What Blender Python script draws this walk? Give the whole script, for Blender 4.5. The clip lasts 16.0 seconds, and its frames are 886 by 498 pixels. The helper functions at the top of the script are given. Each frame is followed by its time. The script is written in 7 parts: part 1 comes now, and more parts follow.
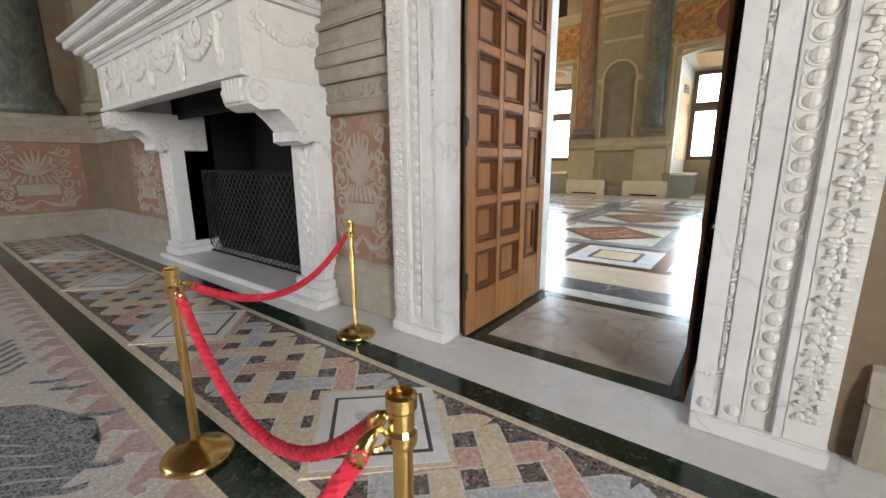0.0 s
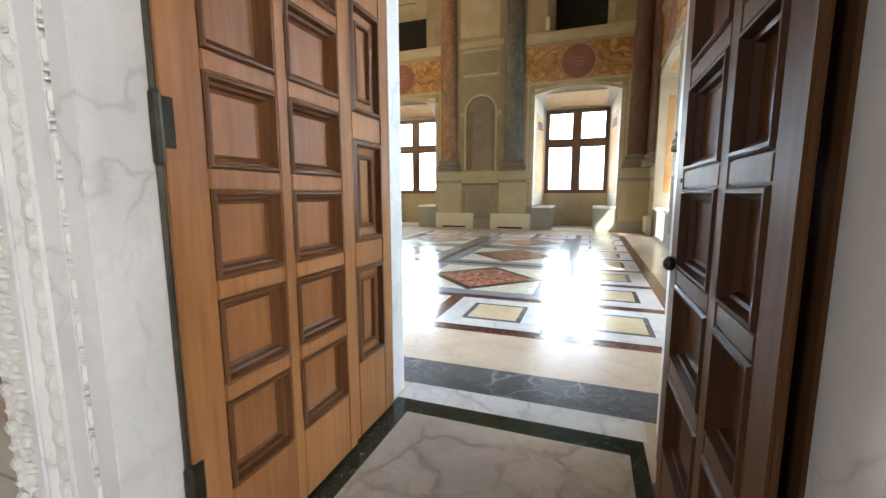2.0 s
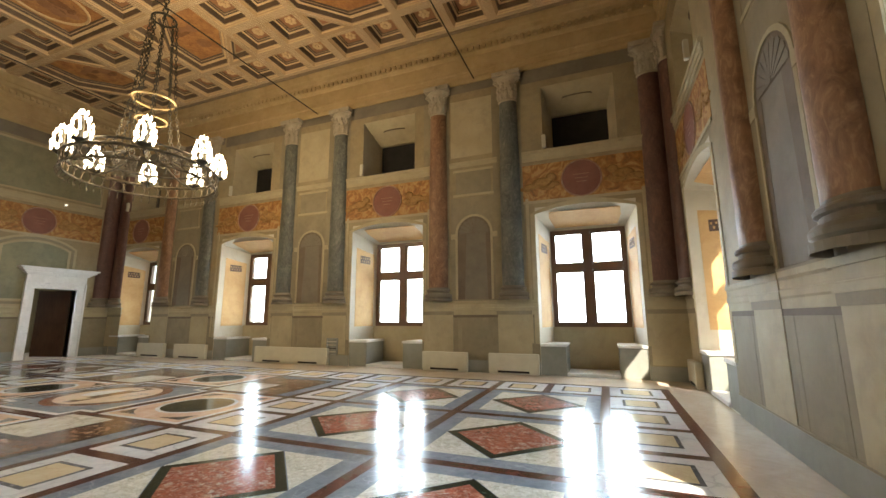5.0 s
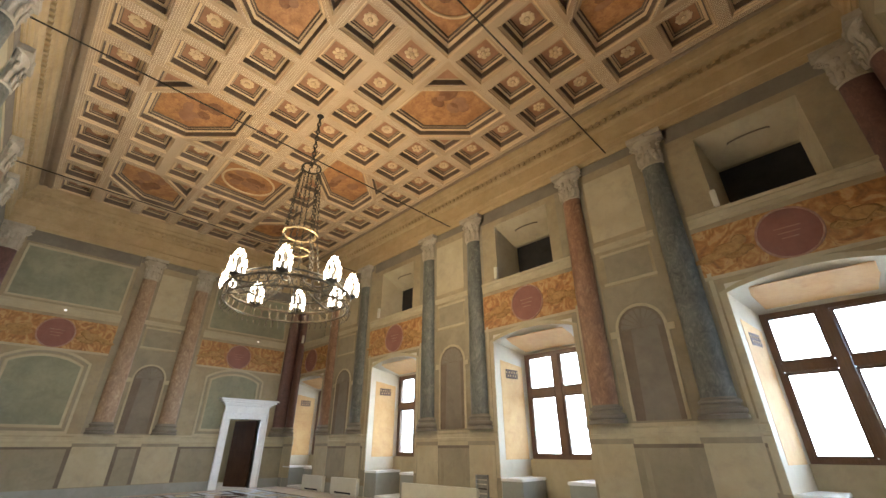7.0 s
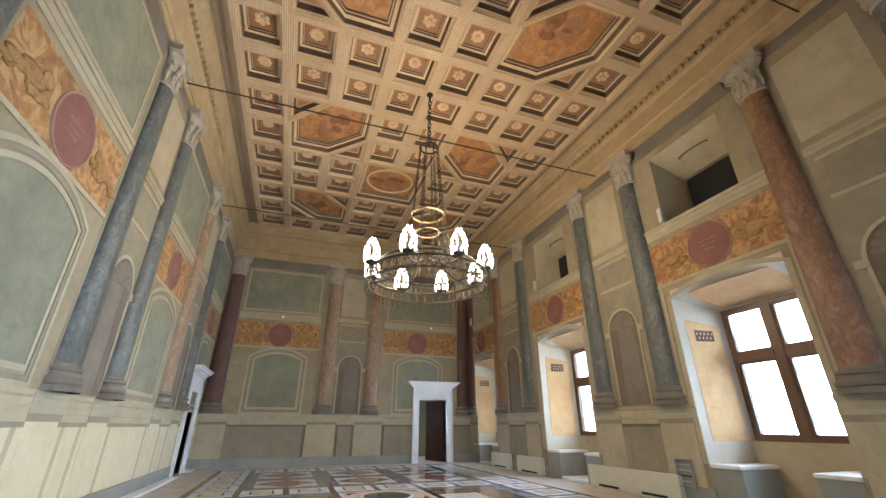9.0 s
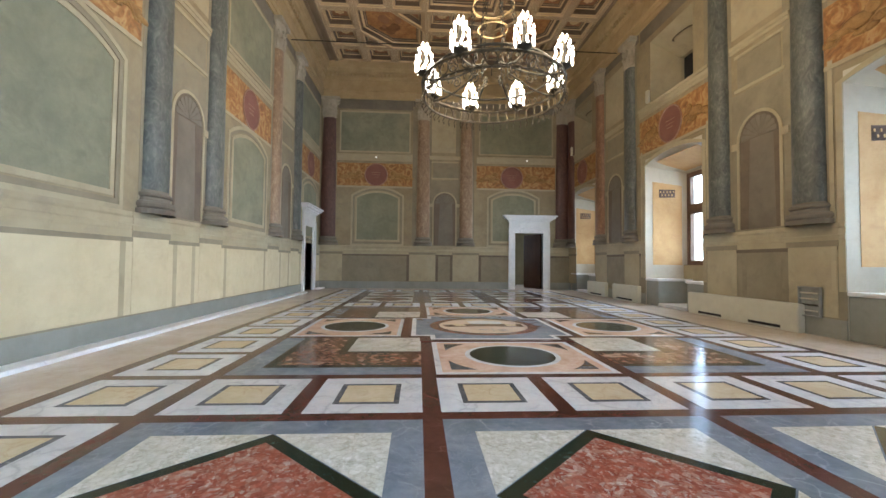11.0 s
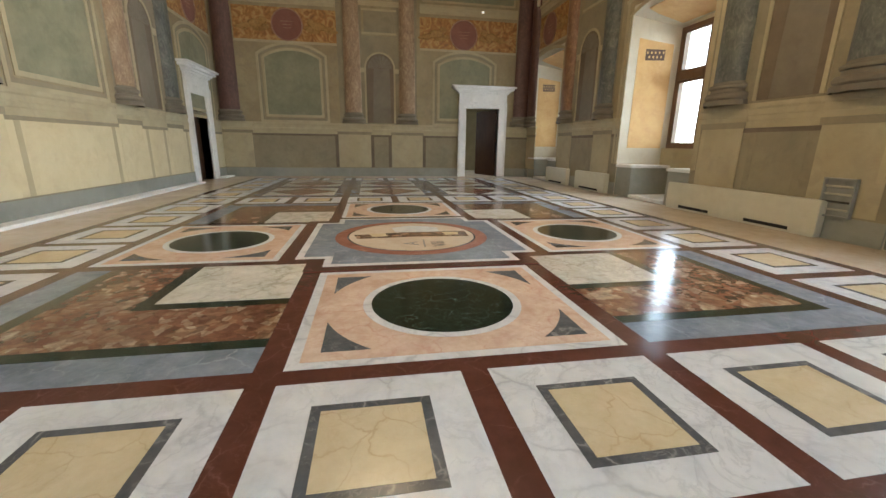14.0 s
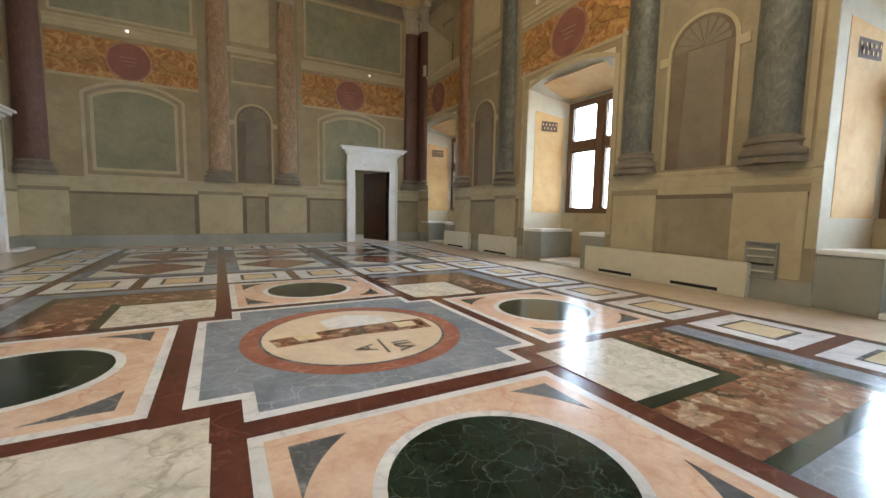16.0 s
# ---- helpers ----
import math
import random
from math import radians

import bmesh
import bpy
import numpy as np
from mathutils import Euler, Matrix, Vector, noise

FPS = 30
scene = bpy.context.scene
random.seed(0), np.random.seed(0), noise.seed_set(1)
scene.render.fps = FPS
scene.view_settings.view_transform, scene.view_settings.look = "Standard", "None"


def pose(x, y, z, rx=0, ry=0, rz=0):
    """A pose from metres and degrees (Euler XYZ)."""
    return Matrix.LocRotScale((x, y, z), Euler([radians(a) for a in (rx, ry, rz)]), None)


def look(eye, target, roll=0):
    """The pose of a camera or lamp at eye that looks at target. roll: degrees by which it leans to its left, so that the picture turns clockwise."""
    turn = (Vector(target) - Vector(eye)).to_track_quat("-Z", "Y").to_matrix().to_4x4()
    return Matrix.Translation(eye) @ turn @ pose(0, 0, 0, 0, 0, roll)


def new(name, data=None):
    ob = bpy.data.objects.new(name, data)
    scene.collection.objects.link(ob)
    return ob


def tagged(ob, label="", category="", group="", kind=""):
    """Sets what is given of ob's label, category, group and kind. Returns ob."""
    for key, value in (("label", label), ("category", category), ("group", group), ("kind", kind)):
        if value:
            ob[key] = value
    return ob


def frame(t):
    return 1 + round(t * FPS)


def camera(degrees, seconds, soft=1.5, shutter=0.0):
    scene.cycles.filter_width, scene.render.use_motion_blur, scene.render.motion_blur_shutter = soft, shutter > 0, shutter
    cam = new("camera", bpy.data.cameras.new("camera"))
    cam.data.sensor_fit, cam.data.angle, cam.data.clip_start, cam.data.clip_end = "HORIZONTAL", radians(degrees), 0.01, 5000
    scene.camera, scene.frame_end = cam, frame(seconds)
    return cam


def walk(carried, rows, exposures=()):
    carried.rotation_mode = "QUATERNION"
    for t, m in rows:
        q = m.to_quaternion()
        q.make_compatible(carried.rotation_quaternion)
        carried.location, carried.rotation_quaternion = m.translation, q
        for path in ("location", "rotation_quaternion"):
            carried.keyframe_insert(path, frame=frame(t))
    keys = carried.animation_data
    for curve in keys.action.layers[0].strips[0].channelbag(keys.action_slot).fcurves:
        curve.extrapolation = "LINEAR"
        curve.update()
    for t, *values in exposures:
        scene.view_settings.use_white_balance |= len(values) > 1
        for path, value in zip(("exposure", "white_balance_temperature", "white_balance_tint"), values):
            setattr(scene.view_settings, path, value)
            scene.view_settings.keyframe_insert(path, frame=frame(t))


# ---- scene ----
cam = camera(95.1, 16.0)
PATH = [
    (0, (-0.026, -0.248, 1.423), (-1.218, 1.304, 1.008), -0.3),
    (0.5, (-0.172, 0.075, 1.411), (-1.269, 1.702, 1.027), -0.2),
    (1, (-0.310, 0.506, 1.407), (-1.277, 2.220, 1.055), 0.0),
    (1.5, (-0.461, 1.008, 1.416), (-1.279, 2.806, 1.105), 0.1),
    (2, (-0.578, 1.458, 1.454), (-1.257, 3.321, 1.187), -0.1),
    (2.5, (-0.627, 1.955, 1.464), (-1.193, 3.863, 1.258), -0.1),
    (3, (-0.703, 2.495, 1.476), (-1.206, 4.427, 1.343), -0.0),
    (3.2, (-0.714, 2.705, 1.512), (-1.210, 4.641, 1.410), -0.2),
    (5.3, (-0.846, 4.898, 1.837), (-1.652, 6.676, 2.273), -0.2),
    (5.5, (-0.891, 5.090, 1.838), (-1.753, 6.823, 2.345), -0.2),
    (6, (-1.022, 5.556, 1.832), (-2.017, 7.151, 2.515), -0.3),
    (6.5, (-1.093, 6.061, 1.884), (-2.225, 7.503, 2.685), -0.3),
    (7, (-1.191, 6.538, 1.874), (-2.450, 7.819, 2.752), -0.2),
    (7.5, (-1.249, 6.971, 1.886), (-2.628, 8.097, 2.798), -0.1),
    (8, (-1.361, 7.340, 1.843), (-2.854, 8.305, 2.759), -0.1),
    (8.5, (-1.499, 7.694, 1.846), (-3.106, 8.490, 2.729), -0.1),
    (9, (-1.580, 8.109, 1.860), (-3.307, 8.722, 2.661), 0.0),
    (9.2, (-1.637, 8.248, 1.828), (-3.406, 8.789, 2.588), -0.2),
    (11.3, (-2.677, 9.816, 1.475), (-4.675, 9.902, 1.420), 0.1),
    (11.5, (-2.828, 9.935, 1.460), (-4.820, 10.030, 1.308), 0.3),
    (12, (-3.250, 10.181, 1.424), (-5.216, 10.306, 1.076), 0.4),
    (12.5, (-3.771, 10.394, 1.457), (-5.711, 10.562, 1.001), 0.6),
    (13, (-4.315, 10.541, 1.462), (-6.238, 10.762, 0.959), 0.8),
    (13.5, (-4.869, 10.541, 1.477), (-6.782, 10.822, 0.963), 0.8),
    (14, (-5.373, 10.496, 1.492), (-7.280, 10.838, 0.997), 0.8),
    (14.5, (-5.911, 10.310, 1.488), (-7.812, 10.754, 1.057), 1.0),
    (15, (-6.396, 10.112, 1.503), (-8.280, 10.689, 1.157), 1.1),
    (15.5, (-6.879, 9.964, 1.510), (-8.715, 10.711, 1.246), 1.0),
    (16, (-7.378, 9.763, 1.497), (-9.122, 10.724, 1.308), 1.1),
]
EXPOSURES = [(0, 2.35, 6450, 10), (2.0, 2.36, 6450, 10), (3.0, 2.12, 6600, 10), (5.0, 2.02, 6900, 10), (6.5, 2.22, 6350, 11), (8.0, 2.42, 5650, 13), (9.0, 2.23, 5600, 13), (11.5, 1.99, 5950, 11), (13.0, 1.91, 6600, 10), (14.5, 1.95, 6650, 10), (16, 2.06, 6250, 10)]
walk(cam, [(t, look(eye, target, roll)) for t, eye, target, roll in PATH], EXPOSURES)

# ---- plan, metres ----
X_FAR, X_END = -25.55, 1.43            # end walls of the great hall
Y_DOOR, Y_WIN = 4.05, 18.35             # door wall and window wall of the great hall
Z_CEIL = 12.75
REVEAL = 1.48                          # from wall face to window frame
Y_ROOM = 2.3                           # fireplace wall of the first room, in that room's own measure
# the first room and the doorway are set out in their own measure and laid beside the hall by this
LAID = Matrix.Translation((-0.292, -0.04, 0)) @ Matrix.Diagonal((1.073, 1.035, 1.085, 1))

# ---- world, sun, large lights ----
world = bpy.data.worlds.new("world")
scene.world = world
world.use_nodes = True
sky = world.node_tree.nodes.new("ShaderNodeTexSky")
sky.sky_type = "NISHITA"
sky.sun_disc = False
SUN_WAY = Vector((-0.5, 0.56, -0.66)).normalized()
sky.sun_elevation = math.asin(-SUN_WAY.z)
sky.sun_rotation = math.atan2(-SUN_WAY.x, -SUN_WAY.y)
world.node_tree.links.new(sky.outputs[0], world.node_tree.nodes["Background"].inputs[0])
world.node_tree.nodes["Background"].inputs[1].default_value = 0.12

sun_data = bpy.data.lights.new("sun", "SUN")
sun_data.energy, sun_data.angle, sun_data.color = 5.0, radians(0.5), (1.0, 0.93, 0.82)
sun = new("sun", sun_data)
sun.matrix_world = look((10, -10, 30), Vector((10, -10, 30)) + SUN_WAY)


def sky_lamp(name, eye, target, width, height, watts, colour=(0.7, 0.86, 1.0), spread=120):
    """An area lamp standing in for the sky's light, mostly in a window opening."""
    data = bpy.data.lights.new(name, "AREA")
    data.shape, data.size, data.size_y, data.energy, data.color = "RECTANGLE", width, height, watts, colour
    data.spread = radians(spread)
    ob = new(name, data)
    ob.matrix_world = look(eye, target)
    return ob


WIN_X = [-1.28, -8.66, -16.0, -23.62]     # middles of the hall's windows
END_Y = [15.6, 7.0]                     # middles of the end wall's windows
SKY_WATTS = 122
for wx in WIN_X:
    sky_lamp("sky_window", (wx, Y_WIN + REVEAL + 0.45, 3.4), (wx, Y_WIN, 3.2), 3.0, 4.0, SKY_WATTS * (0.5 if wx < -20 else 1.0))
for wy in END_Y:
    sky_lamp("sky_window", (X_END + REVEAL + 0.45, wy, 3.4), (X_END, wy, 3.2), 3.0, 4.0, SKY_WATTS * (0.3 if wy > 10 else 1.1))
sky_lamp("sky_window", (7.1, -3.77, 3.36), (4.0, -2.73, 2.6), 2.5, 3.8, 150, (0.97, 0.96, 0.95), 150)
# unseen south window assumed in the first room, added to brighten its left
sky_lamp("sky_window", (-8.75, -9.75, 3.36), (-5.0, 0.0, 1.2), 2.7, 3.8, 56, (0.93, 0.96, 1.0), 150)

# ---- materials ----


def nodes_of(name):
    m = bpy.data.materials.new(name)
    m.use_nodes = True
    t = m.node_tree
    return m, t, t.nodes["Principled BSDF"]


def coords(t, scale, stretch=(1, 1, 1), kind="Object", shift=True):
    c = t.nodes.new("ShaderNodeTexCoord")
    mp = t.nodes.new("ShaderNodeMapping")
    mp.inputs["Scale"].default_value = (scale * stretch[0], scale * stretch[1], scale * stretch[2])
    t.links.new(c.outputs[kind], mp.inputs["Vector"])
    if shift:
        info = t.nodes.new("ShaderNodeObjectInfo")
        mul = t.nodes.new("ShaderNodeMath")
        mul.operation = "MULTIPLY"
        mul.inputs[1].default_value = 37.0
        t.links.new(info.outputs["Random"], mul.inputs[0])
        t.links.new(mul.outputs[0], mp.inputs["Location"])
    return mp.outputs[0]


def noise_of(t, vec, scale, detail=6, rough=0.6, distort=0.0):
    n = t.nodes.new("ShaderNodeTexNoise")
    n.inputs["Scale"].default_value, n.inputs["Detail"].default_value = scale, detail
    n.inputs["Roughness"].default_value, n.inputs["Distortion"].default_value = rough, distort
    t.links.new(vec, n.inputs["Vector"])
    return n.outputs["Fac"]


def ramp(t, fac, stops):
    r = t.nodes.new("ShaderNodeValToRGB")
    el = r.color_ramp.elements
    while len(el) < len(stops):
        el.new(0.5)
    for e, (p, c) in zip(el, stops):
        e.position, e.color = p, (*c, 1)
    t.links.new(fac, r.inputs[0])
    return r.outputs[0]


def mixed(t, fac, a, b, mode="MIX"):
    m = t.nodes.new("ShaderNodeMix")
    m.data_type, m.blend_type = "RGBA", mode
    for sock, v in ((m.inputs[0], fac), (m.inputs[6], a), (m.inputs[7], b)):
        if isinstance(v, (int, float)):
            sock.default_value = v
        elif isinstance(v, tuple):
            sock.default_value = (*v, 1)
        else:
            t.links.new(v, sock)
    return m.outputs[2]


def bumped(t, bsdf, height, strength, distance):
    b = t.nodes.new("ShaderNodeBump")
    b.inputs["Strength"].default_value, b.inputs["Distance"].default_value = strength, distance
    t.links.new(height, b.inputs["Height"])
    t.links.new(b.outputs[0], bsdf.inputs["Normal"])


def rough_from(t, bsdf, fac, lo, hi):
    m = t.nodes.new("ShaderNodeMapRange")
    m.inputs["To Min"].default_value, m.inputs["To Max"].default_value = lo, hi
    t.links.new(fac, m.inputs["Value"])
    t.links.new(m.outputs[0], bsdf.inputs["Roughness"])


def marble(name, low, high, vein, scale=1.0, vein_width=0.04, lo=0.12, hi=0.24, vein_scale=1.3):
    """Polished veined stone."""
    m, t, b = nodes_of(name)
    v = coords(t, scale)
    cloud = noise_of(t, v, 1.6, 8, 0.62, 0.6)
    fine = noise_of(t, v, 9.0, 6, 0.65)
    base = ramp(t, cloud, [(0.32, low), (0.68, high)])
    base = mixed(t, 0.35, base, ramp(t, fine, [(0.3, low), (0.7, high)]))
    patch = ramp(t, noise_of(t, v, 0.8, 3, 0.5), [(0.42, (0, 0, 0)), (0.62, (1, 1, 1))])
    lines = noise_of(t, v, vein_scale, 5, 0.55, 0.9)
    lines2 = noise_of(t, v, vein_scale * 2.6, 6, 0.6, 0.8)
    w = vein_width
    warp = t.nodes.new("ShaderNodeTexNoise")
    warp.inputs["Scale"].default_value, warp.inputs["Detail"].default_value = 2.2, 6
    t.links.new(v, warp.inputs["Vector"])
    crack = t.nodes.new("ShaderNodeTexVoronoi")
    crack.feature = "DISTANCE_TO_EDGE"
    crack.inputs["Scale"].default_value = vein_scale * 1.5
    t.links.new(mixed(t, 0.55, v, warp.outputs["Color"], "ADD"), crack.inputs["Vector"])
    mask = ramp(t, crack.outputs["Distance"], [(0.0, (0.75, 0.75, 0.75)), (w * 0.9, (0.12, 0.12, 0.12)), (w * 2.5, (0, 0, 0))])
    mask = mixed(t, 1.0, mask, ramp(t, lines, [(0.4, (0, 0, 0)), (0.6, (1, 1, 1))]), "MULTIPLY")
    mask2 = ramp(t, lines2, [(0.5 - w * 0.6, (0, 0, 0)), (0.5, (0.4, 0.4, 0.4)), (0.5 + w * 0.6, (0, 0, 0))])
    base = mixed(t, mask, base, vein)
    base = mixed(t, mixed(t, 1.0, mask2, patch, "MULTIPLY"), base, vein)
    t.links.new(base, b.inputs["Base Color"])
    rough_from(t, b, noise_of(t, v, 2.3, 5), lo, hi)
    b.inputs["Specular IOR Level"].default_value = 0.25
    bumped(t, b, fine, 0.04, 0.004)
    return m


def breccia(name, stops, scale=9.0, ground=(0.3, 0.1, 0.07), lo=0.1, hi=0.2):
    """Polished stone of broken pieces in a ground."""
    m, t, b = nodes_of(name)
    v = coords(t, 1.0)
    warp = t.nodes.new("ShaderNodeTexNoise")
    warp.inputs["Scale"].default_value, warp.inputs["Detail"].default_value = 5.0, 4
    t.links.new(v, warp.inputs["Vector"])
    vv = mixed(t, 0.16, v, warp.outputs["Color"], "ADD")
    vo = t.nodes.new("ShaderNodeTexVoronoi")
    vo.inputs["Scale"].default_value = scale
    t.links.new(vv, vo.inputs["Vector"])
    sep = t.nodes.new("ShaderNodeSeparateColor")
    t.links.new(vo.outputs["Color"], sep.inputs[0])
    vo2 = t.nodes.new("ShaderNodeTexVoronoi")
    vo2.inputs["Scale"].default_value = scale * 2.7
    t.links.new(vv, vo2.inputs["Vector"])
    sep2 = t.nodes.new("ShaderNodeSeparateColor")
    t.links.new(vo2.outputs["Color"], sep2.inputs[0])
    base = mixed(t, 0.5, ramp(t, sep.outputs[0], stops), ramp(t, sep2.outputs[0], stops))
    base = mixed(t, ramp(t, noise_of(t, v, 3.0, 5), [(0.4, (0, 0, 0)), (0.65, (0.7, 0.7, 0.7))]), base, stops[1][1])
    edge = t.nodes.new("ShaderNodeTexVoronoi")
    edge.feature = "DISTANCE_TO_EDGE"
    edge.inputs["Scale"].default_value = scale
    t.links.new(vv, edge.inputs["Vector"])
    mask = ramp(t, edge.outputs["Distance"], [(0.0, (0.45, 0.45, 0.45)), (0.07, (0, 0, 0))])
    base = mixed(t, mask, base, ground)
    fine = noise_of(t, v, 14.0, 6, 0.7)
    base = mixed(t, 0.5, base, ramp(t, fine, [(0.3, (0.25, 0.25, 0.25)), (0.7, (0.8, 0.8, 0.8))]), "OVERLAY")
    t.links.new(base, b.inputs["Base Color"])
    rough_from(t, b, fine, lo, hi)
    return m


def fresco(name, low, high, stain, scale=1.0, rough=0.8, stain_amount=0.45, tone=0.76):
    """Lime plaster with aged paint."""
    low, high, stain = [tuple(tone * x for x in c) for c in (low, high, stain)]
    m, t, b = nodes_of(name)
    v = coords(t, scale)
    big = noise_of(t, v, 0.9, 7, 0.62, 0.3)
    mid = noise_of(t, v, 5.0, 8, 0.66)
    fine = noise_of(t, v, 40.0, 4, 0.6)
    base = ramp(t, big, [(0.35, low), (0.65, high)])
    base = mixed(t, 0.3, base, ramp(t, mid, [(0.3, low), (0.7, high)]))
    mask = ramp(t, noise_of(t, v, 2.2, 9, 0.7, 0.5), [(0.5, (0, 0, 0)), (0.72, (stain_amount,) * 3)])
    base = mixed(t, mask, base, stain)
    t.links.new(base, b.inputs["Base Color"])
    b.inputs["Roughness"].default_value = rough
    bumped(t, b, mixed(t, 0.5, mid, fine), 0.25, 0.006)
    return m


def marbled(name, dark, mid, light, scale=1.0):
    """Fresco paint that imitates veined marble on a shaft."""
    m, t, b = nodes_of(name)
    v = coords(t, scale, (1, 1, 0.55))
    cloud = noise_of(t, v, 1.5, 7, 0.62, 1.6)
    streak = noise_of(t, v, 4.2, 8, 0.7, 2.4)
    base = ramp(t, cloud, [(0.3, dark), (0.5, mid), (0.72, light)])
    base = mixed(t, 0.55, base, ramp(t, streak, [(0.32, dark), (0.52, mid), (0.66, light)]))
    worn = ramp(t, noise_of(t, v, 11.0, 6, 0.7), [(0.58, (0, 0, 0)), (0.74, (0.4, 0.4, 0.4))])
    base = mixed(t, worn, base, light)
    t.links.new(base, b.inputs["Base Color"])
    b.inputs["Roughness"].default_value = 0.55
    bumped(t, b, streak, 0.15, 0.004)
    return m


def scrollwork(name):
    """Frieze paint: golden leaves and limbs curling over an orange ground, much faded."""
    m, t, b = nodes_of(name)
    v = coords(t, 1.0)
    curl = noise_of(t, v, 1.7, 3, 0.5, 3.2)
    fine = noise_of(t, v, 6.0, 7, 0.66, 1.2)
    base = ramp(t, curl, [(0.3, (0.12, 0.05, 0.018)), (0.42, (0.27, 0.105, 0.025)), (0.5, (0.32, 0.14, 0.035)), (0.56, (0.43, 0.24, 0.075)), (0.66, (0.5, 0.32, 0.13)), (0.72, (0.26, 0.11, 0.03))])
    base = mixed(t, 0.4, base, ramp(t, fine, [(0.3, (0.16, 0.07, 0.025)), (0.7, (0.46, 0.27, 0.1))]))
    t.links.new(base, b.inputs["Base Color"])
    b.inputs["Roughness"].default_value = 0.8
    bumped(t, b, fine, 0.25, 0.006)
    return m


def wood(name, low, high, grain=(1, 1, 12), rough=0.38, scale=1.0, shine=0.28):
    m, t, b = nodes_of(name)
    v = coords(t, scale, (14 / grain[0], 14 / grain[1], 14 / grain[2]))
    g = noise_of(t, v, 1.6, 8, 0.62, 0.8)
    w = noise_of(t, coords(t, 1.1), 1.2, 5, 0.5)
    base = mixed(t, 0.4, ramp(t, g, [(0.3, low), (0.7, high)]), ramp(t, w, [(0.35, low), (0.65, high)]))
    t.links.new(base, b.inputs["Base Color"])
    rough_from(t, b, w, rough - 0.08, rough + 0.1)
    b.inputs["Specular IOR Level"].default_value = shine
    bumped(t, b, g, 0.12, 0.003)
    return m


def metal(name, low, high, rough=0.25, metallic=1.0):
    m, t, b = nodes_of(name)
    v = coords(t, 1.0)
    n = noise_of(t, v, 7.0, 6, 0.6)
    t.links.new(ramp(t, n, [(0.3, low), (0.7, high)]), b.inputs["Base Color"])
    b.inputs["Metallic"].default_value = metallic
    rough_from(t, b, noise_of(t, v, 18.0, 4), rough * 0.7, rough * 1.4)
    return m


def paint(name, low, high, rough=0.5, scale=1.0):
    m, t, b = nodes_of(name)
    v = coords(t, scale)
    n = noise_of(t, v, 3.0, 7, 0.62)
    t.links.new(ramp(t, n, [(0.3, low), (0.7, high)]), b.inputs["Base Color"])
    b.inputs["Roughness"].default_value = rough
    bumped(t, b, noise_of(t, v, 60, 3), 0.06, 0.003)
    return m


def glow(name, colour, strength):
    m, t, b = nodes_of(name)
    b.inputs["Base Color"].default_value = (*colour, 1)
    b.inputs["Emission Color"].default_value = (*colour, 1)
    b.inputs["Emission Strength"].default_value = strength
    return m


def tesserae(name, colours, scale=55.0, grout=(0.5, 0.47, 0.43)):
    """Small mosaic stones with dark joints."""
    m, t, b = nodes_of(name)
    v = coords(t, 1.0, shift=False)
    vo = t.nodes.new("ShaderNodeTexVoronoi")
    vo.inputs["Scale"].default_value, vo.inputs["Randomness"].default_value = scale, 0.45
    t.links.new(v, vo.inputs["Vector"])
    sep = t.nodes.new("ShaderNodeSeparateColor")
    t.links.new(vo.outputs["Color"], sep.inputs[0])
    base = ramp(t, sep.outputs[0], colours)
    edge = t.nodes.new("ShaderNodeTexVoronoi")
    edge.feature = "DISTANCE_TO_EDGE"
    edge.inputs["Scale"].default_value, edge.inputs["Randomness"].default_value = scale, 0.45
    t.links.new(v, edge.inputs["Vector"])
    joint = ramp(t, edge.outputs["Distance"], [(0.02, (0.8, 0.8, 0.8)), (0.09, (0, 0, 0))])
    base = mixed(t, joint, base, grout)
    t.links.new(base, b.inputs["Base Color"])
    b.inputs["Roughness"].default_value = 0.24
    bumped(t, b, edge.outputs["Distance"], 0.2, 0.002)
    return m


WHITE_M = marble("white_marble", (0.62, 0.61, 0.59), (0.8, 0.79, 0.77), (0.5, 0.5, 0.5), 0.9, 0.02, 0.25, 0.4)
CARVED = marble("carved_marble", (0.64, 0.62, 0.57), (0.76, 0.74, 0.69), (0.5, 0.48, 0.44), 1.2, 0.015, 0.4, 0.55)
TILE_WHITE = marble("grey_white_marble", (0.5, 0.52, 0.54), (0.7, 0.71, 0.71), (0.37, 0.385, 0.41), 1.1, 0.05)
TILE_YELLOW = marble("yellow_marble", (0.5, 0.41, 0.25), (0.64, 0.55, 0.38), (0.42, 0.31, 0.18), 1.4, 0.025)
BARDIGLIO = marble("blue_grey_marble", (0.11, 0.14, 0.18), (0.27, 0.305, 0.35), (0.36, 0.39, 0.43), 1.2, 0.02)
DARK_GREY = marble("dark_grey_marble", (0.06, 0.066, 0.075), (0.13, 0.138, 0.145), (0.34, 0.34, 0.34), 1.6, 0.03)
RED_BAND = marble("dark_red_marble", (0.075, 0.027, 0.02), (0.12, 0.044, 0.032), (0.18, 0.08, 0.06), 1.5, 0.02, 0.12, 0.22)
GREEN_M = breccia("dark_green_marble", [(0.0, (0.004, 0.012, 0.008)), (0.5, (0.012, 0.026, 0.017)), (0.8, (0.02, 0.038, 0.026)), (0.95, (0.034, 0.056, 0.042)), (1.0, (0.11, 0.15, 0.12))], 26.0, (0.004, 0.009, 0.006))
RING_RED = marble("dull_red_marble", (0.21, 0.08, 0.055), (0.33, 0.15, 0.105), (0.42, 0.26, 0.2), 1.8, 0.025)
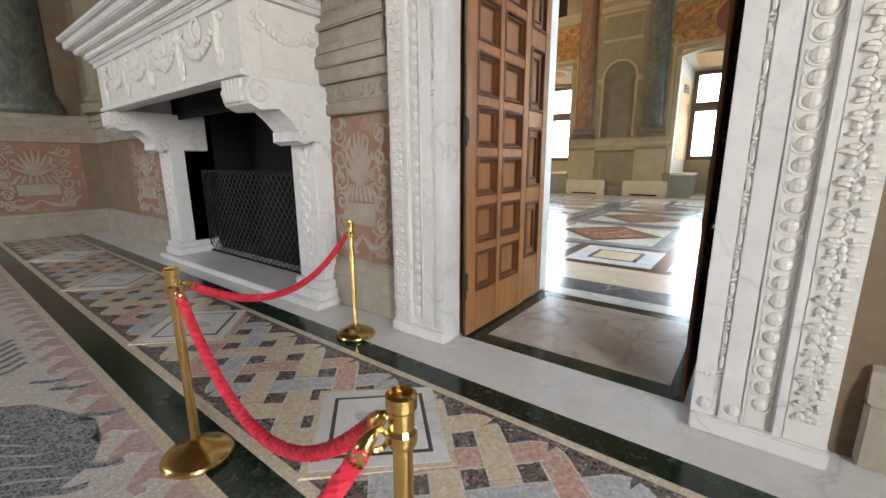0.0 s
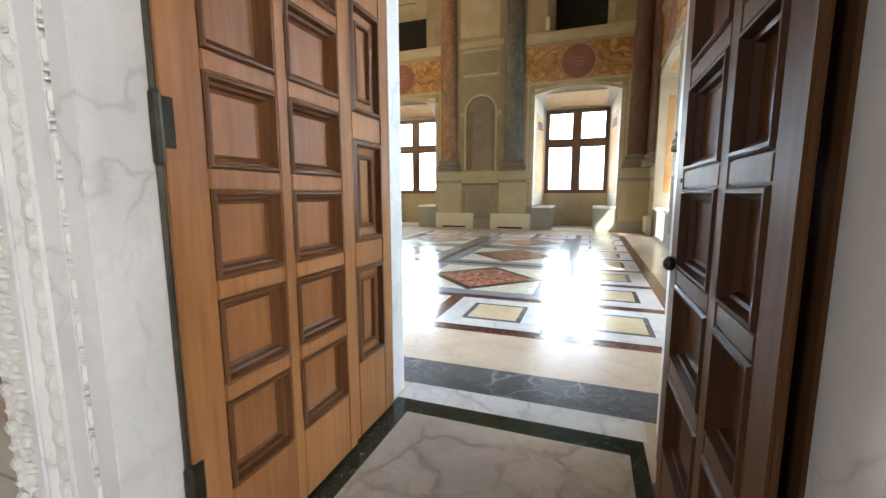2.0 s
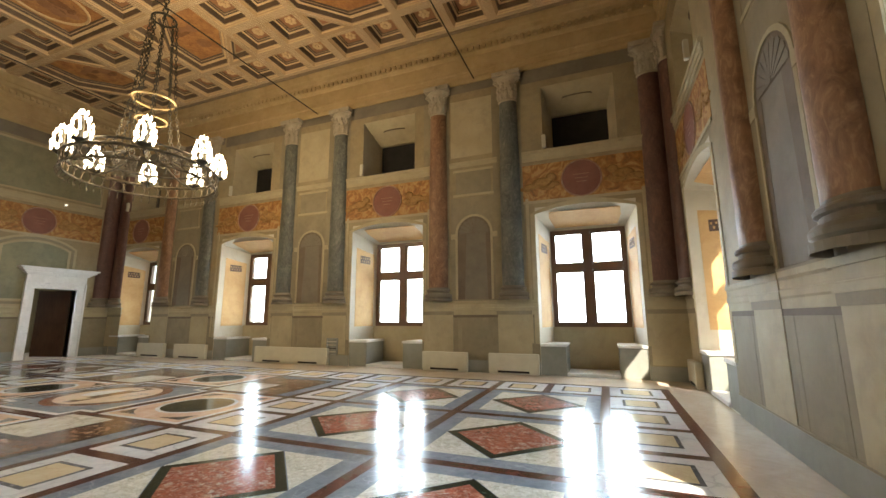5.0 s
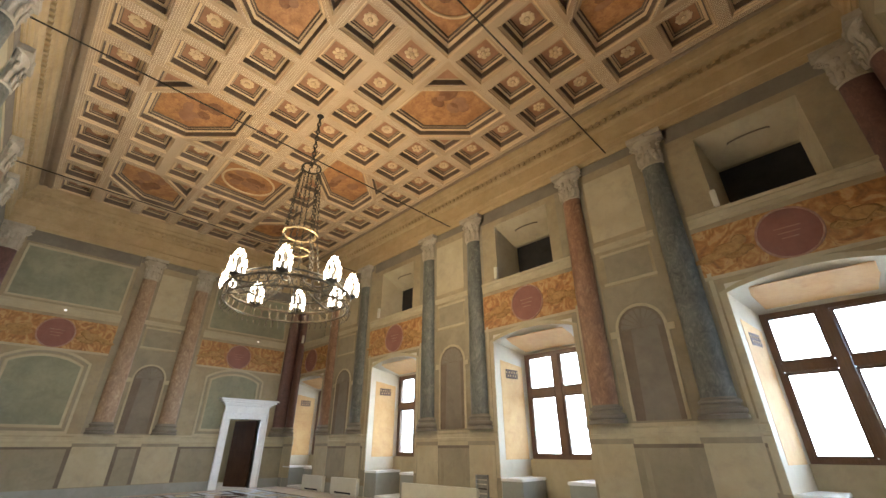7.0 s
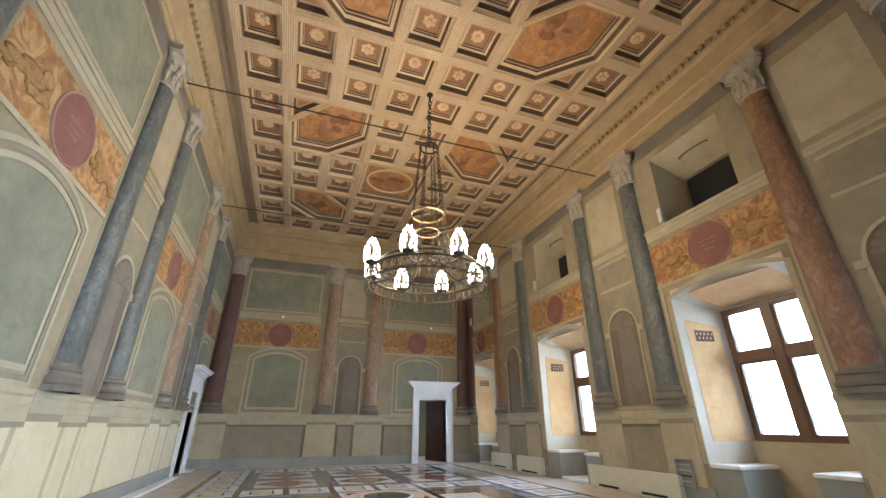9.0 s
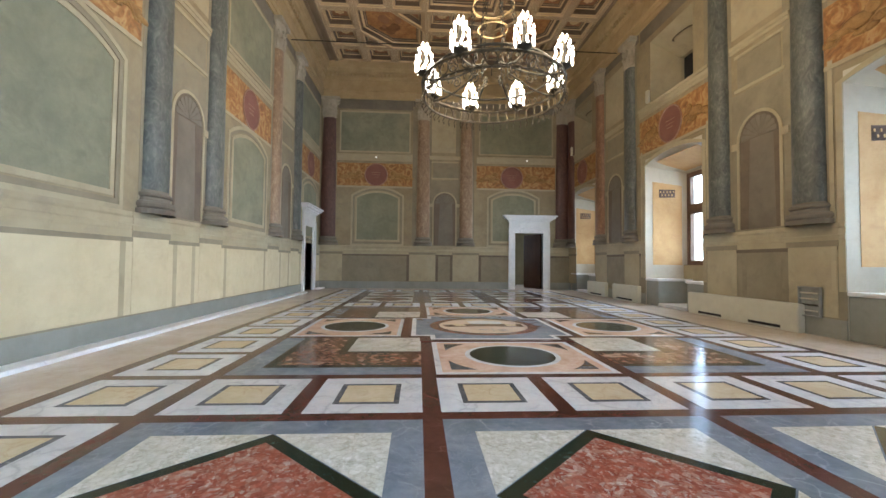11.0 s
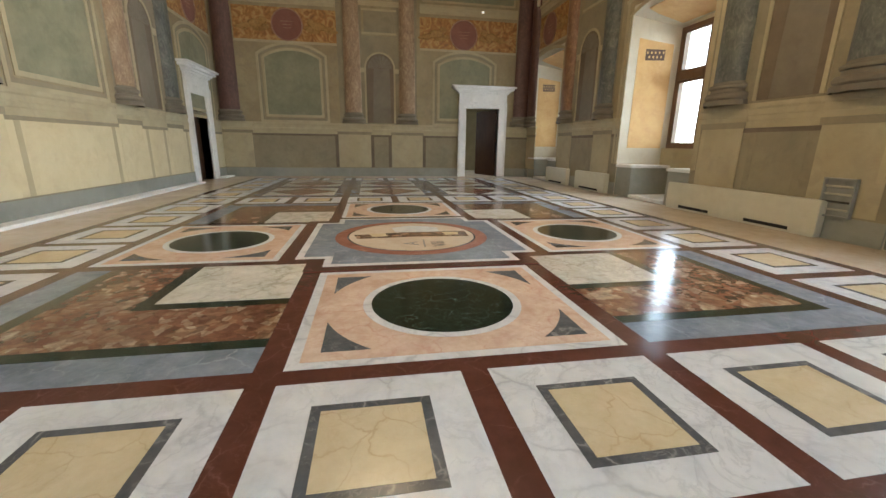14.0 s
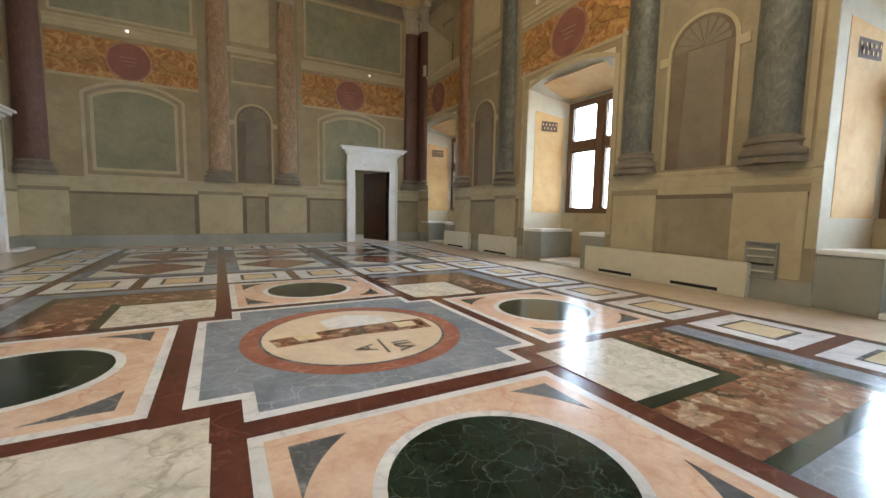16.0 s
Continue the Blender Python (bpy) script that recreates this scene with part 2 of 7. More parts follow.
GREEN_VEINED = marble("white_veined_green_marble", (0.006, 0.014, 0.01), (0.02, 0.034, 0.025), (0.15, 0.19, 0.165), 1.6, 0.012, 0.1, 0.18, 2.2)
THRESHOLD = marble("brown_veined_marble", (0.42, 0.38, 0.33), (0.6, 0.56, 0.5), (0.3, 0.24, 0.19), 1.0, 0.06)
CREAM = marble("cream_marble", (0.49, 0.4, 0.3), (0.64, 0.55, 0.44), (0.47, 0.36, 0.27), 0.9, 0.02)
PINK_M = marble("peach_marble", (0.47, 0.31, 0.215), (0.7, 0.56, 0.45), (0.48, 0.25, 0.18), 1.5, 0.035)
BRECCIA_RED = breccia("red_breccia", [(0.0, (0.2, 0.045, 0.03)), (0.45, (0.33, 0.09, 0.055)), (0.72, (0.42, 0.2, 0.14)), (0.86, (0.46, 0.3, 0.24)), (1.0, (0.66, 0.6, 0.54))], 16.0, (0.26, 0.08, 0.05))
BRECCIA_WHITE = breccia("pale_breccia", [(0.0, (0.42, 0.42, 0.35)), (0.5, (0.6, 0.59, 0.51)), (1.0, (0.78, 0.77, 0.72))], 14.0, (0.4, 0.38, 0.28))
STREAKED_PALE = marble("pale_streaked_marble", (0.46, 0.44, 0.37), (0.7, 0.68, 0.61), (0.3, 0.28, 0.22), 2.2, 0.09)
BRECCIA_BROWN = breccia("brown_breccia", [(0.0, (0.05, 0.025, 0.018)), (0.35, (0.17, 0.075, 0.045)), (0.62, (0.26, 0.12, 0.07)), (0.8, (0.34, 0.24, 0.15)), (1.0, (0.56, 0.47, 0.36))], 5.0, (0.12, 0.06, 0.03))

F_WALL = fresco("fresco_ochre_plaster", (0.305, 0.24, 0.135), (0.435, 0.357, 0.212), (0.22, 0.19, 0.14))
F_PALE = fresco("fresco_pale_stone", (0.455, 0.38, 0.23), (0.565, 0.483, 0.312), (0.3, 0.26, 0.19))
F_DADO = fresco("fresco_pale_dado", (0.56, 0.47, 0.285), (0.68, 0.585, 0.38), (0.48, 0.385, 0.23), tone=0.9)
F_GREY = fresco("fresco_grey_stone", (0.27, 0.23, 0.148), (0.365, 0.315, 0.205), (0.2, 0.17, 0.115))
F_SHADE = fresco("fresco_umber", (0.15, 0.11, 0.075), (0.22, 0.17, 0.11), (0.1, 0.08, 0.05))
# dusky stone; also the painted shade under the architrave
F_DUSK = fresco("fresco_dusky_stone_and_shade", (0.185, 0.155, 0.115), (0.27, 0.23, 0.17), (0.15, 0.125, 0.09))
F_ORANGE = scrollwork("fresco_orange_frieze")
F_FIGURE = fresco("fresco_golden_figure", (0.34, 0.175, 0.05), (0.5, 0.3, 0.1), (0.2, 0.09, 0.03), 4.0, stain_amount=0.8)
F_ROUNDEL = fresco("fresco_red_roundel", (0.23, 0.085, 0.06), (0.3, 0.13, 0.09), (0.2, 0.1, 0.08), 2.0)
F_PANEL = fresco("fresco_green_grey_panel", (0.22, 0.22, 0.14), (0.35, 0.34, 0.22), (0.16, 0.15, 0.1), 1.0)
F_GREEN_COL = marbled("fresco_green_marble_column", (0.03, 0.034, 0.028), (0.095, 0.1, 0.085), (0.2, 0.195, 0.16), 1.3)
F_CAPITAL = fresco("fresco_white_capital", (0.4, 0.34, 0.24), (0.56, 0.49, 0.37), (0.34, 0.28, 0.2), 3.0)
F_BROWN_COL = marbled("fresco_brown_marble_column", (0.09, 0.04, 0.02), (0.21, 0.105, 0.052), (0.36, 0.22, 0.12), 1.3)
F_TAN_COL = marbled("fresco_tan_marble_column", (0.14, 0.08, 0.045), (0.27, 0.175, 0.1), (0.42, 0.31, 0.19), 1.3)
F_RED_COL = marbled("fresco_porphyry_column", (0.055, 0.025, 0.02), (0.1, 0.045, 0.034), (0.165, 0.085, 0.06), 1.3)
F_REVEAL = fresco("fresco_reveal_ochre", (0.57, 0.33, 0.12), (0.7, 0.45, 0.2), (0.46, 0.23, 0.09), 1.5, tone=0.85)
F_DARKORN = fresco("fresco_dark_ornament", (0.09, 0.05, 0.03), (0.15, 0.09, 0.06), (0.05, 0.03, 0.02), 3.0)
PLASTER = fresco("lime_plaster", (0.64, 0.57, 0.43), (0.75, 0.68, 0.53), (0.52, 0.45, 0.33), 1.0, tone=0.75)
PAINTED_GREEN = fresco("grey_green_skirting_paint", (0.27, 0.28, 0.24), (0.36, 0.36, 0.31), (0.22, 0.22, 0.19), 1.0, 0.55)
F_TERRA = fresco("fresco_terracotta_ground", (0.33, 0.16, 0.1), (0.44, 0.25, 0.17), (0.46, 0.38, 0.3), 2.0, stain_amount=0.9)
F_RELIEF = fresco("fresco_stone_relief", (0.4, 0.34, 0.26), (0.55, 0.49, 0.4), (0.32, 0.25, 0.19), 3.0)
F_BROWNWALL = fresco("fresco_brown_stone", (0.2, 0.135, 0.085), (0.34, 0.245, 0.155), (0.3, 0.26, 0.2), 1.0, stain_amount=0.7)
GREY_PAINT = paint("grey_metal_paint", (0.2, 0.2, 0.18), (0.28, 0.28, 0.25), 0.45)
# darker walnut: the shade in the panel mouldings is put into the colour
DOOR_MOULD = wood("walnut_moulding_shade", (0.075, 0.03, 0.012), (0.15, 0.065, 0.026), (1, 1, 12), 0.32)
DARK_SHELL = wood("unseen_dark_shell", (0.06, 0.035, 0.02), (0.12, 0.07, 0.04))
COVER = paint("cream_radiator_paint", (0.5, 0.47, 0.36), (0.57, 0.54, 0.42), 0.5)
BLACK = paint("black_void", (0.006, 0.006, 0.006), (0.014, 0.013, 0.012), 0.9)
# hearth soot; also the black that shades the gap behind a leaf
SOOT_SHADE = paint("soot", (0.004, 0.0037, 0.0035), (0.009, 0.008, 0.0075), 0.95)
GRATE = paint("dull_grate_iron", (0.03, 0.029, 0.028), (0.065, 0.062, 0.06), 0.6)
IRON = metal("wrought_iron", (0.03, 0.027, 0.022), (0.08, 0.07, 0.05), 0.5, 0.8)
IRON_GILT = metal("gilt_iron", (0.25, 0.18, 0.09), (0.4, 0.3, 0.16), 0.4, 0.8)
IRON_BRONZE = metal("bronzed_iron", (0.06, 0.05, 0.035), (0.16, 0.125, 0.075), 0.45, 0.8)
BRASS = metal("brass", (0.55, 0.36, 0.11), (0.7, 0.5, 0.2), 0.22)
WINDOW_WOOD = wood("window_brown_wood", (0.1, 0.055, 0.03), (0.17, 0.1, 0.06))
DOOR_WOOD = wood("walnut_door_wood", (0.21, 0.088, 0.031), (0.41, 0.19, 0.07), (1, 1, 12), 0.36)
DOOR_DARK = wood("dark_walnut_panel", (0.18, 0.072, 0.025), (0.35, 0.152, 0.055), (1, 1, 12), 0.34)
# walnut copies darkened for the shade on the right leaf; hall leaves reuse them
LEAF_WOOD = wood("shaded_walnut", (0.07, 0.03, 0.012), (0.14, 0.066, 0.027), (1, 1, 12), 0.45, shine=0.12)
LEAF_DARK = wood("shaded_walnut_panel", (0.06, 0.025, 0.01), (0.12, 0.055, 0.022), (1, 1, 12), 0.45, shine=0.12)
LEAF_MOULD = wood("shaded_walnut_moulding", (0.038, 0.015, 0.007), (0.075, 0.034, 0.014), (1, 1, 12), 0.42, shine=0.12)
CEIL_WOOD = wood("ceiling_painted_wood", (0.36, 0.245, 0.135), (0.52, 0.375, 0.22), (1, 1, 1), 0.6)
CEIL_GOLD = wood("ceiling_gilded_wood", (0.55, 0.385, 0.19), (0.74, 0.56, 0.33), (1, 1, 1), 0.5)
CEIL_BORDER = wood("ceiling_border_wood", (0.2, 0.145, 0.09), (0.31, 0.235, 0.15), (1, 1, 1), 0.6)
# dark recess wood, deepened in colour for the shade inside the coffers
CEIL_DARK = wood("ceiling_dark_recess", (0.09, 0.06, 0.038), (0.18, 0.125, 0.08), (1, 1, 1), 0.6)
CEIL_ORANGE = fresco("ceiling_orange_ground", (0.27, 0.125, 0.06), (0.4, 0.21, 0.105), (0.26, 0.13, 0.06), 2.0, tone=1.0)
CEIL_PICTURE = fresco("ceiling_painted_picture", (0.28, 0.11, 0.035), (0.56, 0.29, 0.1), (0.2, 0.08, 0.03), 3.0, 0.6, 0.8, tone=1.0)
CEIL_FIGURE = fresco("ceiling_brown_figure", (0.16, 0.07, 0.03), (0.3, 0.14, 0.06), (0.4, 0.22, 0.1), 3.0, tone=1.0)
CORNICE = fresco("cornice_ochre_stucco", (0.34, 0.24, 0.11), (0.45, 0.33, 0.17), (0.26, 0.18, 0.09), 1.2, tone=1.0)
CEIL_FRET, _t, _b = nodes_of("ceiling_fretwork_beams")
_v = coords(_t, 1.0, shift=False)
_k = _t.nodes.new("ShaderNodeTexBrick")
_k.inputs["Scale"].default_value, _k.inputs["Mortar Size"].default_value = 6.6, 0.035
_k.inputs["Brick Width"].default_value, _k.inputs["Row Height"].default_value = 0.55, 0.42
_t.links.new(_v, _k.inputs["Vector"])
_tone = noise_of(_t, _v, 1.3, 5)
_n1 = ramp(_t, _tone, [(0.3, (0.36, 0.245, 0.13)), (0.7, (0.5, 0.36, 0.21))])
_t.links.new(mixed(_t, _k.outputs["Fac"], _n1, (0.74, 0.59, 0.38)), _b.inputs["Base Color"])
_b.inputs["Roughness"].default_value = 0.6
bumped(_t, _b, _k.outputs["Fac"], 0.6, 0.02)
ROPE = paint("red_rope", (0.5, 0.012, 0.03), (0.68, 0.025, 0.06), 0.6, 8.0)
BULB = glow("warm_bulb", (1.0, 0.87, 0.66), 6.0)
TESS_DARK = tesserae("dark_mosaic", [(0.0, (0.035, 0.035, 0.04)), (0.55, (0.12, 0.115, 0.115)), (0.8, (0.26, 0.14, 0.11)), (1.0, (0.42, 0.39, 0.36))], 55.0, (0.2, 0.18, 0.16))
TESS_PINK = tesserae("pink_mosaic", [(0.0, (0.56, 0.3, 0.23)), (0.6, (0.64, 0.4, 0.32)), (1.0, (0.72, 0.55, 0.48))])
TESS_CREAM = tesserae("cream_mosaic", [(0.0, (0.66, 0.52, 0.33)), (0.6, (0.74, 0.62, 0.44)), (1.0, (0.8, 0.71, 0.56))])
TESS_BLUE = tesserae("grey_blue_mosaic", [(0.0, (0.42, 0.45, 0.5)), (0.6, (0.54, 0.57, 0.61)), (1.0, (0.66, 0.67, 0.68))])
TESS_FIELD = tesserae("pale_mosaic_field", [(0.0, (0.66, 0.62, 0.57)), (0.6, (0.74, 0.7, 0.65)), (1.0, (0.82, 0.79, 0.75))], 60.0)
TESS_PALE = tesserae("white_mosaic_edge", [(0.0, (0.62, 0.58, 0.52)), (0.6, (0.72, 0.68, 0.62)), (1.0, (0.8, 0.77, 0.72))])
TESS_WAVE = tesserae("rose_mosaic", [(0.0, (0.46, 0.3, 0.28)), (0.6, (0.55, 0.38, 0.36)), (1.0, (0.62, 0.48, 0.46))], 60.0)
TESS_FISH = tesserae("slate_blue_mosaic", [(0.0, (0.08, 0.1, 0.13)), (0.6, (0.18, 0.21, 0.25)), (1.0, (0.36, 0.39, 0.43))], 60.0)
INK = paint("dark_lettering", (0.03, 0.025, 0.02), (0.06, 0.05, 0.04), 0.4)
GLASS, _t, _b = nodes_of("window_glass")
_b.inputs["Transmission Weight"].default_value = 1.0
_b.inputs["Roughness"].default_value = 0.02
_b.inputs["Base Color"].default_value = (0.97, 0.98, 0.97, 1)
_b.inputs["IOR"].default_value = 1.05

# ---- mesh helpers ----


def thing(name, label="", category="", group="", kind="", at=(0, 0, 0)):
    ob = new(name)
    ob.empty_display_size = 0.2
    ob.location = at
    return tagged(ob, label, category, group, kind)


def part(name, bm, material, parent=None, label="", smooth=False):
    """Links a bmesh as one mesh object under a thing or part."""
    bmesh.ops.recalc_face_normals(bm, faces=bm.faces)
    me = bpy.data.meshes.new(name)
    bm.to_mesh(me)
    bm.free()
    for m in material if isinstance(material, (list, tuple)) else [material]:
        me.materials.append(m)
    if smooth:
        me.shade_smooth()
    ob = new(name, me)
    if parent is not None:
        ob.parent = parent
    return tagged(ob, label)


def box(bm, x0, x1, y0, y1, z0, z1, mat=0):
    vs = [bm.verts.new((x, y, z)) for z in (z0, z1) for y in (y0, y1) for x in (x0, x1)]
    for f in ((0, 2, 3, 1), (4, 5, 7, 6), (0, 1, 5, 4), (2, 6, 7, 3), (0, 4, 6, 2), (1, 3, 7, 5)):
        bm.faces.new([vs[i] for i in f]).material_index = mat


def boxed(*a):
    bm = bmesh.new()
    box(bm, *a)
    return bm


def bevelled(x0, x1, y0, y1, z0, z1, r=0.01):
    bm = boxed(x0, x1, y0, y1, z0, z1)
    bmesh.ops.bevel(bm, geom=bm.edges[:], offset=r, segments=2, affect="EDGES")
    return bm


def prism(bm, pts, z0, z1, mat=0):
    """A flat outline (x, y) raised from z0 to z1."""
    lo = [bm.verts.new((x, y, z0)) for x, y in pts]
    hi = [bm.verts.new((x, y, z1)) for x, y in pts]
    bm.faces.new(hi).material_index = mat
    bm.faces.new(lo[::-1]).material_index = mat
    n = len(pts)
    for i in range(n):
        bm.faces.new((lo[i], lo[(i + 1) % n], hi[(i + 1) % n], hi[i])).material_index = mat


def circle(cx, cy, r, n=40, a0=0.0, a1=math.tau, ry=None):
    full = abs(a1 - a0 - math.tau) < 1e-6
    k = n if full else n + 1
    return [(cx + r * math.cos(a0 + (a1 - a0) * i / n), cy + (ry or r) * math.sin(a0 + (a1 - a0) * i / n)) for i in range(k)]


def bridge(bm, a, b, closed=True, mat=0):
    n = len(a)
    for i in range(n if closed else n - 1):
        j = (i + 1) % n
        bm.faces.new((a[i], a[j], b[j], b[i])).material_index = mat


def lathe(bm, profile, n=20, at=(0, 0, 0), mat=0):
    """Profile of (radius, z), turned about the upright through at."""
    rings = []
    for r, z in profile:
        rings.append([bm.verts.new((at[0] + r * math.cos(math.tau * i / n), at[1] + r * math.sin(math.tau * i / n), at[2] + z)) for i in range(n)])
    for a, b in zip(rings, rings[1:]):
        bridge(bm, a, b, True, mat)
    bm.faces.new(rings[0][::-1]).material_index = mat
    bm.faces.new(rings[-1]).material_index = mat


def tube(bm, pts, r, n=8, closed=False, mat=0):
    """A round bar along points; r may be a list."""
    pts = [Vector(p) for p in pts]
    rings, side = [], None
    for i, p in enumerate(pts):
        a = pts[i - 1] if i or closed else p
        b = pts[(i + 1) % len(pts)] if i < len(pts) - 1 or closed else p
        way = (b - a).normalized()
        if side is None:
            side = way.orthogonal().normalized()
        side = (side - way * side.dot(way)).normalized()
        up = way.cross(side)
        rr = r[i] if isinstance(r, (list, tuple)) else r
        rings.append([bm.verts.new(p + rr * (math.cos(math.tau * k / n) * side + math.sin(math.tau * k / n) * up)) for k in range(n)])
    for a, b in zip(rings, rings[1:] + (rings[:1] if closed else [])):
        bridge(bm, a, b, True, mat)
    if not closed:
        bm.faces.new(rings[0][::-1]).material_index = mat
        bm.faces.new(rings[-1]).material_index = mat


def ball(bm, c, rx, ry, rz, n=8, m=5, mat=0):
    """A small closed bulge."""
    top, bot = bm.verts.new((c[0], c[1], c[2] + rz)), bm.verts.new((c[0], c[1], c[2] - rz))
    rings = []
    for j in range(1, m):
        p = math.pi * j / m
        rings.append([bm.verts.new((c[0] + rx * math.sin(p) * math.cos(math.tau * i / n), c[1] + ry * math.sin(p) * math.sin(math.tau * i / n), c[2] + rz * math.cos(p))) for i in range(n)])
    for a, b in zip(rings, rings[1:]):
        bridge(bm, a, b, True, mat)
    for i in range(n):
        bm.faces.new((top, rings[0][i], rings[0][(i + 1) % n])).material_index = mat
        bm.faces.new((bot, rings[-1][(i + 1) % n], rings[-1][i])).material_index = mat


class Side:
    """A wall's own frame: u along it, v up, d out into the room."""

    def __init__(self, m):
        self.m = m

    def put(self, bm):
        bmesh.ops.transform(bm, matrix=self.m, verts=bm.verts)
        return bm

    def box(self, u0, u1, v0, v1, d0, d1):
        return self.put(boxed(u0, u1, v0, v1, d0, d1))

    def shape(self, pts, d0, d1):
        bm = bmesh.new()
        prism(bm, pts, d0, d1)
        return self.put(bm)

    def run(self, profile, u0, u1):
        """A moulding: outline of (d, v), drawn from u0 to u1."""
        bm = bmesh.new()
        a = [bm.verts.new((u0, v, d)) for d, v in profile]
        b = [bm.verts.new((u1, v, d)) for d, v in profile]
        bridge(bm, a, b)
        bm.faces.new(a)
        bm.faces.new(b[::-1])
        return self.put(bm)


def side(origin, u, d):
    u, d, o = Vector(u), Vector(d), Vector(origin)
    m = Matrix((u, Vector((0, 0, 1)), d)).transposed().to_4x4()
    m.translation = o
    return Side(m)


NORTH = side((0, Y_WIN, 0), (1, 0, 0), (0, -1, 0))
SOUTH = side((0, Y_DOOR, 0), (1, 0, 0), (0, 1, 0))
WEST = side((X_FAR, 0, 0), (0, 1, 0), (1, 0, 0))
EAST = side((X_END, 0, 0), (0, 1, 0), (-1, 0, 0))
ROOM_N = side((0, Y_ROOM, 0), (1, 0, 0), (0, -1, 0))
ROOM_W = side((-10.2, 0, 0), (0, 1, 0), (1, 0, 0))


def pierced(bm, u0, u1, v0, v1, holes, d0, d1):
    """A wall slab with rectangular holes (u0, u1, v0, v1)."""
    us = sorted({u0, u1, *[h[0] for h in holes], *[h[1] for h in holes]})
    vs = sorted({v0, v1, *[h[2] for h in holes], *[h[3] for h in holes]})
    for a, b in zip(us, us[1:]):
        run = None
        for c, e in zip(vs, vs[1:]):
            mu, mv = (a + b) / 2, (c + e) / 2
            solid = not any(h[0] < mu < h[1] and h[2] < mv < h[3] for h in holes)
            if solid:
                run = (run[0], e) if run else (c, e)
            if run and not solid:
                box(bm, a, b, run[0], run[1], d0, d1)
                run = None
        if run:
            box(bm, a, b, run[0], run[1], d0, d1)


# ---- great hall: walls ----
WIN_HALF, WIN_SPRING, WIN_CROWN = 1.58, 5.32, 5.56
FRAME_HALF, FRAME_LO, FRAME_HI = 1.27, 1.5, 4.98
UP_HALF, UP_LO, UP_HI = 1.2, 7.6, 10.0


def wall_of(name, s, u0, u1, windows, doors, uppers, label):
    w = thing(name, label, "wall", kind="structure")
    holes = [(c - WIN_HALF, c + WIN_HALF, 0.0, WIN_CROWN) for c in windows]
    holes += [(c - UP_HALF, c + UP_HALF, UP_LO, UP_HI) for c in uppers]
    holes += [(a, b, 0.0, h) for a, b, h in doors]
    bm = bmesh.new()
    pierced(bm, u0, u1, 0, Z_CEIL + 0.8, holes, -0.35, 0)
    part("wall_face", s.put(bm), F_WALL, w)
    if windows or uppers:
        bm = bmesh.new()
        outer = [(c - FRAME_HALF, c + FRAME_HALF, FRAME_LO, FRAME_HI) for c in windows]
        pierced(bm, u0 - 1.9, u1 + 1.9, -0.2, Z_CEIL + 0.8, outer, -REVEAL - 0.3, -REVEAL)
        part("outer_wall", s.put(bm), PLASTER, w)
    return w


def arch(c, half, lo, spring, crown, n=12):
    """Outline of an opening with a segmental head, from the foot round."""
    rise = crown - spring
    r = (half * half + rise * rise) / (2 * rise)
    a = math.asin(half / r)
    top = [(c + r * math.sin(a - 2 * a * i / n), crown - r + r * math.cos(a - 2 * a * i / n)) for i in range(n + 1)]
    return [(c - half, lo), (c + half, lo)] + top


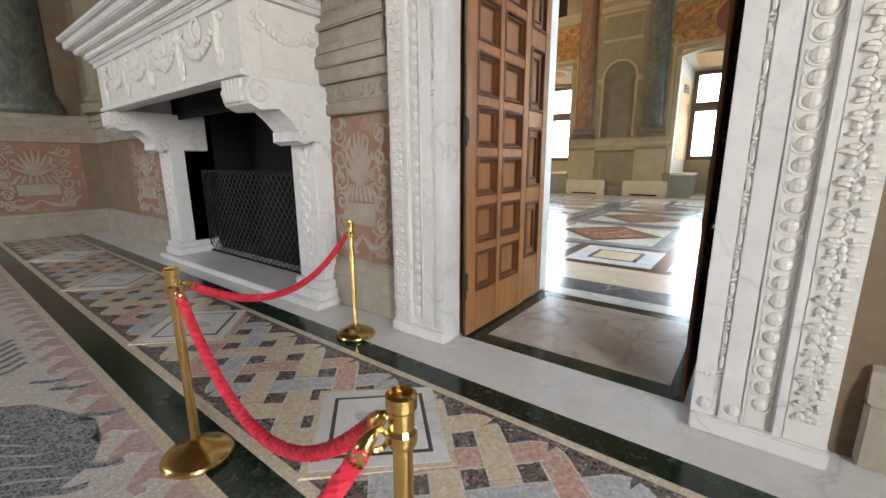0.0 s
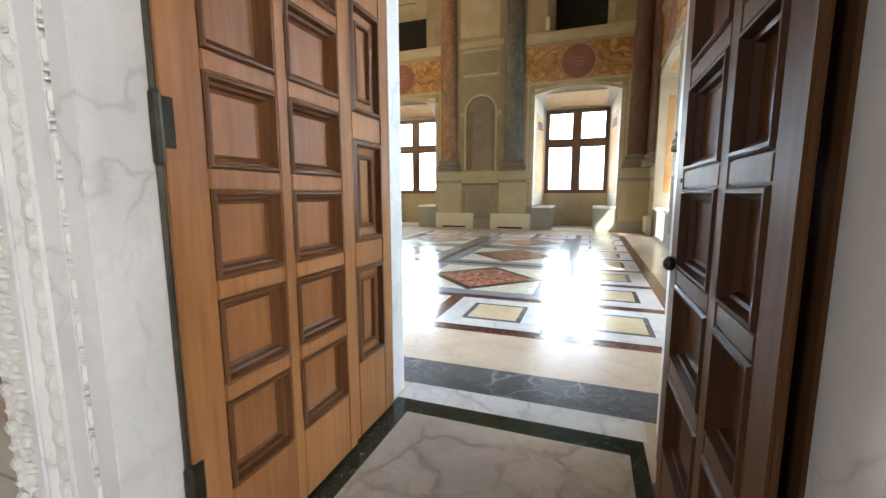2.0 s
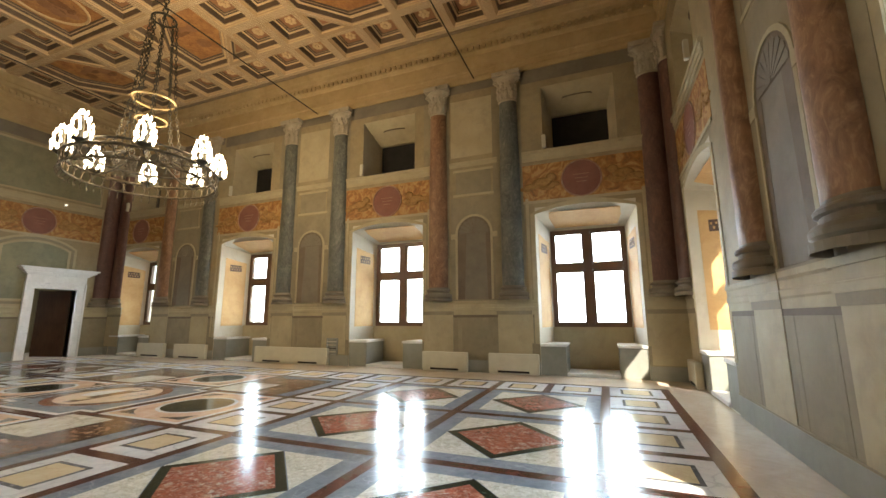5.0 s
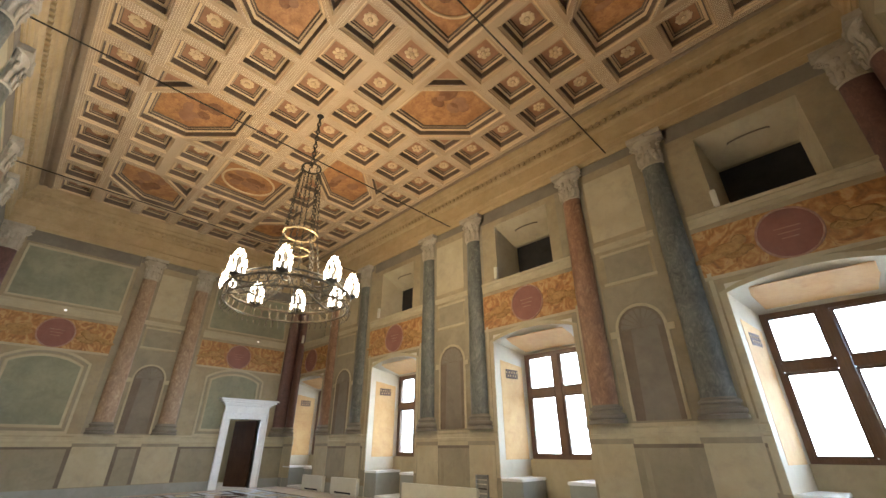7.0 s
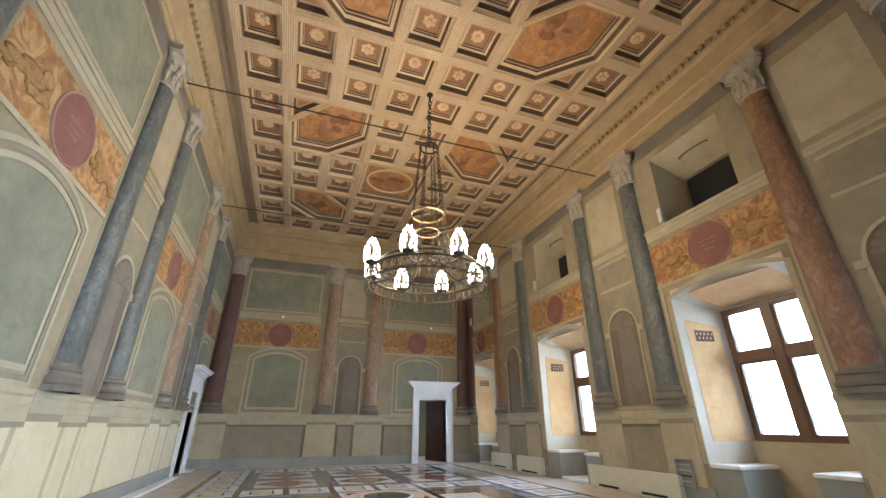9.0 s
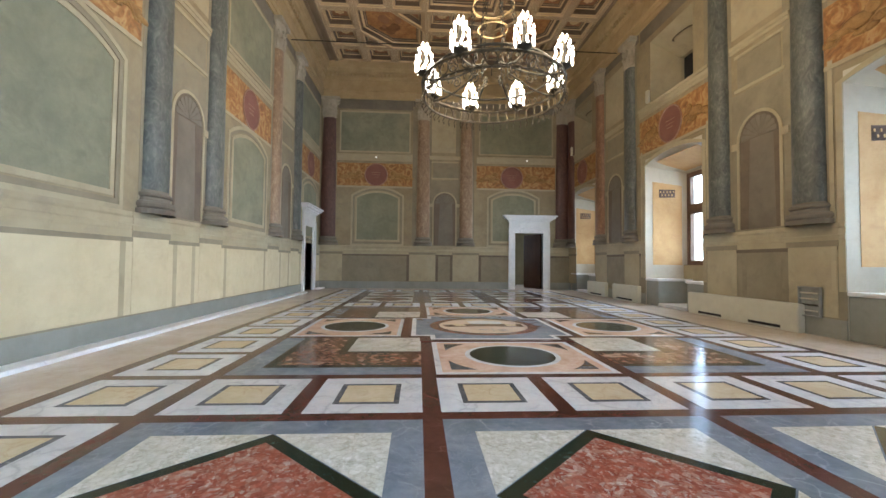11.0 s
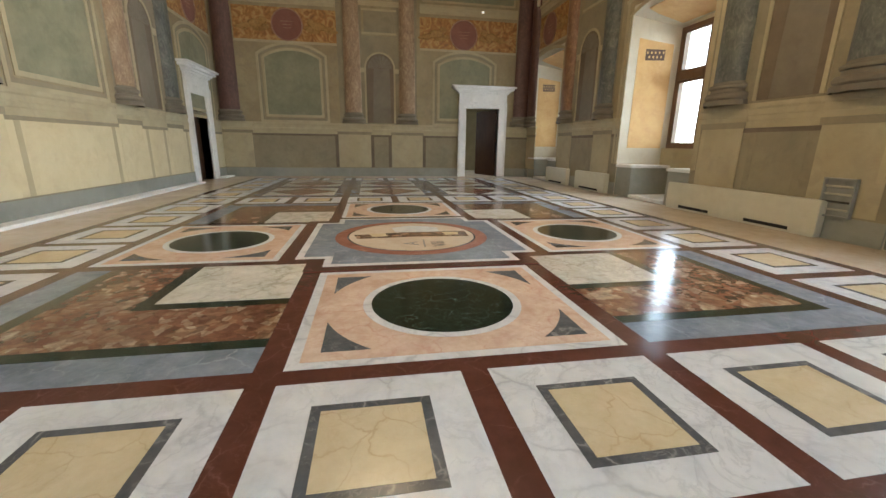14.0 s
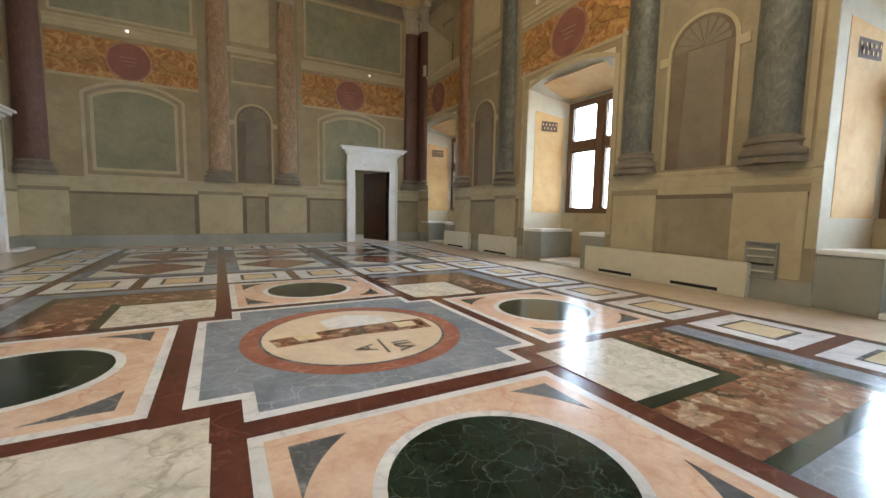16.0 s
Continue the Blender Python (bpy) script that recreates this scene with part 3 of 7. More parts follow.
def window_bay(s, c, name, label):
    """A deep splayed window recess with stone seats, a cross window and painted reveals."""
    w = thing(name, label, "window", kind="structure")
    front, n = arch(c, WIN_HALF, 0.0, WIN_SPRING, WIN_CROWN), 12
    rise = 0.12
    back = arch(c, FRAME_HALF, 0.0, FRAME_HI + 0.02, FRAME_HI + rise)
    bm = bmesh.new()
    f = [bm.verts.new((u, v, 0.0)) for u, v in front]
    b = [bm.verts.new((u, v, -REVEAL)) for u, v in back]
    bridge(bm, f, b)
    hi = [bm.verts.new((u, WIN_CROWN, 0.0)) for u, v in front[2:]]
    for i in range(n):
        if front[2 + i][1] < WIN_CROWN - 1e-4 or front[3 + i][1] < WIN_CROWN - 1e-4:
            bm.faces.new((f[2 + i], f[3 + i], hi[i + 1], hi[i]))
    part("reveal", s.put(bm), PLASTER, w)
    # painted ochre fields on both cheeks and the soffit
    for sgn in (-1, 1):
        bm = bmesh.new()
        q = []
        for k, v in ((0.17, 1.5), (0.86, 1.5), (0.86, 4.52), (0.17, 4.7)):
            u = c + sgn * (WIN_HALF + (FRAME_HALF - WIN_HALF) * k - 0.006)
            q.append((u, v, -REVEAL * k))
        inner = [bm.verts.new(p) for p in q]
        outer = [bm.verts.new((p[0] + sgn * 0.02, p[1], p[2])) for p in q]
        bm.faces.new(inner), bm.faces.new(outer[::-1]), bridge(bm, inner, outer)
        part("painted_panel", s.put(bm), F_REVEAL, w)
        bm = bmesh.new()
        q = []
        for k, v in ((0.32, 4.08), (0.7, 4.08), (0.7, 4.38), (0.32, 4.4)):
            u = c + sgn * (WIN_HALF + (FRAME_HALF - WIN_HALF) * k - 0.011)
            q.append((u, v, -REVEAL * k))
        inner = [bm.verts.new(p) for p in q]
        outer = [bm.verts.new((p[0] + sgn * 0.02, p[1], p[2])) for p in q]
        bm.faces.new(inner), bm.faces.new(outer[::-1]), bridge(bm, inner, outer)
        part("ornament", s.put(bm), F_DARKORN, w)
        bm = bmesh.new()
        for j in range(9):
            k = 0.355 + 0.039 * j
            u = c + sgn * (WIN_HALF + (FRAME_HALF - WIN_HALF) * k - 0.015)
            ball(bm, (u, 4.235 + 0.06 * (-1) ** j, -REVEAL * k), 0.008, 0.045, 0.028, 6, 4)
        part("ornament_scroll", s.put(bm), F_REVEAL, w)
    bm = bmesh.new()
    q = []
    for k, x in ((0.12, -1), (0.12, 1), (0.85, 1), (0.85, -1)):
        hw = (WIN_HALF + (FRAME_HALF - WIN_HALF) * k) * 0.8
        q.append((c + x * hw, WIN_CROWN - 0.1 + (FRAME_HI + rise - WIN_CROWN) * k - 0.02, -REVEAL * k))
    a, d = [bm.verts.new(p) for p in q], [bm.verts.new((p[0], p[1] + 0.02, p[2])) for p in q]
    bm.faces.new(a), bm.faces.new(d[::-1]), bridge(bm, a, d)
    part("painted_soffit", s.put(bm), F_REVEAL, w)
    # white stone edge round the opening
    bm = bmesh.new()
    rin, rout = arch(c, WIN_HALF + 0.004, 0.98, WIN_SPRING, WIN_CROWN), arch(c, WIN_HALF + 0.15, 0.98, WIN_SPRING + 0.03, WIN_CROWN + 0.16)
    lo_in, lo_out = [bm.verts.new((u, v, 0.0)) for u, v in rin[1:] + rin[:1]], [bm.verts.new((u, v, 0.0)) for u, v in rout[1:] + rout[:1]]
    hi_in, hi_out = [bm.verts.new((u, v, 0.022)) for u, v in rin[1:] + rin[:1]], [bm.verts.new((u, v, 0.018)) for u, v in rout[1:] + rout[:1]]
    bridge(bm, hi_in, hi_out, False), bridge(bm, lo_in, hi_in, False), bridge(bm, lo_out, hi_out, False)
    part("architrave", s.put(bm), F_PALE, w)
    # breast below the window
    part("breast", s.box(c - FRAME_HALF - 0.02, c + FRAME_HALF + 0.02, 0.0, FRAME_LO, -REVEAL, -REVEAL + 0.16), F_PALE, w)
    # seats
    for sgn in (-1, 1):
        a0, a1 = sorted((c + sgn * (WIN_HALF - 0.004), c + sgn * 0.78))
        part("seat_block", s.put(bevelled(a0, a1, 0.004, 0.9, -REVEAL + 0.17, -0.012, 0.012)), PAINTED_GREEN, w)
        part("seat_slab", s.put(bevelled(a0 - 0.03 * (sgn > 0), a1 + 0.03 * (sgn < 0), 0.903, 0.985, -REVEAL + 0.17, 0.03, 0.015)), WHITE_M, w)
    part("step", s.put(bevelled(c - 0.775, c + 0.775, 0.002, 0.1, -REVEAL + 0.17, 0.02, 0.012)), WHITE_M, w)
    # cross window
    fr = thing("window_frame", at=(0, 0, 0))
    fr.parent = w
    bm = bmesh.new()
    t = 0.11
    for u0, u1, v0, v1 in ((c - FRAME_HALF, c - FRAME_HALF + t, FRAME_LO, FRAME_HI), (c + FRAME_HALF - t, c + FRAME_HALF, FRAME_LO, FRAME_HI),
                           (c - FRAME_HALF + t, c + FRAME_HALF - t, FRAME_LO, FRAME_LO + t), (c - FRAME_HALF + t, c + FRAME_HALF - t, FRAME_HI - t, FRAME_HI)):
        box(bm, u0, u1, v0, v1, -REVEAL - 0.16, -REVEAL + 0.03)
    part("outer_frame", s.put(bm), WINDOW_WOOD, fr)
    zt = 3.6
    part("mullion", s.put(bevelled(c - 0.13, c + 0.13, FRAME_LO + t, FRAME_HI - t, -REVEAL - 0.13, -REVEAL + 0.05, 0.02)), WINDOW_WOOD, fr)
    for a, b2 in ((c - FRAME_HALF + t, c - 0.132), (c + 0.132, c + FRAME_HALF - t)):
        part("transom", s.put(bevelled(a, b2, zt - 0.12, zt + 0.12, -REVEAL - 0.13, -REVEAL + 0.05, 0.02)), WINDOW_WOOD, fr)
        for v0, v1 in ((FRAME_LO + t, zt - 0.122), (zt + 0.122, FRAME_HI - t)):
            bm = bmesh.new()
            e = 0.06
            box(bm, a, a + e, v0, v1, -REVEAL - 0.1, -REVEAL + 0.01)
            box(bm, b2 - e, b2, v0, v1, -REVEAL - 0.1, -REVEAL + 0.01)
            box(bm, a + e, b2 - e, v0, v0 + e, -REVEAL - 0.1, -REVEAL + 0.01)
            box(bm, a + e, b2 - e, v1 - e, v1, -REVEAL - 0.1, -REVEAL + 0.01)
            part("sash", s.put(bm), WINDOW_WOOD, fr)
            pane = part("pane", s.box(a + e, b2 - e, v0 + e, v1 - e, -REVEAL - 0.06, -REVEAL - 0.055), GLASS, fr)
            pane.visible_shadow = False
    return w


def upper_window(s, c, name):
    """The high square recess over a window, splayed to a dark opening."""
    w = thing(name, "high splayed recess with a dark opening", "window", kind="structure")
    bm = bmesh.new()
    fr = [(c - UP_HALF, UP_LO), (c + UP_HALF, UP_LO), (c + UP_HALF, UP_HI), (c - UP_HALF, UP_HI)]
    bk = [(c - 0.98, UP_LO + 0.03), (c + 0.98, UP_LO + 0.03), (c + 0.98, UP_LO + 1.72), (c - 0.98, UP_LO + 1.72)]
    f, b = [bm.verts.new((u, v, 0.0)) for u, v in fr], [bm.verts.new((u, v, -1.05)) for u, v in bk]
    bridge(bm, f, b)
    d = [bm.verts.new((u, v, -1.24)) for u, v in bk]
    bridge(bm, b, d)
    part("reveal", s.put(bm), F_PALE, w)
    # a black sheet closes the opening and stands for its unlit depth
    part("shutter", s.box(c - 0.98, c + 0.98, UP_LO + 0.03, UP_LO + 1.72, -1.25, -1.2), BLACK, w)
    bm = bmesh.new()
    tube(bm, [(c + 0.5 * math.cos(a), UP_HI - 0.18 - 0.22 * (0.55 + 0.3 * math.sin(a)), -0.5 + 0.22 * math.sin(a)) for a in [math.tau * i / 20 for i in range(20)]], 0.025, 6, True)
    part("painted_wreath", s.put(bm), F_SHADE, w)
    for v0, v1, d1 in ((UP_LO - 0.36, UP_LO - 0.24, 0.03), (UP_LO - 0.24, UP_LO - 0.1, 0.05), (UP_LO - 0.1, UP_LO, 0.09)):
        part("sill_moulding", s.box(c - 1.95, c + 1.95, v0, v1, 0, d1), F_PALE, w)
    part("floodlight", s.put(bevelled(c - UP_HALF - 0.02, c - UP_HALF + 0.12, UP_LO + 0.02, UP_LO + 0.5, 0.09, 0.2, 0.015)), COVER, w, "small pale box lamp")
    return w


wall_north = wall_of("wall_north", NORTH, X_FAR - 0.4, X_END + 0.4, WIN_X, [], WIN_X, "tall window wall with a fresco of painted columns")
wall_east = wall_of("wall_east", EAST, Y_DOOR - 0.4, Y_WIN + 0.4, END_Y, [], END_Y, "end wall with deep windows and painted columns")
wall_west = wall_of("wall_west", WEST, Y_DOOR - 0.4, Y_WIN + 0.4, [], [(15.155, 16.805, 3.25)], [], "far end wall with painted columns and a door")
DOOR_L, DOOR_R, DOOR_H = -1.462, 0.115, 3.6
wall_south = wall_of("wall_south", SOUTH, X_FAR - 0.4, X_END + 0.4, [], [(-2.187, 0.177, 5.41), (-23.95, -22.45, 3.25)], [], "long door wall with painted columns and roundels")
k = 1
for wx in WIN_X:
    window_bay(NORTH, wx, "window_%d" % k, "deep arched window recess with stone seats and a brown cross window")
    upper_window(NORTH, wx, "window_%d" % (k + 1))
    k += 2
for wy in END_Y:
    window_bay(EAST, wy, "window_%d" % k, "deep arched window recess with sunlit painted reveals")
    upper_window(EAST, wy, "window_%d" % (k + 1))
    k += 2

# ---- great hall: painted architecture ----
Z_DADO, Z_PED, Z_BASE, Z_CAP, Z_ARCHI = 1.93, 2.42, 2.9, 9.6, 10.77


def painted_column(s, u, material, wall, r=0.38, deep=0.22, pedestal=True):
    """A fresco column in low relief on its pedestal, with base and leafy capital."""
    c = thing("painted_column")
    c.parent = wall
    bm = bmesh.new()
    n, rings = 12, []
    for i in range(9):
        k = i / 8
        rr = r * (1 - 0.16 * k ** 1.6)
        rings.append([bm.verts.new((u - rr * math.cos(math.pi * j / n), Z_BASE + (Z_CAP - Z_BASE) * k, 0.012 + deep * math.sin(math.pi * j / n))) for j in range(n + 1)])
    for a, b in zip(rings, rings[1:]):
        bridge(bm, a, b, False)
    part("shaft", s.put(bm), material, c, smooth=True)
    bm = bmesh.new()
    prof = [(0.0, r * 1.4), (0.1, r * 1.4), (0.11, r * 1.24), (0.15, r * 1.36), (0.2, r * 1.38), (0.25, r * 1.3), (0.27, r * 1.12), (0.34, r * 1.08), (0.36, r * 1.2), (0.4, r * 1.22), (0.43, r * 1.15), (0.45, r * 1.02), (0.49, r)]
    rings = []
    for v, rr in prof:
        rings.append([bm.verts.new((u - rr * math.cos(math.pi * j / n), Z_PED + v, 0.012 + (deep + (rr - r) * 0.9) * math.sin(math.pi * j / n))) for j in range(n + 1)])
    for a, b in zip(rings, rings[1:]):
        bridge(bm, a, b, False)
    part("base", s.put(bm), F_DUSK, c)
    bm = bmesh.new()
    rt = r * 0.84
    rings = []
    for v, rr in ((0.0, rt), (0.05, rt * 1.12), (0.09, rt), (0.5, rt * 1.02), (0.85, rt * 1.18), (1.0, rt * 1.45)):
        rings.append([bm.verts.new((u - rr * math.cos(math.pi * j / n), Z_CAP + v, 0.012 + (deep + (rr - rt) * 0.3) * math.sin(math.pi * j / n))) for j in range(n + 1)])
    for a, b in zip(rings, rings[1:]):
        bridge(bm, a, b, False)
    for row, (v0, hgt, cnt) in enumerate(((0.1, 0.42, 5), (0.32, 0.45, 4))):
        for j in range(cnt):
            a = math.pi * (j + 0.5) / cnt
            uu, dd = u - rt * 1.06 * math.cos(a), 0.03 + deep * math.sin(a)
            ball(bm, (uu, Z_CAP + v0 + hgt * 0.4, dd), 0.075, hgt * 0.5, 0.03, 6, 5)
            ball(bm, (uu, Z_CAP + v0 + hgt * 0.85, dd + 0.03), 0.07, 0.07, 0.05, 6, 4)
    for sgn in (-1, 1):
        tube(bm, [(u + sgn * (rt * 1.25 + 0.1 * (1 - i / 16) * math.cos(i * 0.75)), Z_CAP + 0.83 + 0.1 * (1 - i / 16) * math.sin(i * 0.75), 0.1) for i in range(14)], 0.035, 6)
    box(bm, u - rt * 1.6, u + rt * 1.6, Z_CAP + 1.0, Z_ARCHI, 0, deep + 0.09)
    ball(bm, (u, Z_CAP + 1.06, deep + 0.1), 0.08, 0.09, 0.04, 8, 4)
    part("capital", s.put(bm), F_CAPITAL, c)
    if pedestal:
        w = r * (1.95 if s is WEST else 1.48)
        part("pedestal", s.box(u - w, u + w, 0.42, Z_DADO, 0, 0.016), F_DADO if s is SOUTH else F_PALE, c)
        for v0, v1, d1, ww in ((Z_DADO, Z_DADO + 0.13, 0.03, w + 0.04), (Z_DADO + 0.13, Z_DADO + 0.22, 0.045, w + 0.07), (Z_DADO + 0.22, Z_PED - 0.1, 0.028, w + 0.03), (Z_PED - 0.1, Z_PED, 0.055, w + 0.08)):
            part("pedestal_moulding", s.box(u - ww, u + ww, v0, v1, 0, d1), F_GREY if v0 == Z_DADO else F_PALE, c)
    return c


def round_head(c, half, lo, spring, n=14):
    return [(c - half, lo), (c + half, lo)] + circle(c, spring, half, n, 0, math.pi)


def painted_niche(s, u, wall, half=0.62):
    """Shell niche between two columns, with an imposts band and upper tablet."""
    p = thing("painted_niche")
    p.parent = wall
    part("niche_surround", s.shape([(u - half - 0.26, Z_PED), (u + half + 0.26, Z_PED), (u + half + 0.26, 6.2), (u - half - 0.26, 6.2)], 0, 0.006), F_GREY, p)
    bm = bmesh.new()
    o, i2 = round_head(u, half + 0.08, Z_PED + 0.05, 4.85)[1:] + [(u - half - 0.08, Z_PED + 0.05)], round_head(u, half, Z_PED + 0.05, 4.85)[1:] + [(u - half, Z_PED + 0.05)]
    oo, ii = [bm.verts.new((a, b, 0.03)) for a, b in o], [bm.verts.new((a, b, 0.036)) for a, b in i2]
    o0, i0 = [bm.verts.new((a, b, 0.004)) for a, b in o], [bm.verts.new((a, b, 0.004)) for a, b in i2]
    bridge(bm, oo, ii, False), bridge(bm, oo, o0, False), bridge(bm, ii, i0, False)
    part("arch_moulding", s.put(bm), F_PALE, p)
    part("niche_field", s.shape(round_head(u, half - 0.004, Z_PED + 0.05, 4.85), 0, 0.012), F_DUSK, p)
    # shade of the niche's hollow laid in as colour: umber flanks, dark head
    lo, top = Z_PED + 0.05, 4.84
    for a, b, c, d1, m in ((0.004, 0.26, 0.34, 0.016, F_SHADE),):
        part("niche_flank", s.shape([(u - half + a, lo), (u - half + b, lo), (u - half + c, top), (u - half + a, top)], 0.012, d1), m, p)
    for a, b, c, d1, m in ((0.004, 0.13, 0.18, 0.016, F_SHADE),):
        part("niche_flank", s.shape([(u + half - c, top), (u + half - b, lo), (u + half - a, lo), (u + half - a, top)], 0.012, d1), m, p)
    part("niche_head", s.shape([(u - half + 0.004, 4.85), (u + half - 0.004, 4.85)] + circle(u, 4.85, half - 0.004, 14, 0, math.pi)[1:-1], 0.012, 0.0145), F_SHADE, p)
    bm = bmesh.new()
    for i in range(9):
        a = math.pi * (i + 0.5) / 9
        tip = (u + half * 0.9 * math.cos(a), 4.85 + half * 0.9 * math.sin(a))
        q = [(u + 0.05 * math.cos(a - 1.5), 4.87), (u + half * 0.86 * math.cos(a - 0.15), 4.85 + half * 0.86 * math.sin(a - 0.15)), tip, (u + half * 0.86 * math.cos(a + 0.15), 4.85 + half * 0.86 * math.sin(a + 0.15))]
        prism(bm, q, 0.014, 0.026)
    part("shell", s.put(bm), F_DUSK, p)
    for sgn in (-1, 1):
        part("impost", s.box(u + sgn * (half + 0.13) - 0.12, u + sgn * (half + 0.13) + 0.12, 4.67, 4.85, 0, 0.045), F_PALE, p)
    part("tablet", s.shape([(u - half - 0.05, 6.35), (u + half + 0.05, 6.35), (u + half + 0.05, 7.2), (u - half - 0.05, 7.2)], 0, 0.008), F_GREY, p)
    for v0, v1 in ((6.26, 6.34), (7.21, 7.29)):
        part("tablet_edge", s.box(u - half - 0.15, u + half + 0.15, v0, v1, 0, 0.02), F_PALE, p)
    for v0, v1, d1 in ((7.4, 7.5, 0.03), (7.5, 7.6, 0.05)):
        part("string_course", s.box(u - half - 0.3, u + half + 0.3, v0, v1, 0, d1), F_PALE, p)
    part("upper_field", s.box(u - half - 0.25, u + half + 0.25, 7.8, 10.1, 0, 0.006), F_PALE, p)
    return p


def figure(bm, u, v, sgn, rnd):
    """A reclining painted figure in soft low relief, kept to plain swellings."""
    for du, dv, a, b in ((0.0, 0.0, 0.34, 0.17), (0.3, 0.16, 0.17, 0.15), (-0.34, -0.08, 0.3, 0.1), (-0.62, -0.16, 0.24, 0.07), (0.16, -0.2, 0.26, 0.08), (0.42, -0.1, 0.16, 0.1)):
        ball(bm, (u + sgn * du, v + dv + rnd.uniform(-0.03, 0.03), 0.014), a, b, 0.014, 10, 4)


def painted_frieze(s, u0, u1, wall, mid=None):
    """Orange frieze with figures round a red roundel."""
    p = thing("painted_frieze")
    p.parent = wall
    rnd = random.Random(int(u0 * 100))
    mid = (u0 + u1) / 2 if mid is None else mid
    part("frieze_field", s.box(u0, u1, 5.8, 7.1, 0, 0.008), F_ORANGE, p)
    bm = bmesh.new()
    for sgn in (-1, 1):
        if u0 + 0.6 < mid + sgn * 1.25 < u1 - 0.6:
            figure(bm, mid + sgn * 1.28, 6.42, -sgn, rnd)
            tube(bm, [(mid + sgn * (0.75 + 0.12 * i), 6.27 + 0.12 * math.sin(i * 1.3), 0.012) for i in range(10)], 0.03, 5)
    part("figures", s.put(bm), F_FIGURE, p, smooth=True)
    bm = bmesh.new()
    prism(bm, circle(mid, 6.44, 0.62, 36), 0.004, 0.02)
    part("roundel", s.put(bm), F_ROUNDEL, p)
    bm = bmesh.new()
    tube(bm, [(a, b, 0.018) for a, b in circle(mid, 6.44, 0.63, 36)], 0.03, 5, True)
    for i in range(3):
        box(bm, mid - 0.26 + 0.05 * i, mid + 0.26 - 0.05 * i, 6.56 - 0.13 * i, 6.58 - 0.13 * i, 0.018, 0.026)
    part("roundel_edge", s.put(bm), F_TERRA, p)
    part("frieze_lower_edge", s.box(u0, u1, 5.71, 5.8, 0, 0.03), F_PALE, p)
    return p


def painted_upper(s, u0, u1, wall):
    """String courses and plain upper field over a bay with no opening."""
    p = thing("painted_upper_field")
    p.parent = wall
    for v0, v1, d1 in ((7.24, 7.36, 0.03), (7.36, 7.5, 0.05), (7.5, 7.6, 0.09)):
        part("string_course", s.box(u0, u1, v0, v1, 0, d1), F_PALE, p)
    part("field", s.box(u0 + 0.2, u1 - 0.2, 7.8, 10.0, 0, 0.008), F_PANEL, p)
    for a, b, c2, d in ((u0 + 0.12, u1 - 0.12, 10.0, 10.1), (u0 + 0.12, u1 - 0.12, 7.72, 7.8), (u0 + 0.12, u0 + 0.2, 7.8, 10.0), (u1 - 0.2, u1 - 0.12, 7.8, 10.0)):
        part("field_edge", s.box(a, b, c2, d, 0, 0.02), F_PALE, p)
    # shade below the architrave, painted as a dusky band
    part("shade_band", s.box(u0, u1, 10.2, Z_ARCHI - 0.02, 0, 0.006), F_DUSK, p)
    return p


def clear_corner(bm, u, v):
    """Cuts away what lies beyond u and below v, where a door case stands."""
    for co, no in (((u, 0, 0), (1, 0, 0)), ((0, v, 0), (0, 1, 0))):
        bmesh.ops.bisect_plane(bm, geom=bm.verts[:] + bm.edges[:] + bm.faces[:], plane_co=co, plane_no=no)
    gone = [f for f in bm.faces if f.calc_center_median().x > u and f.calc_center_median().y < v]
    bmesh.ops.delete(bm, geom=gone, context="FACES")


def painted_panel(s, c, half, lo, wall, spring=5.1, crown=5.42, door=None):
    """Blind arched panel of green-grey paint in a stone frame."""
    p = thing("painted_blind_window")
    p.parent = wall
    bm = bmesh.new()
    prism(bm, arch(c, half, lo, spring, crown), 0, 0.008)
    if door:
        clear_corner(bm, *door)
    part("field", s.put(bm), F_PANEL, p)
    for k, (off, d1, m) in enumerate(((0.0, 0.03, F_PALE), (0.14, 0.02, F_GREY), (0.24, 0.03, F_PALE))):
        bm = bmesh.new()
        a = arch(c, half + off + 0.004, lo - off, spring + off * 0.5, crown + off)
        b = arch(c, half + off + 0.1, lo - off - 0.1, spring + off * 0.5 + 0.05, crown + off + 0.1)
        ra, rb = [bm.verts.new((u, v, d1)) for u, v in a], [bm.verts.new((u, v, d1 * 0.8)) for u, v in b]
        r0, r1 = [bm.verts.new((u, v, 0.002)) for u, v in a], [bm.verts.new((u, v, 0.002)) for u, v in b]
        bridge(bm, ra, rb), bridge(bm, ra, r0), bridge(bm, rb, r1)
        if door:
            clear_corner(bm, *door)
        part("panel_edge", s.put(bm), m, p)
    return p


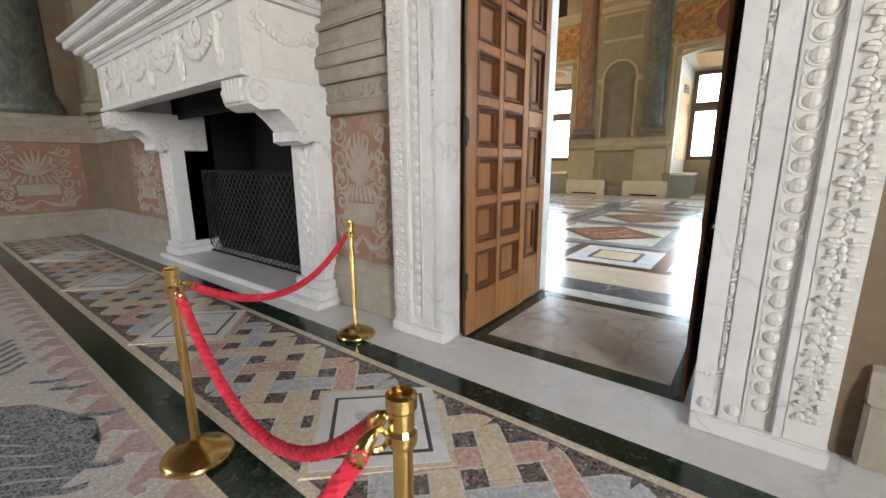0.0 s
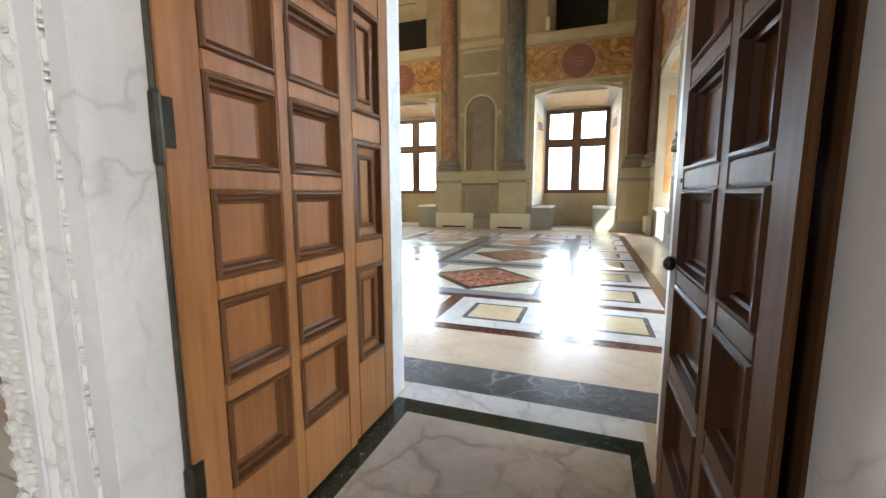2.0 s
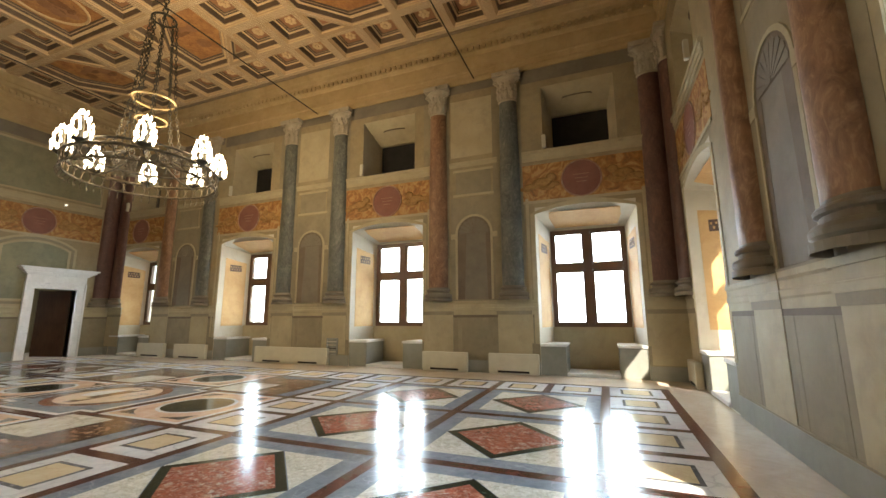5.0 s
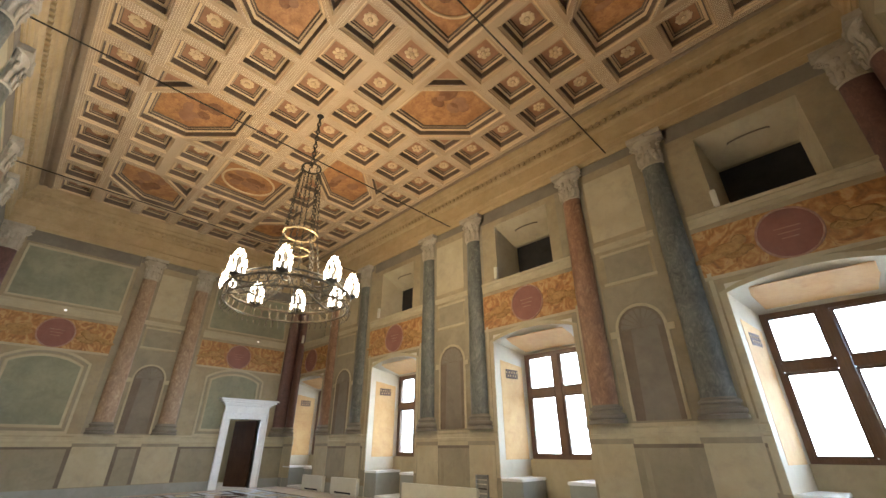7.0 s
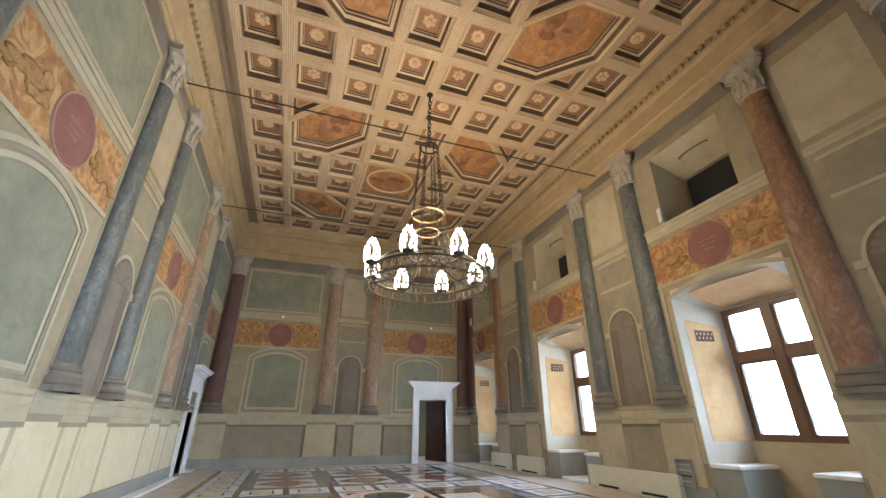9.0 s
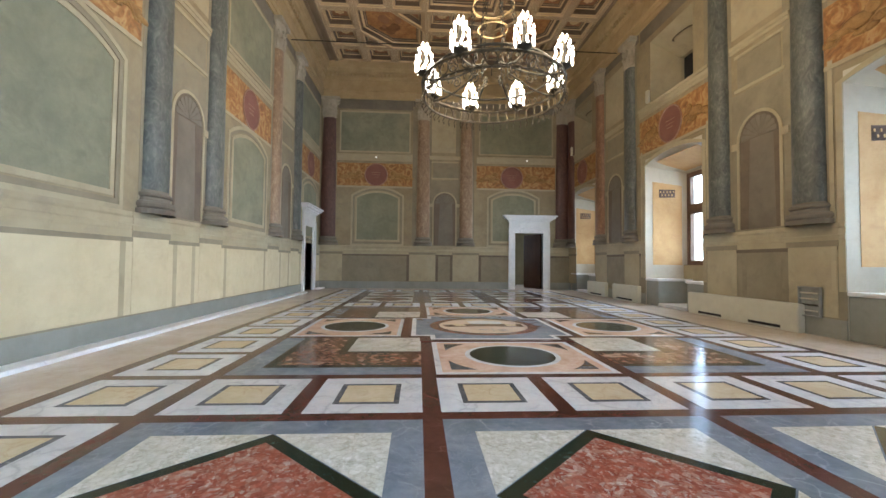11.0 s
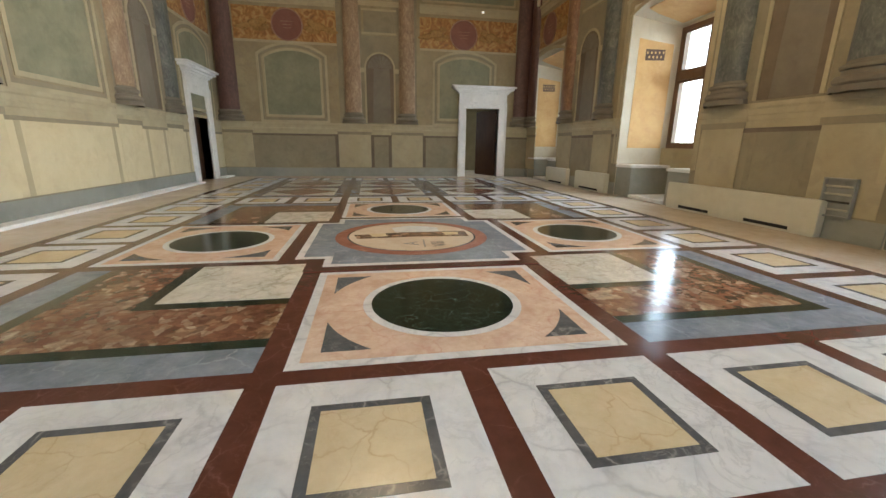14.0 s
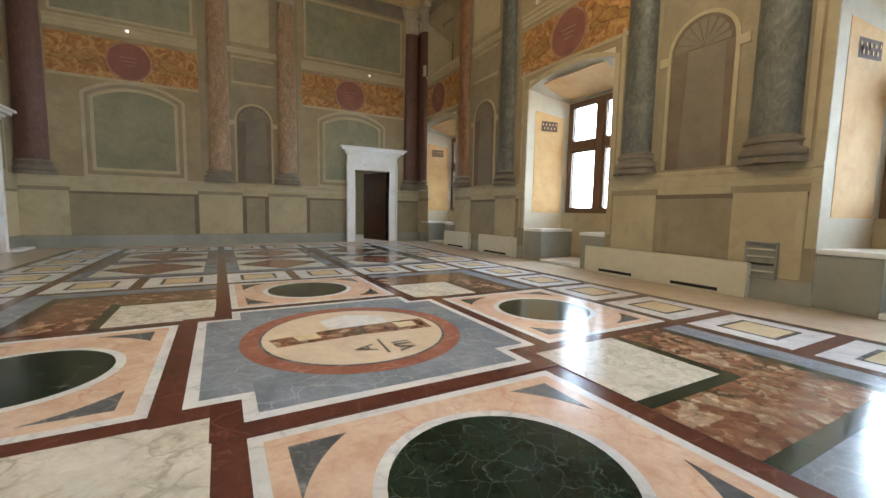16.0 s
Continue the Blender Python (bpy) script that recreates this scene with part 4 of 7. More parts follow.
def dado(s, u0, u1, wall, gaps=(), field=None):
    """Skirting, plain dado fields and the running dado moulding; gaps are doors and windows."""
    edges = [u0] + [e for g in sorted(gaps) for e in g] + [u1]
    for a, b in zip(edges[::2], edges[1::2]):
        if b - a < 0.05:
            continue
        part("skirting", s.box(a, b, 0.0, 0.4, 0, 0.03), PAINTED_GREEN, wall)
        part("skirting_edge", s.box(a, b, 0.4, 0.43, 0, 0.022), F_GREY, wall)
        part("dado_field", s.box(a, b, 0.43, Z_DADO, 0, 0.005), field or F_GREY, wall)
        # shade under the cap moulding, drawn as a dark painted line
        part("dado_line", s.box(a, b, Z_DADO - 0.09, Z_DADO - 0.002, 0.004, 0.012), F_GREY if s is SOUTH else F_SHADE, wall)
        part("dado_moulding", s.run([(0, Z_DADO), (0.02, Z_DADO), (0.022, Z_DADO + 0.13), (0.034, Z_DADO + 0.16), (0.034, Z_DADO + 0.24), (0.016, Z_DADO + 0.26), (0.016, Z_PED - 0.12), (0.042, Z_PED - 0.08), (0.042, Z_PED), (0, Z_PED)], a, b), F_PALE, wall)


def pair(s, a, b, wall, ma, mb):
    # cast shadows beside the shafts, painted on the wall as darker fresco strips
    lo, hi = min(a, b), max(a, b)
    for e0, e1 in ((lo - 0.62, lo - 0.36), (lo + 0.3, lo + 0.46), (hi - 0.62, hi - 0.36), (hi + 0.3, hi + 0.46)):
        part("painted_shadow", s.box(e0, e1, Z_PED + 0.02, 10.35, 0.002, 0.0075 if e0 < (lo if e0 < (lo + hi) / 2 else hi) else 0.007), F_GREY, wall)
    # shade under the architrave, laid into the colour from column to column
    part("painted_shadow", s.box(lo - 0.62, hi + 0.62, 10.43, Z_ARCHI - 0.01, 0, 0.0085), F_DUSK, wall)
    painted_column(s, a, ma, wall)
    painted_column(s, b, mb, wall)
    painted_niche(s, (a + b) / 2, wall)
    # pedestal sides shaded by narrow painted lines
    for e in (lo + 0.75, hi - 0.9) if s is NORTH else (lo - 0.9, lo + 0.75, hi - 0.9, hi + 0.75):
        part("painted_shade_line", s.box(e, e + 0.14, 0.43, Z_DADO, 0.005, 0.009), F_SHADE if s is WEST else F_PALE if s is SOUTH else F_GREY, wall)


COLS = [(-6.44, -3.68), (-13.67, -10.98), (-21.37, -18.61)]
# window wall
dado(NORTH, X_FAR, X_END, wall_north, [(c - WIN_HALF, c + WIN_HALF) for c in WIN_X])
for n, (a, b) in enumerate(COLS):
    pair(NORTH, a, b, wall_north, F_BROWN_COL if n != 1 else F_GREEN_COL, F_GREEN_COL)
painted_column(NORTH, 0.98, F_RED_COL, wall_north, 0.4)
painted_column(NORTH, X_FAR + 0.5, F_RED_COL, wall_north, 0.4)
for n, c in enumerate(WIN_X):
    painted_frieze(NORTH, c - 1.95, c + 1.95, wall_north)
    # the architrave's shade over each window, painted on
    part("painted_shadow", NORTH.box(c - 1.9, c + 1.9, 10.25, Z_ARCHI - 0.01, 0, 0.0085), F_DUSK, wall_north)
    for sgn in (-1, 1):
        part("window_pier_edge", NORTH.box(c + sgn * 1.83 - 0.05, c + sgn * 1.83 + 0.05, 1.0, 5.9, 0, 0.02), F_PALE, wall_north)
# end wall
dado(EAST, Y_DOOR, Y_WIN, wall_east, [(c - WIN_HALF, c + WIN_HALF) for c in END_Y])
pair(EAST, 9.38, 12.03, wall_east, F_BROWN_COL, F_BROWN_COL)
painted_column(EAST, Y_WIN - 0.5, F_RED_COL, wall_east, 0.4)
for c in END_Y:
    painted_frieze(EAST, c - 1.95, c + 1.95, wall_east)
# far wall
dado(WEST, Y_DOOR, Y_WIN, wall_west, [(14.77, 17.19)])
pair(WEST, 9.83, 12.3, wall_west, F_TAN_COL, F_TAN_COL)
painted_column(WEST, Y_DOOR + 0.45, F_RED_COL, wall_west, 0.42)
painted_column(WEST, Y_WIN - 0.42, F_RED_COL, wall_west, 0.4, pedestal=False)
painted_frieze(WEST, 4.95, 9.2, wall_west, 7.15)
painted_frieze(WEST, 12.9, 17.5, wall_west, 14.95)
painted_upper(WEST, 4.95, 9.2, wall_west), painted_upper(WEST, 12.9, 17.5, wall_west)
painted_panel(WEST, 7.25, 1.15, 2.75, wall_west)
painted_panel(WEST, 15.05, 1.2, 2.75, wall_west, door=(14.8, 4.15))
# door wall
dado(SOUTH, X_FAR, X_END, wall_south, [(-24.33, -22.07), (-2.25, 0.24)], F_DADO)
for n, (a, b) in enumerate([(-6.4, -3.75), (-13.67, -11.26), (-21.0, -18.3)]):
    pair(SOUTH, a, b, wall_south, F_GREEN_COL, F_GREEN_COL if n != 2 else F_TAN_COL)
painted_column(SOUTH, 0.98, F_RED_COL, wall_south, 0.4)
for c, h in ((-8.83, 1.9), (-16.0, 1.8), (-23.4, 1.85)):
    painted_frieze(SOUTH, c - h, c + h, wall_south), painted_upper(SOUTH, c - h, c + h, wall_south)
    painted_panel(SOUTH, c, 1.2, 2.75, wall_south)
painted_frieze(SOUTH, -2.9, 0.7, wall_south), painted_upper(SOUTH, -2.9, 0.7, wall_south)

part("floor_ledge", SOUTH.put(bevelled(X_FAR + 0.05, -24.35, -0.004, 0.06, 0.0, 0.36, 0.01)), WHITE_M, wall_south)
part("floor_ledge", SOUTH.put(bevelled(-22.05, -2.26, -0.004, 0.06, 0.0, 0.36, 0.01)), WHITE_M, wall_south)
# ---- entablature round the hall ----
ARCHI = [(0, 10.77), (0.05, 10.77), (0.05, 10.965), (0.08, 10.965), (0.08, 11.159), (0.13, 11.203), (0.13, 11.268), (0.05, 11.289), (0.05, 11.852), (0.1, 11.895), (0.14, 11.981), (0.14, 12.176), (0.3, 12.262), (0.34, 12.392), (0.4, 12.436), (0.44, 12.587), (0.46, 12.76), (0, 12.76)]
entablature = thing("cornice", "ochre stucco entablature with a row of dentils", "cornice", kind="structure")
for s, a, b in ((NORTH, X_FAR, X_END), (SOUTH, X_FAR, X_END), (WEST, Y_DOOR, Y_WIN), (EAST, Y_DOOR, Y_WIN)):
    part("cornice_run", s.run(ARCHI, a, b), CORNICE, entablature)
    bm = bmesh.new()
    n = int((b - a) / 0.24)
    for i in range(n):
        u = a + 0.12 + i * (b - a) / n
        box(bm, u - 0.06, u + 0.06, 12.014, 12.165, 0.14, 0.24)
    tagged(part("dentils", s.put(bm), CORNICE, entablature), kind="stuff")

# ---- coffered ceiling ----
CX, CY, PX, PY = -12.2, 11.38, 1.64, 1.6
HEXES = [(CX + sx, CY + sy) for sx in (-6 * PX, -2 * PX, 2 * PX, 6 * PX) for sy in (-2 * PY, 2 * PY)]
RECTS = [(CX - 4 * PX, CY), (CX + 4 * PX, CY)]
bm = bmesh.new()


def stepped(pts, centre, steps, mats):
    """Rings of an outline drawn in towards its centre: (inset factor, z)."""
    rings = []
    for k, z in steps:
        rings.append([bm.verts.new((centre[0] + (x - centre[0]) * k, centre[1] + (y - centre[1]) * k, z)) for x, y in pts])
    for i, (a, b) in enumerate(zip(rings, rings[1:])):
        bridge(bm, a, b, True, mats[i])
    bm.faces.new(rings[-1]).material_index = mats[-1]


def flower(cx, cy, z, r, petals, mat=1):
    for i in range(petals):
        a = math.tau * i / petals
        ball(bm, (cx + r * 0.6 * math.cos(a), cy + r * 0.6 * math.sin(a), z), r * 0.36, r * 0.36, 0.035, 6, 4, mat)
    ball(bm, (cx, cy, z - 0.02), r * 0.3, r * 0.3, 0.05, 8, 4, mat)


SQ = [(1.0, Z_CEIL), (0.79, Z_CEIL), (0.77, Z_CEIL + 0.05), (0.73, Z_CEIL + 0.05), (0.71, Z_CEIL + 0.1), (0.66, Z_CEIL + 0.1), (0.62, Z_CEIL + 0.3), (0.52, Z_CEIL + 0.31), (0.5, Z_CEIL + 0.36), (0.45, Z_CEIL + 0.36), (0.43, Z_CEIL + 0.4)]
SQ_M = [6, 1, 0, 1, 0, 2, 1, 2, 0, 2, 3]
for i in range(-8, 8):
    for j in range(-4, 4):
        x, y = CX + (i + 0.5) * PX, CY + (j + 0.5) * PY
        if any(abs(x - a) < PX and abs(y - b) < PY for a, b in HEXES + RECTS):
            continue
        h, g = PX / 2, PY / 2
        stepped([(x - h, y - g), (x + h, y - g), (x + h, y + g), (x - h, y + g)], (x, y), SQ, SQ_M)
        flower(x, y, Z_CEIL + 0.4, 0.25, 8 if (i + j) % 2 else 6)
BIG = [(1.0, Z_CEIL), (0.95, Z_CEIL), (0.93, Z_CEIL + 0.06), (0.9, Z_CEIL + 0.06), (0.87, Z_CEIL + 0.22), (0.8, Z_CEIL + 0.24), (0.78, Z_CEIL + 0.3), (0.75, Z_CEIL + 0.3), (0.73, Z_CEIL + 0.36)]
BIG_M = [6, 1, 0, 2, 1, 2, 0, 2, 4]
rnd = random.Random(4)
for a, b in HEXES:
    near = min(RECTS, key=lambda q: abs(q[0] - a))
    sx, sy = (1 if a > near[0] else -1), (1 if b > near[1] else -1)
    # the two corners on the line to the middle picture are cut off
    h, g, cut = PX, PY, 1.55
    pts = [(sx * (h - cut), sy * g), (sx * h, sy * (g - cut)), (sx * h, -sy * g), (sx * (cut - h), -sy * g), (-sx * h, sy * (cut - g)), (-sx * h, sy * g)]
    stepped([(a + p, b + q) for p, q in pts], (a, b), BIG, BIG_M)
    for t in (1, -1):
        tri = [(a + t * sx * h, b + t * sy * g), (a + t * sx * (h - cut), b + t * sy * g), (a + t * sx * h, b + t * sy * (g - cut))]
        c = (a + t * sx * (h - cut / 3), b + t * sy * (g - cut / 3))
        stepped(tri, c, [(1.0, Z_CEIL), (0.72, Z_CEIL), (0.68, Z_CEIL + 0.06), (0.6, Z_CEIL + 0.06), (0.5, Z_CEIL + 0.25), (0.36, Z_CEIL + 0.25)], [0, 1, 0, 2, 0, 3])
    for q in range(7):
        ball(bm, (a + rnd.uniform(-0.6, 0.6), b + rnd.uniform(-0.5, 0.5), Z_CEIL + 0.36), rnd.uniform(0.15, 0.4), rnd.uniform(0.12, 0.3), 0.02, 10, 4, 5 if q % 2 else 3)
for a, b in RECTS:
    stepped([(a - PX, b - PY), (a + PX, b - PY), (a + PX, b + PY), (a - PX, b + PY)], (a, b), BIG, BIG_M)
    ring = []
    tube(bm, [(x, y, Z_CEIL + 0.34) for x, y in circle(a, b, 1.0, 32, ry=1.12)], 0.05, 6, True, 1)
    for q in range(9):
        ball(bm, (a + rnd.uniform(-0.6, 0.6), b + rnd.uniform(-0.7, 0.7), Z_CEIL + 0.36), rnd.uniform(0.15, 0.4), rnd.uniform(0.15, 0.4), 0.02, 10, 4, 5 if q % 2 else 3)
# border strips from the coffers to the walls
for x0, x1, y0, y1 in ((X_FAR - 0.1, X_END + 0.1, Y_DOOR - 0.1, CY - 4 * PY), (X_FAR - 0.1, X_END + 0.1, CY + 4 * PY, Y_WIN + 0.1),
                       (X_FAR - 0.1, CX - 8 * PX, CY - 4 * PY, CY + 4 * PY), (CX + 8 * PX, X_END + 0.1, CY - 4 * PY, CY + 4 * PY)):
    vs = [bm.verts.new(p) for p in ((x0, y0, Z_CEIL), (x1, y0, Z_CEIL), (x1, y1, Z_CEIL), (x0, y1, Z_CEIL))]
    bm.faces.new(vs).material_index = 7
# mouldings along the border
for x0, x1, y0, y1, z in ((X_FAR + 0.5, X_END - 0.5, CY - 4 * PY - 0.16, CY - 4 * PY - 0.004, 0.07), (X_FAR + 0.5, X_END - 0.5, Y_DOOR + 0.47, Y_DOOR + 0.6, 0.05),
                          (X_FAR + 0.5, X_END - 0.5, CY + 4 * PY + 0.004, CY + 4 * PY + 0.14, 0.07),
                          (CX - 8 * PX - 0.1, CX - 8 * PX - 0.004, CY - 4 * PY, CY + 4 * PY, 0.06), (CX + 8 * PX + 0.004, CX + 8 * PX + 0.1, CY - 4 * PY, CY + 4 * PY, 0.06)):
    box(bm, x0, x1, y0, y1, Z_CEIL - z, Z_CEIL + 0.02, 7)
box(bm, X_FAR - 0.5, X_END + 0.5, Y_DOOR - 0.5, Y_WIN + 0.5, Z_CEIL + 0.7, Z_CEIL + 0.9, 2)
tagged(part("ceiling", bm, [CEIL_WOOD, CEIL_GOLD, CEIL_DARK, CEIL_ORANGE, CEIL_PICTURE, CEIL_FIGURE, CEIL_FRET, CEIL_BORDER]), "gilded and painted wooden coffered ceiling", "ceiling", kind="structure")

# ---- doors of the hall ----


def hall_door(name, s, c, half, height, label, ajar):
    """White marble door case with a cornice, and one dark leaf standing open."""
    d = thing(name, label, "door", kind="structure")
    for sgn in (-1, 1):
        a, b = sorted((c + sgn * half, c + sgn * (half + 0.3)))
        part("jamb", s.put(bevelled(a, b, 0.0, height, -0.35, 0.09, 0.012)), WHITE_M, d)
        a, b = sorted((c + sgn * (half + 0.3), c + sgn * (half + 0.38)))
        part("jamb_edge", s.put(bevelled(a, b, 0.0, height + 0.3, -0.002, 0.13, 0.01)), WHITE_M, d)
    part("lintel", s.put(bevelled(c - half - 0.3, c + half + 0.3, height, height + 0.3, -0.35, 0.09, 0.012)), WHITE_M, d)
    part("frieze", s.put(bevelled(c - half - 0.36, c + half + 0.36, height + 0.3, height + 0.66, 0, 0.1, 0.012)), WHITE_M, d)
    w = half + 0.36
    for k, (v0, v1, o) in enumerate(((0.66, 0.74, 0.08), (0.74, 0.82, 0.17), (0.82, 0.92, 0.32), (0.92, 1.0, 0.42))):
        part("cornice_step", s.put(bevelled(c - w - o * 0.9, c + w + o * 0.9, height + v0, height + v1, 0, 0.1 + o * 0.75, 0.012)), WHITE_M, d)
    leaf = thing("leaf")
    leaf.parent = d
    bm = boxed(0, 2 * half - 0.03, 0.01, height - 0.01, -0.05, 0)
    m = Matrix.Translation((c + half - 0.012, 0, -0.3)) @ Matrix.Rotation(radians(180 - ajar), 4, "Y")
    bmesh.ops.transform(bm, matrix=m, verts=bm.verts)
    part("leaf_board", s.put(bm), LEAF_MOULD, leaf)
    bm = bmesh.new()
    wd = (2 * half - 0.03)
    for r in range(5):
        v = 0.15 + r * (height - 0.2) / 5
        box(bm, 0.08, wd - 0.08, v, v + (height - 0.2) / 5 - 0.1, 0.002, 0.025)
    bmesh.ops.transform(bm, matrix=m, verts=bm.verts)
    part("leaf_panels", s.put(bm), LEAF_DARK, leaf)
    bm = bmesh.new()
    ball(bm, (wd - 0.06, 1.05, 0.06), 0.035, 0.035, 0.04)
    bmesh.ops.transform(bm, matrix=m, verts=bm.verts)
    part("knob", s.put(bm), IRON, leaf)
    return d


hall_door("door_1", WEST, 15.98, 0.825, 3.25, "white marble door case with an open wooden door", 68)
hall_door("door_2", SOUTH, -23.2, 0.75, 3.25, "white marble door case with a dark closed door", 2)
# unseen box added behind door 2 so that no sun leaks in
sun_block = thing("wall_sun_block", "unseen box keeping sunlight out behind the closed door", "wall", kind="structure")
part("back_wall", boxed(-26.0, -21.0, 3.0, 3.2, 0, 4.2), DARK_SHELL, sun_block)
part("back_side", boxed(-26.0, -25.8, 3.2, Y_DOOR - 0.36, 0, 4.2), DARK_SHELL, sun_block)
part("back_side", boxed(-21.2, -21.0, 3.2, Y_DOOR - 0.36, 0, 4.2), DARK_SHELL, sun_block)
part("back_ceiling", boxed(-26.0, -21.0, 3.2, Y_DOOR - 0.36, 4.0, 4.2), DARK_SHELL, sun_block)
part("back_floor", boxed(-25.8, -21.2, 3.2, Y_DOOR - 0.01, -0.2, -0.008), CREAM, sun_block)

# the room seen through the far door
back = thing("wall_back_room", "plain pale walls of the room beyond", "wall", kind="structure")
part("back_wall", boxed(-31.0, -30.8, 13.0, 21.0, 0, 5), F_PALE, back)
part("back_side", boxed(-30.8, X_FAR - 0.36, 20.0, 20.2, 0, 5), F_PALE, back)
part("back_side", boxed(-30.8, X_FAR - 0.36, 13.0, 13.2, 0, 5), F_PALE, back)
part("back_ceiling", boxed(-30.8, X_FAR - 0.36, 13.2, 20.0, 4.6, 4.8), PLASTER, back)
part("back_floor", boxed(-30.8, X_FAR - 0.0, 13.2, 20.0, -0.2, -0.004), CREAM, back)
# fill lamp added to brighten the room beyond; it has no window
sky_lamp("sky_window", (-30.6, 15.0, 2.6), (-27, 16.5, 1.5), 1.2, 2.2, 40)

# ---- the entrance between the rooms ----
entrance = thing("door_3", "carved white marble doorway with panelled wooden leaves folded open", "door", kind="structure")
MID = (DOOR_L + DOOR_R) / 2
Y_CASE = 2.13
for sgn in (-1, 1):
    def span(a, b):
        return sorted((MID + sgn * a, MID + sgn * b))

    half = (DOOR_R - DOOR_L) / 2
    for a0, a1, y in ((0.0, 0.087, Y_CASE), (0.087, 0.115, Y_CASE + 0.016), (0.115, 0.205, Y_CASE), (0.205, 0.217, Y_CASE - 0.008)):
        u0, u1 = span(half + a0, half + a1)
        part("jamb_face", bevelled(u0, u1, y, 2.35, 0.0, 5.0, 0.003), WHITE_M, entrance)
    u0, u1 = span(half + 0.217, half + 0.32)
    part("egg_band", bevelled(u0, u1, Y_CASE + 0.016, 2.34, 0.0, 5.0, 0.004), CARVED, entrance)
    u0, u1 = span(half + 0.32, half + 0.36)
    part("fillet", bevelled(u0, u1, Y_CASE - 0.016, 2.34, 0.0, 5.0, 0.008), WHITE_M, entrance)
    u0, u1 = span(half + 0.36, half + 0.515)
    part("flower_band", bevelled(u0, u1, Y_CASE - 0.004, 2.34, 0.0, 5.0, 0.006), CARVED, entrance)
    u0, u1 = span(half + 0.001, half + 0.525)
    part("jamb_plinth", bevelled(u0, u1, Y_CASE - 0.03, 2.33, 0.0, 0.085, 0.008), WHITE_M, entrance)
    # bead line in its groove
    bm = bmesh.new()
    u = MID + sgn * (half + 0.101)
    z, q = 0.3, 0
    while z < 4.9:
        if q % 3 == 2:
            ball(bm, (u, Y_CASE + 0.004, z + 0.034), 0.011, 0.011, 0.033, 6, 4)
            z += 0.08
        else:
            ball(bm, (u, Y_CASE + 0.004, z + 0.007), 0.013, 0.011, 0.006, 6, 3)
            z += 0.02
        q += 1
    for q in range(5):
        ball(bm, (u - sgn * (0.018 + 0.018 * q), Y_CASE, 0.296), 0.007, 0.008, 0.011, 6, 3)
    part("bead_line", bm, CARVED, entrance)
    # egg and dart, turning under the face at the foot
    uc = MID + sgn * (half + 0.2685)
    places = [(uc, 0.205 + 0.084 * i, True) for i in range(57)] + [(MID + sgn * (half + 0.17 - 0.115 * i), 0.142, False) for i in range(2)]
    for ue, z, up in places:
        bm = bmesh.new()
        y = Y_CASE + (0.012 if up else -0.002)
        ball(bm, (ue, y + 0.006, z), 0.031, 0.024, 0.034, 10, 6)
        tube(bm, [(ue + 0.043 * math.cos(a), y + 0.004, z + 0.002 + 0.04 * math.sin(a)) for a in [math.pi * (0.85 + 1.3 * t / 10) for t in range(11)]], [0.004, 0.006, 0.008, 0.008, 0.007, 0.007, 0.007, 0.008, 0.008, 0.006, 0.004], 5)
        if up:
            tube(bm, [(ue + 0.046, y + 0.006, z + 0.03), (ue + 0.046, y + 0.004, z + 0.045), (ue + 0.046, y + 0.008, z + 0.056)], [0.006, 0.005, 0.002], 5)
        part("egg", bm, CARVED, entrance)
    # climbing bunches of fruit and leaves
    uf = MID + sgn * (half + 0.4375)
    rnd = random.Random(3 + sgn)
    for i in range(39):
        z = 0.2 + i * 0.121
        bm = bmesh.new()
        yb = Y_CASE - 0.006
        tube(bm, [(uf + 0.01 * math.sin(t * 1.7 + i), yb, z + 0.0122 * t) for t in range(11)], 0.007, 5)
        for p, (dx, dz) in enumerate(((-0.027, 0.024), (0.026, 0.028), (0.0, 0.006), (0.0, 0.044))):
            ball(bm, (uf + dx + rnd.uniform(-0.006, 0.006), yb - 0.002, z + dz + rnd.uniform(-0.006, 0.006)), rnd.uniform(0.015, 0.02), 0.014, rnd.uniform(0.015, 0.02), 8, 5)
        for t in (-1, 1):
            for dz, ln, lift in ((0.046, 0.064, 0.036), (0.072, 0.048, 0.014), (0.012, 0.052, -0.022)):
                tip = rnd.uniform(0.85, 1.1) * ln
                tube(bm, [(uf + t * (0.008 + tip * k), yb - 0.008 * math.sin(math.pi * k), z + dz + lift * k * (1.4 - k)) for k in (0, 0.35, 0.7, 1.0)], [0.006, 0.014, 0.011, 0.003], 5)
        part("flower", bm, CARVED, entrance)
    # marble lining at the hall's side
    u0, u1 = span(half + (-0.015 if sgn < 0 else 0.022), half + 0.3)
    part("jamb_hall", bevelled(u0, u1, 3.8 if sgn < 0 else 3.72, 3.985, 0.0, 5.0, 0.01), WHITE_M, entrance)
part("lintel", bevelled(DOOR_L, DOOR_R, Y_CASE, 3.99, DOOR_H, 5.0, 0.01), WHITE_M, entrance)
for sgn, u in ((-1, DOOR_L), (1, DOOR_R)):
    a, b = sorted((u, u + sgn * 0.04))
    part("lintel_end", bevelled(a + 0.001, b - 0.001, 3.8, 3.982, DOOR_H, 5.0, 0.004), WHITE_M, entrance)


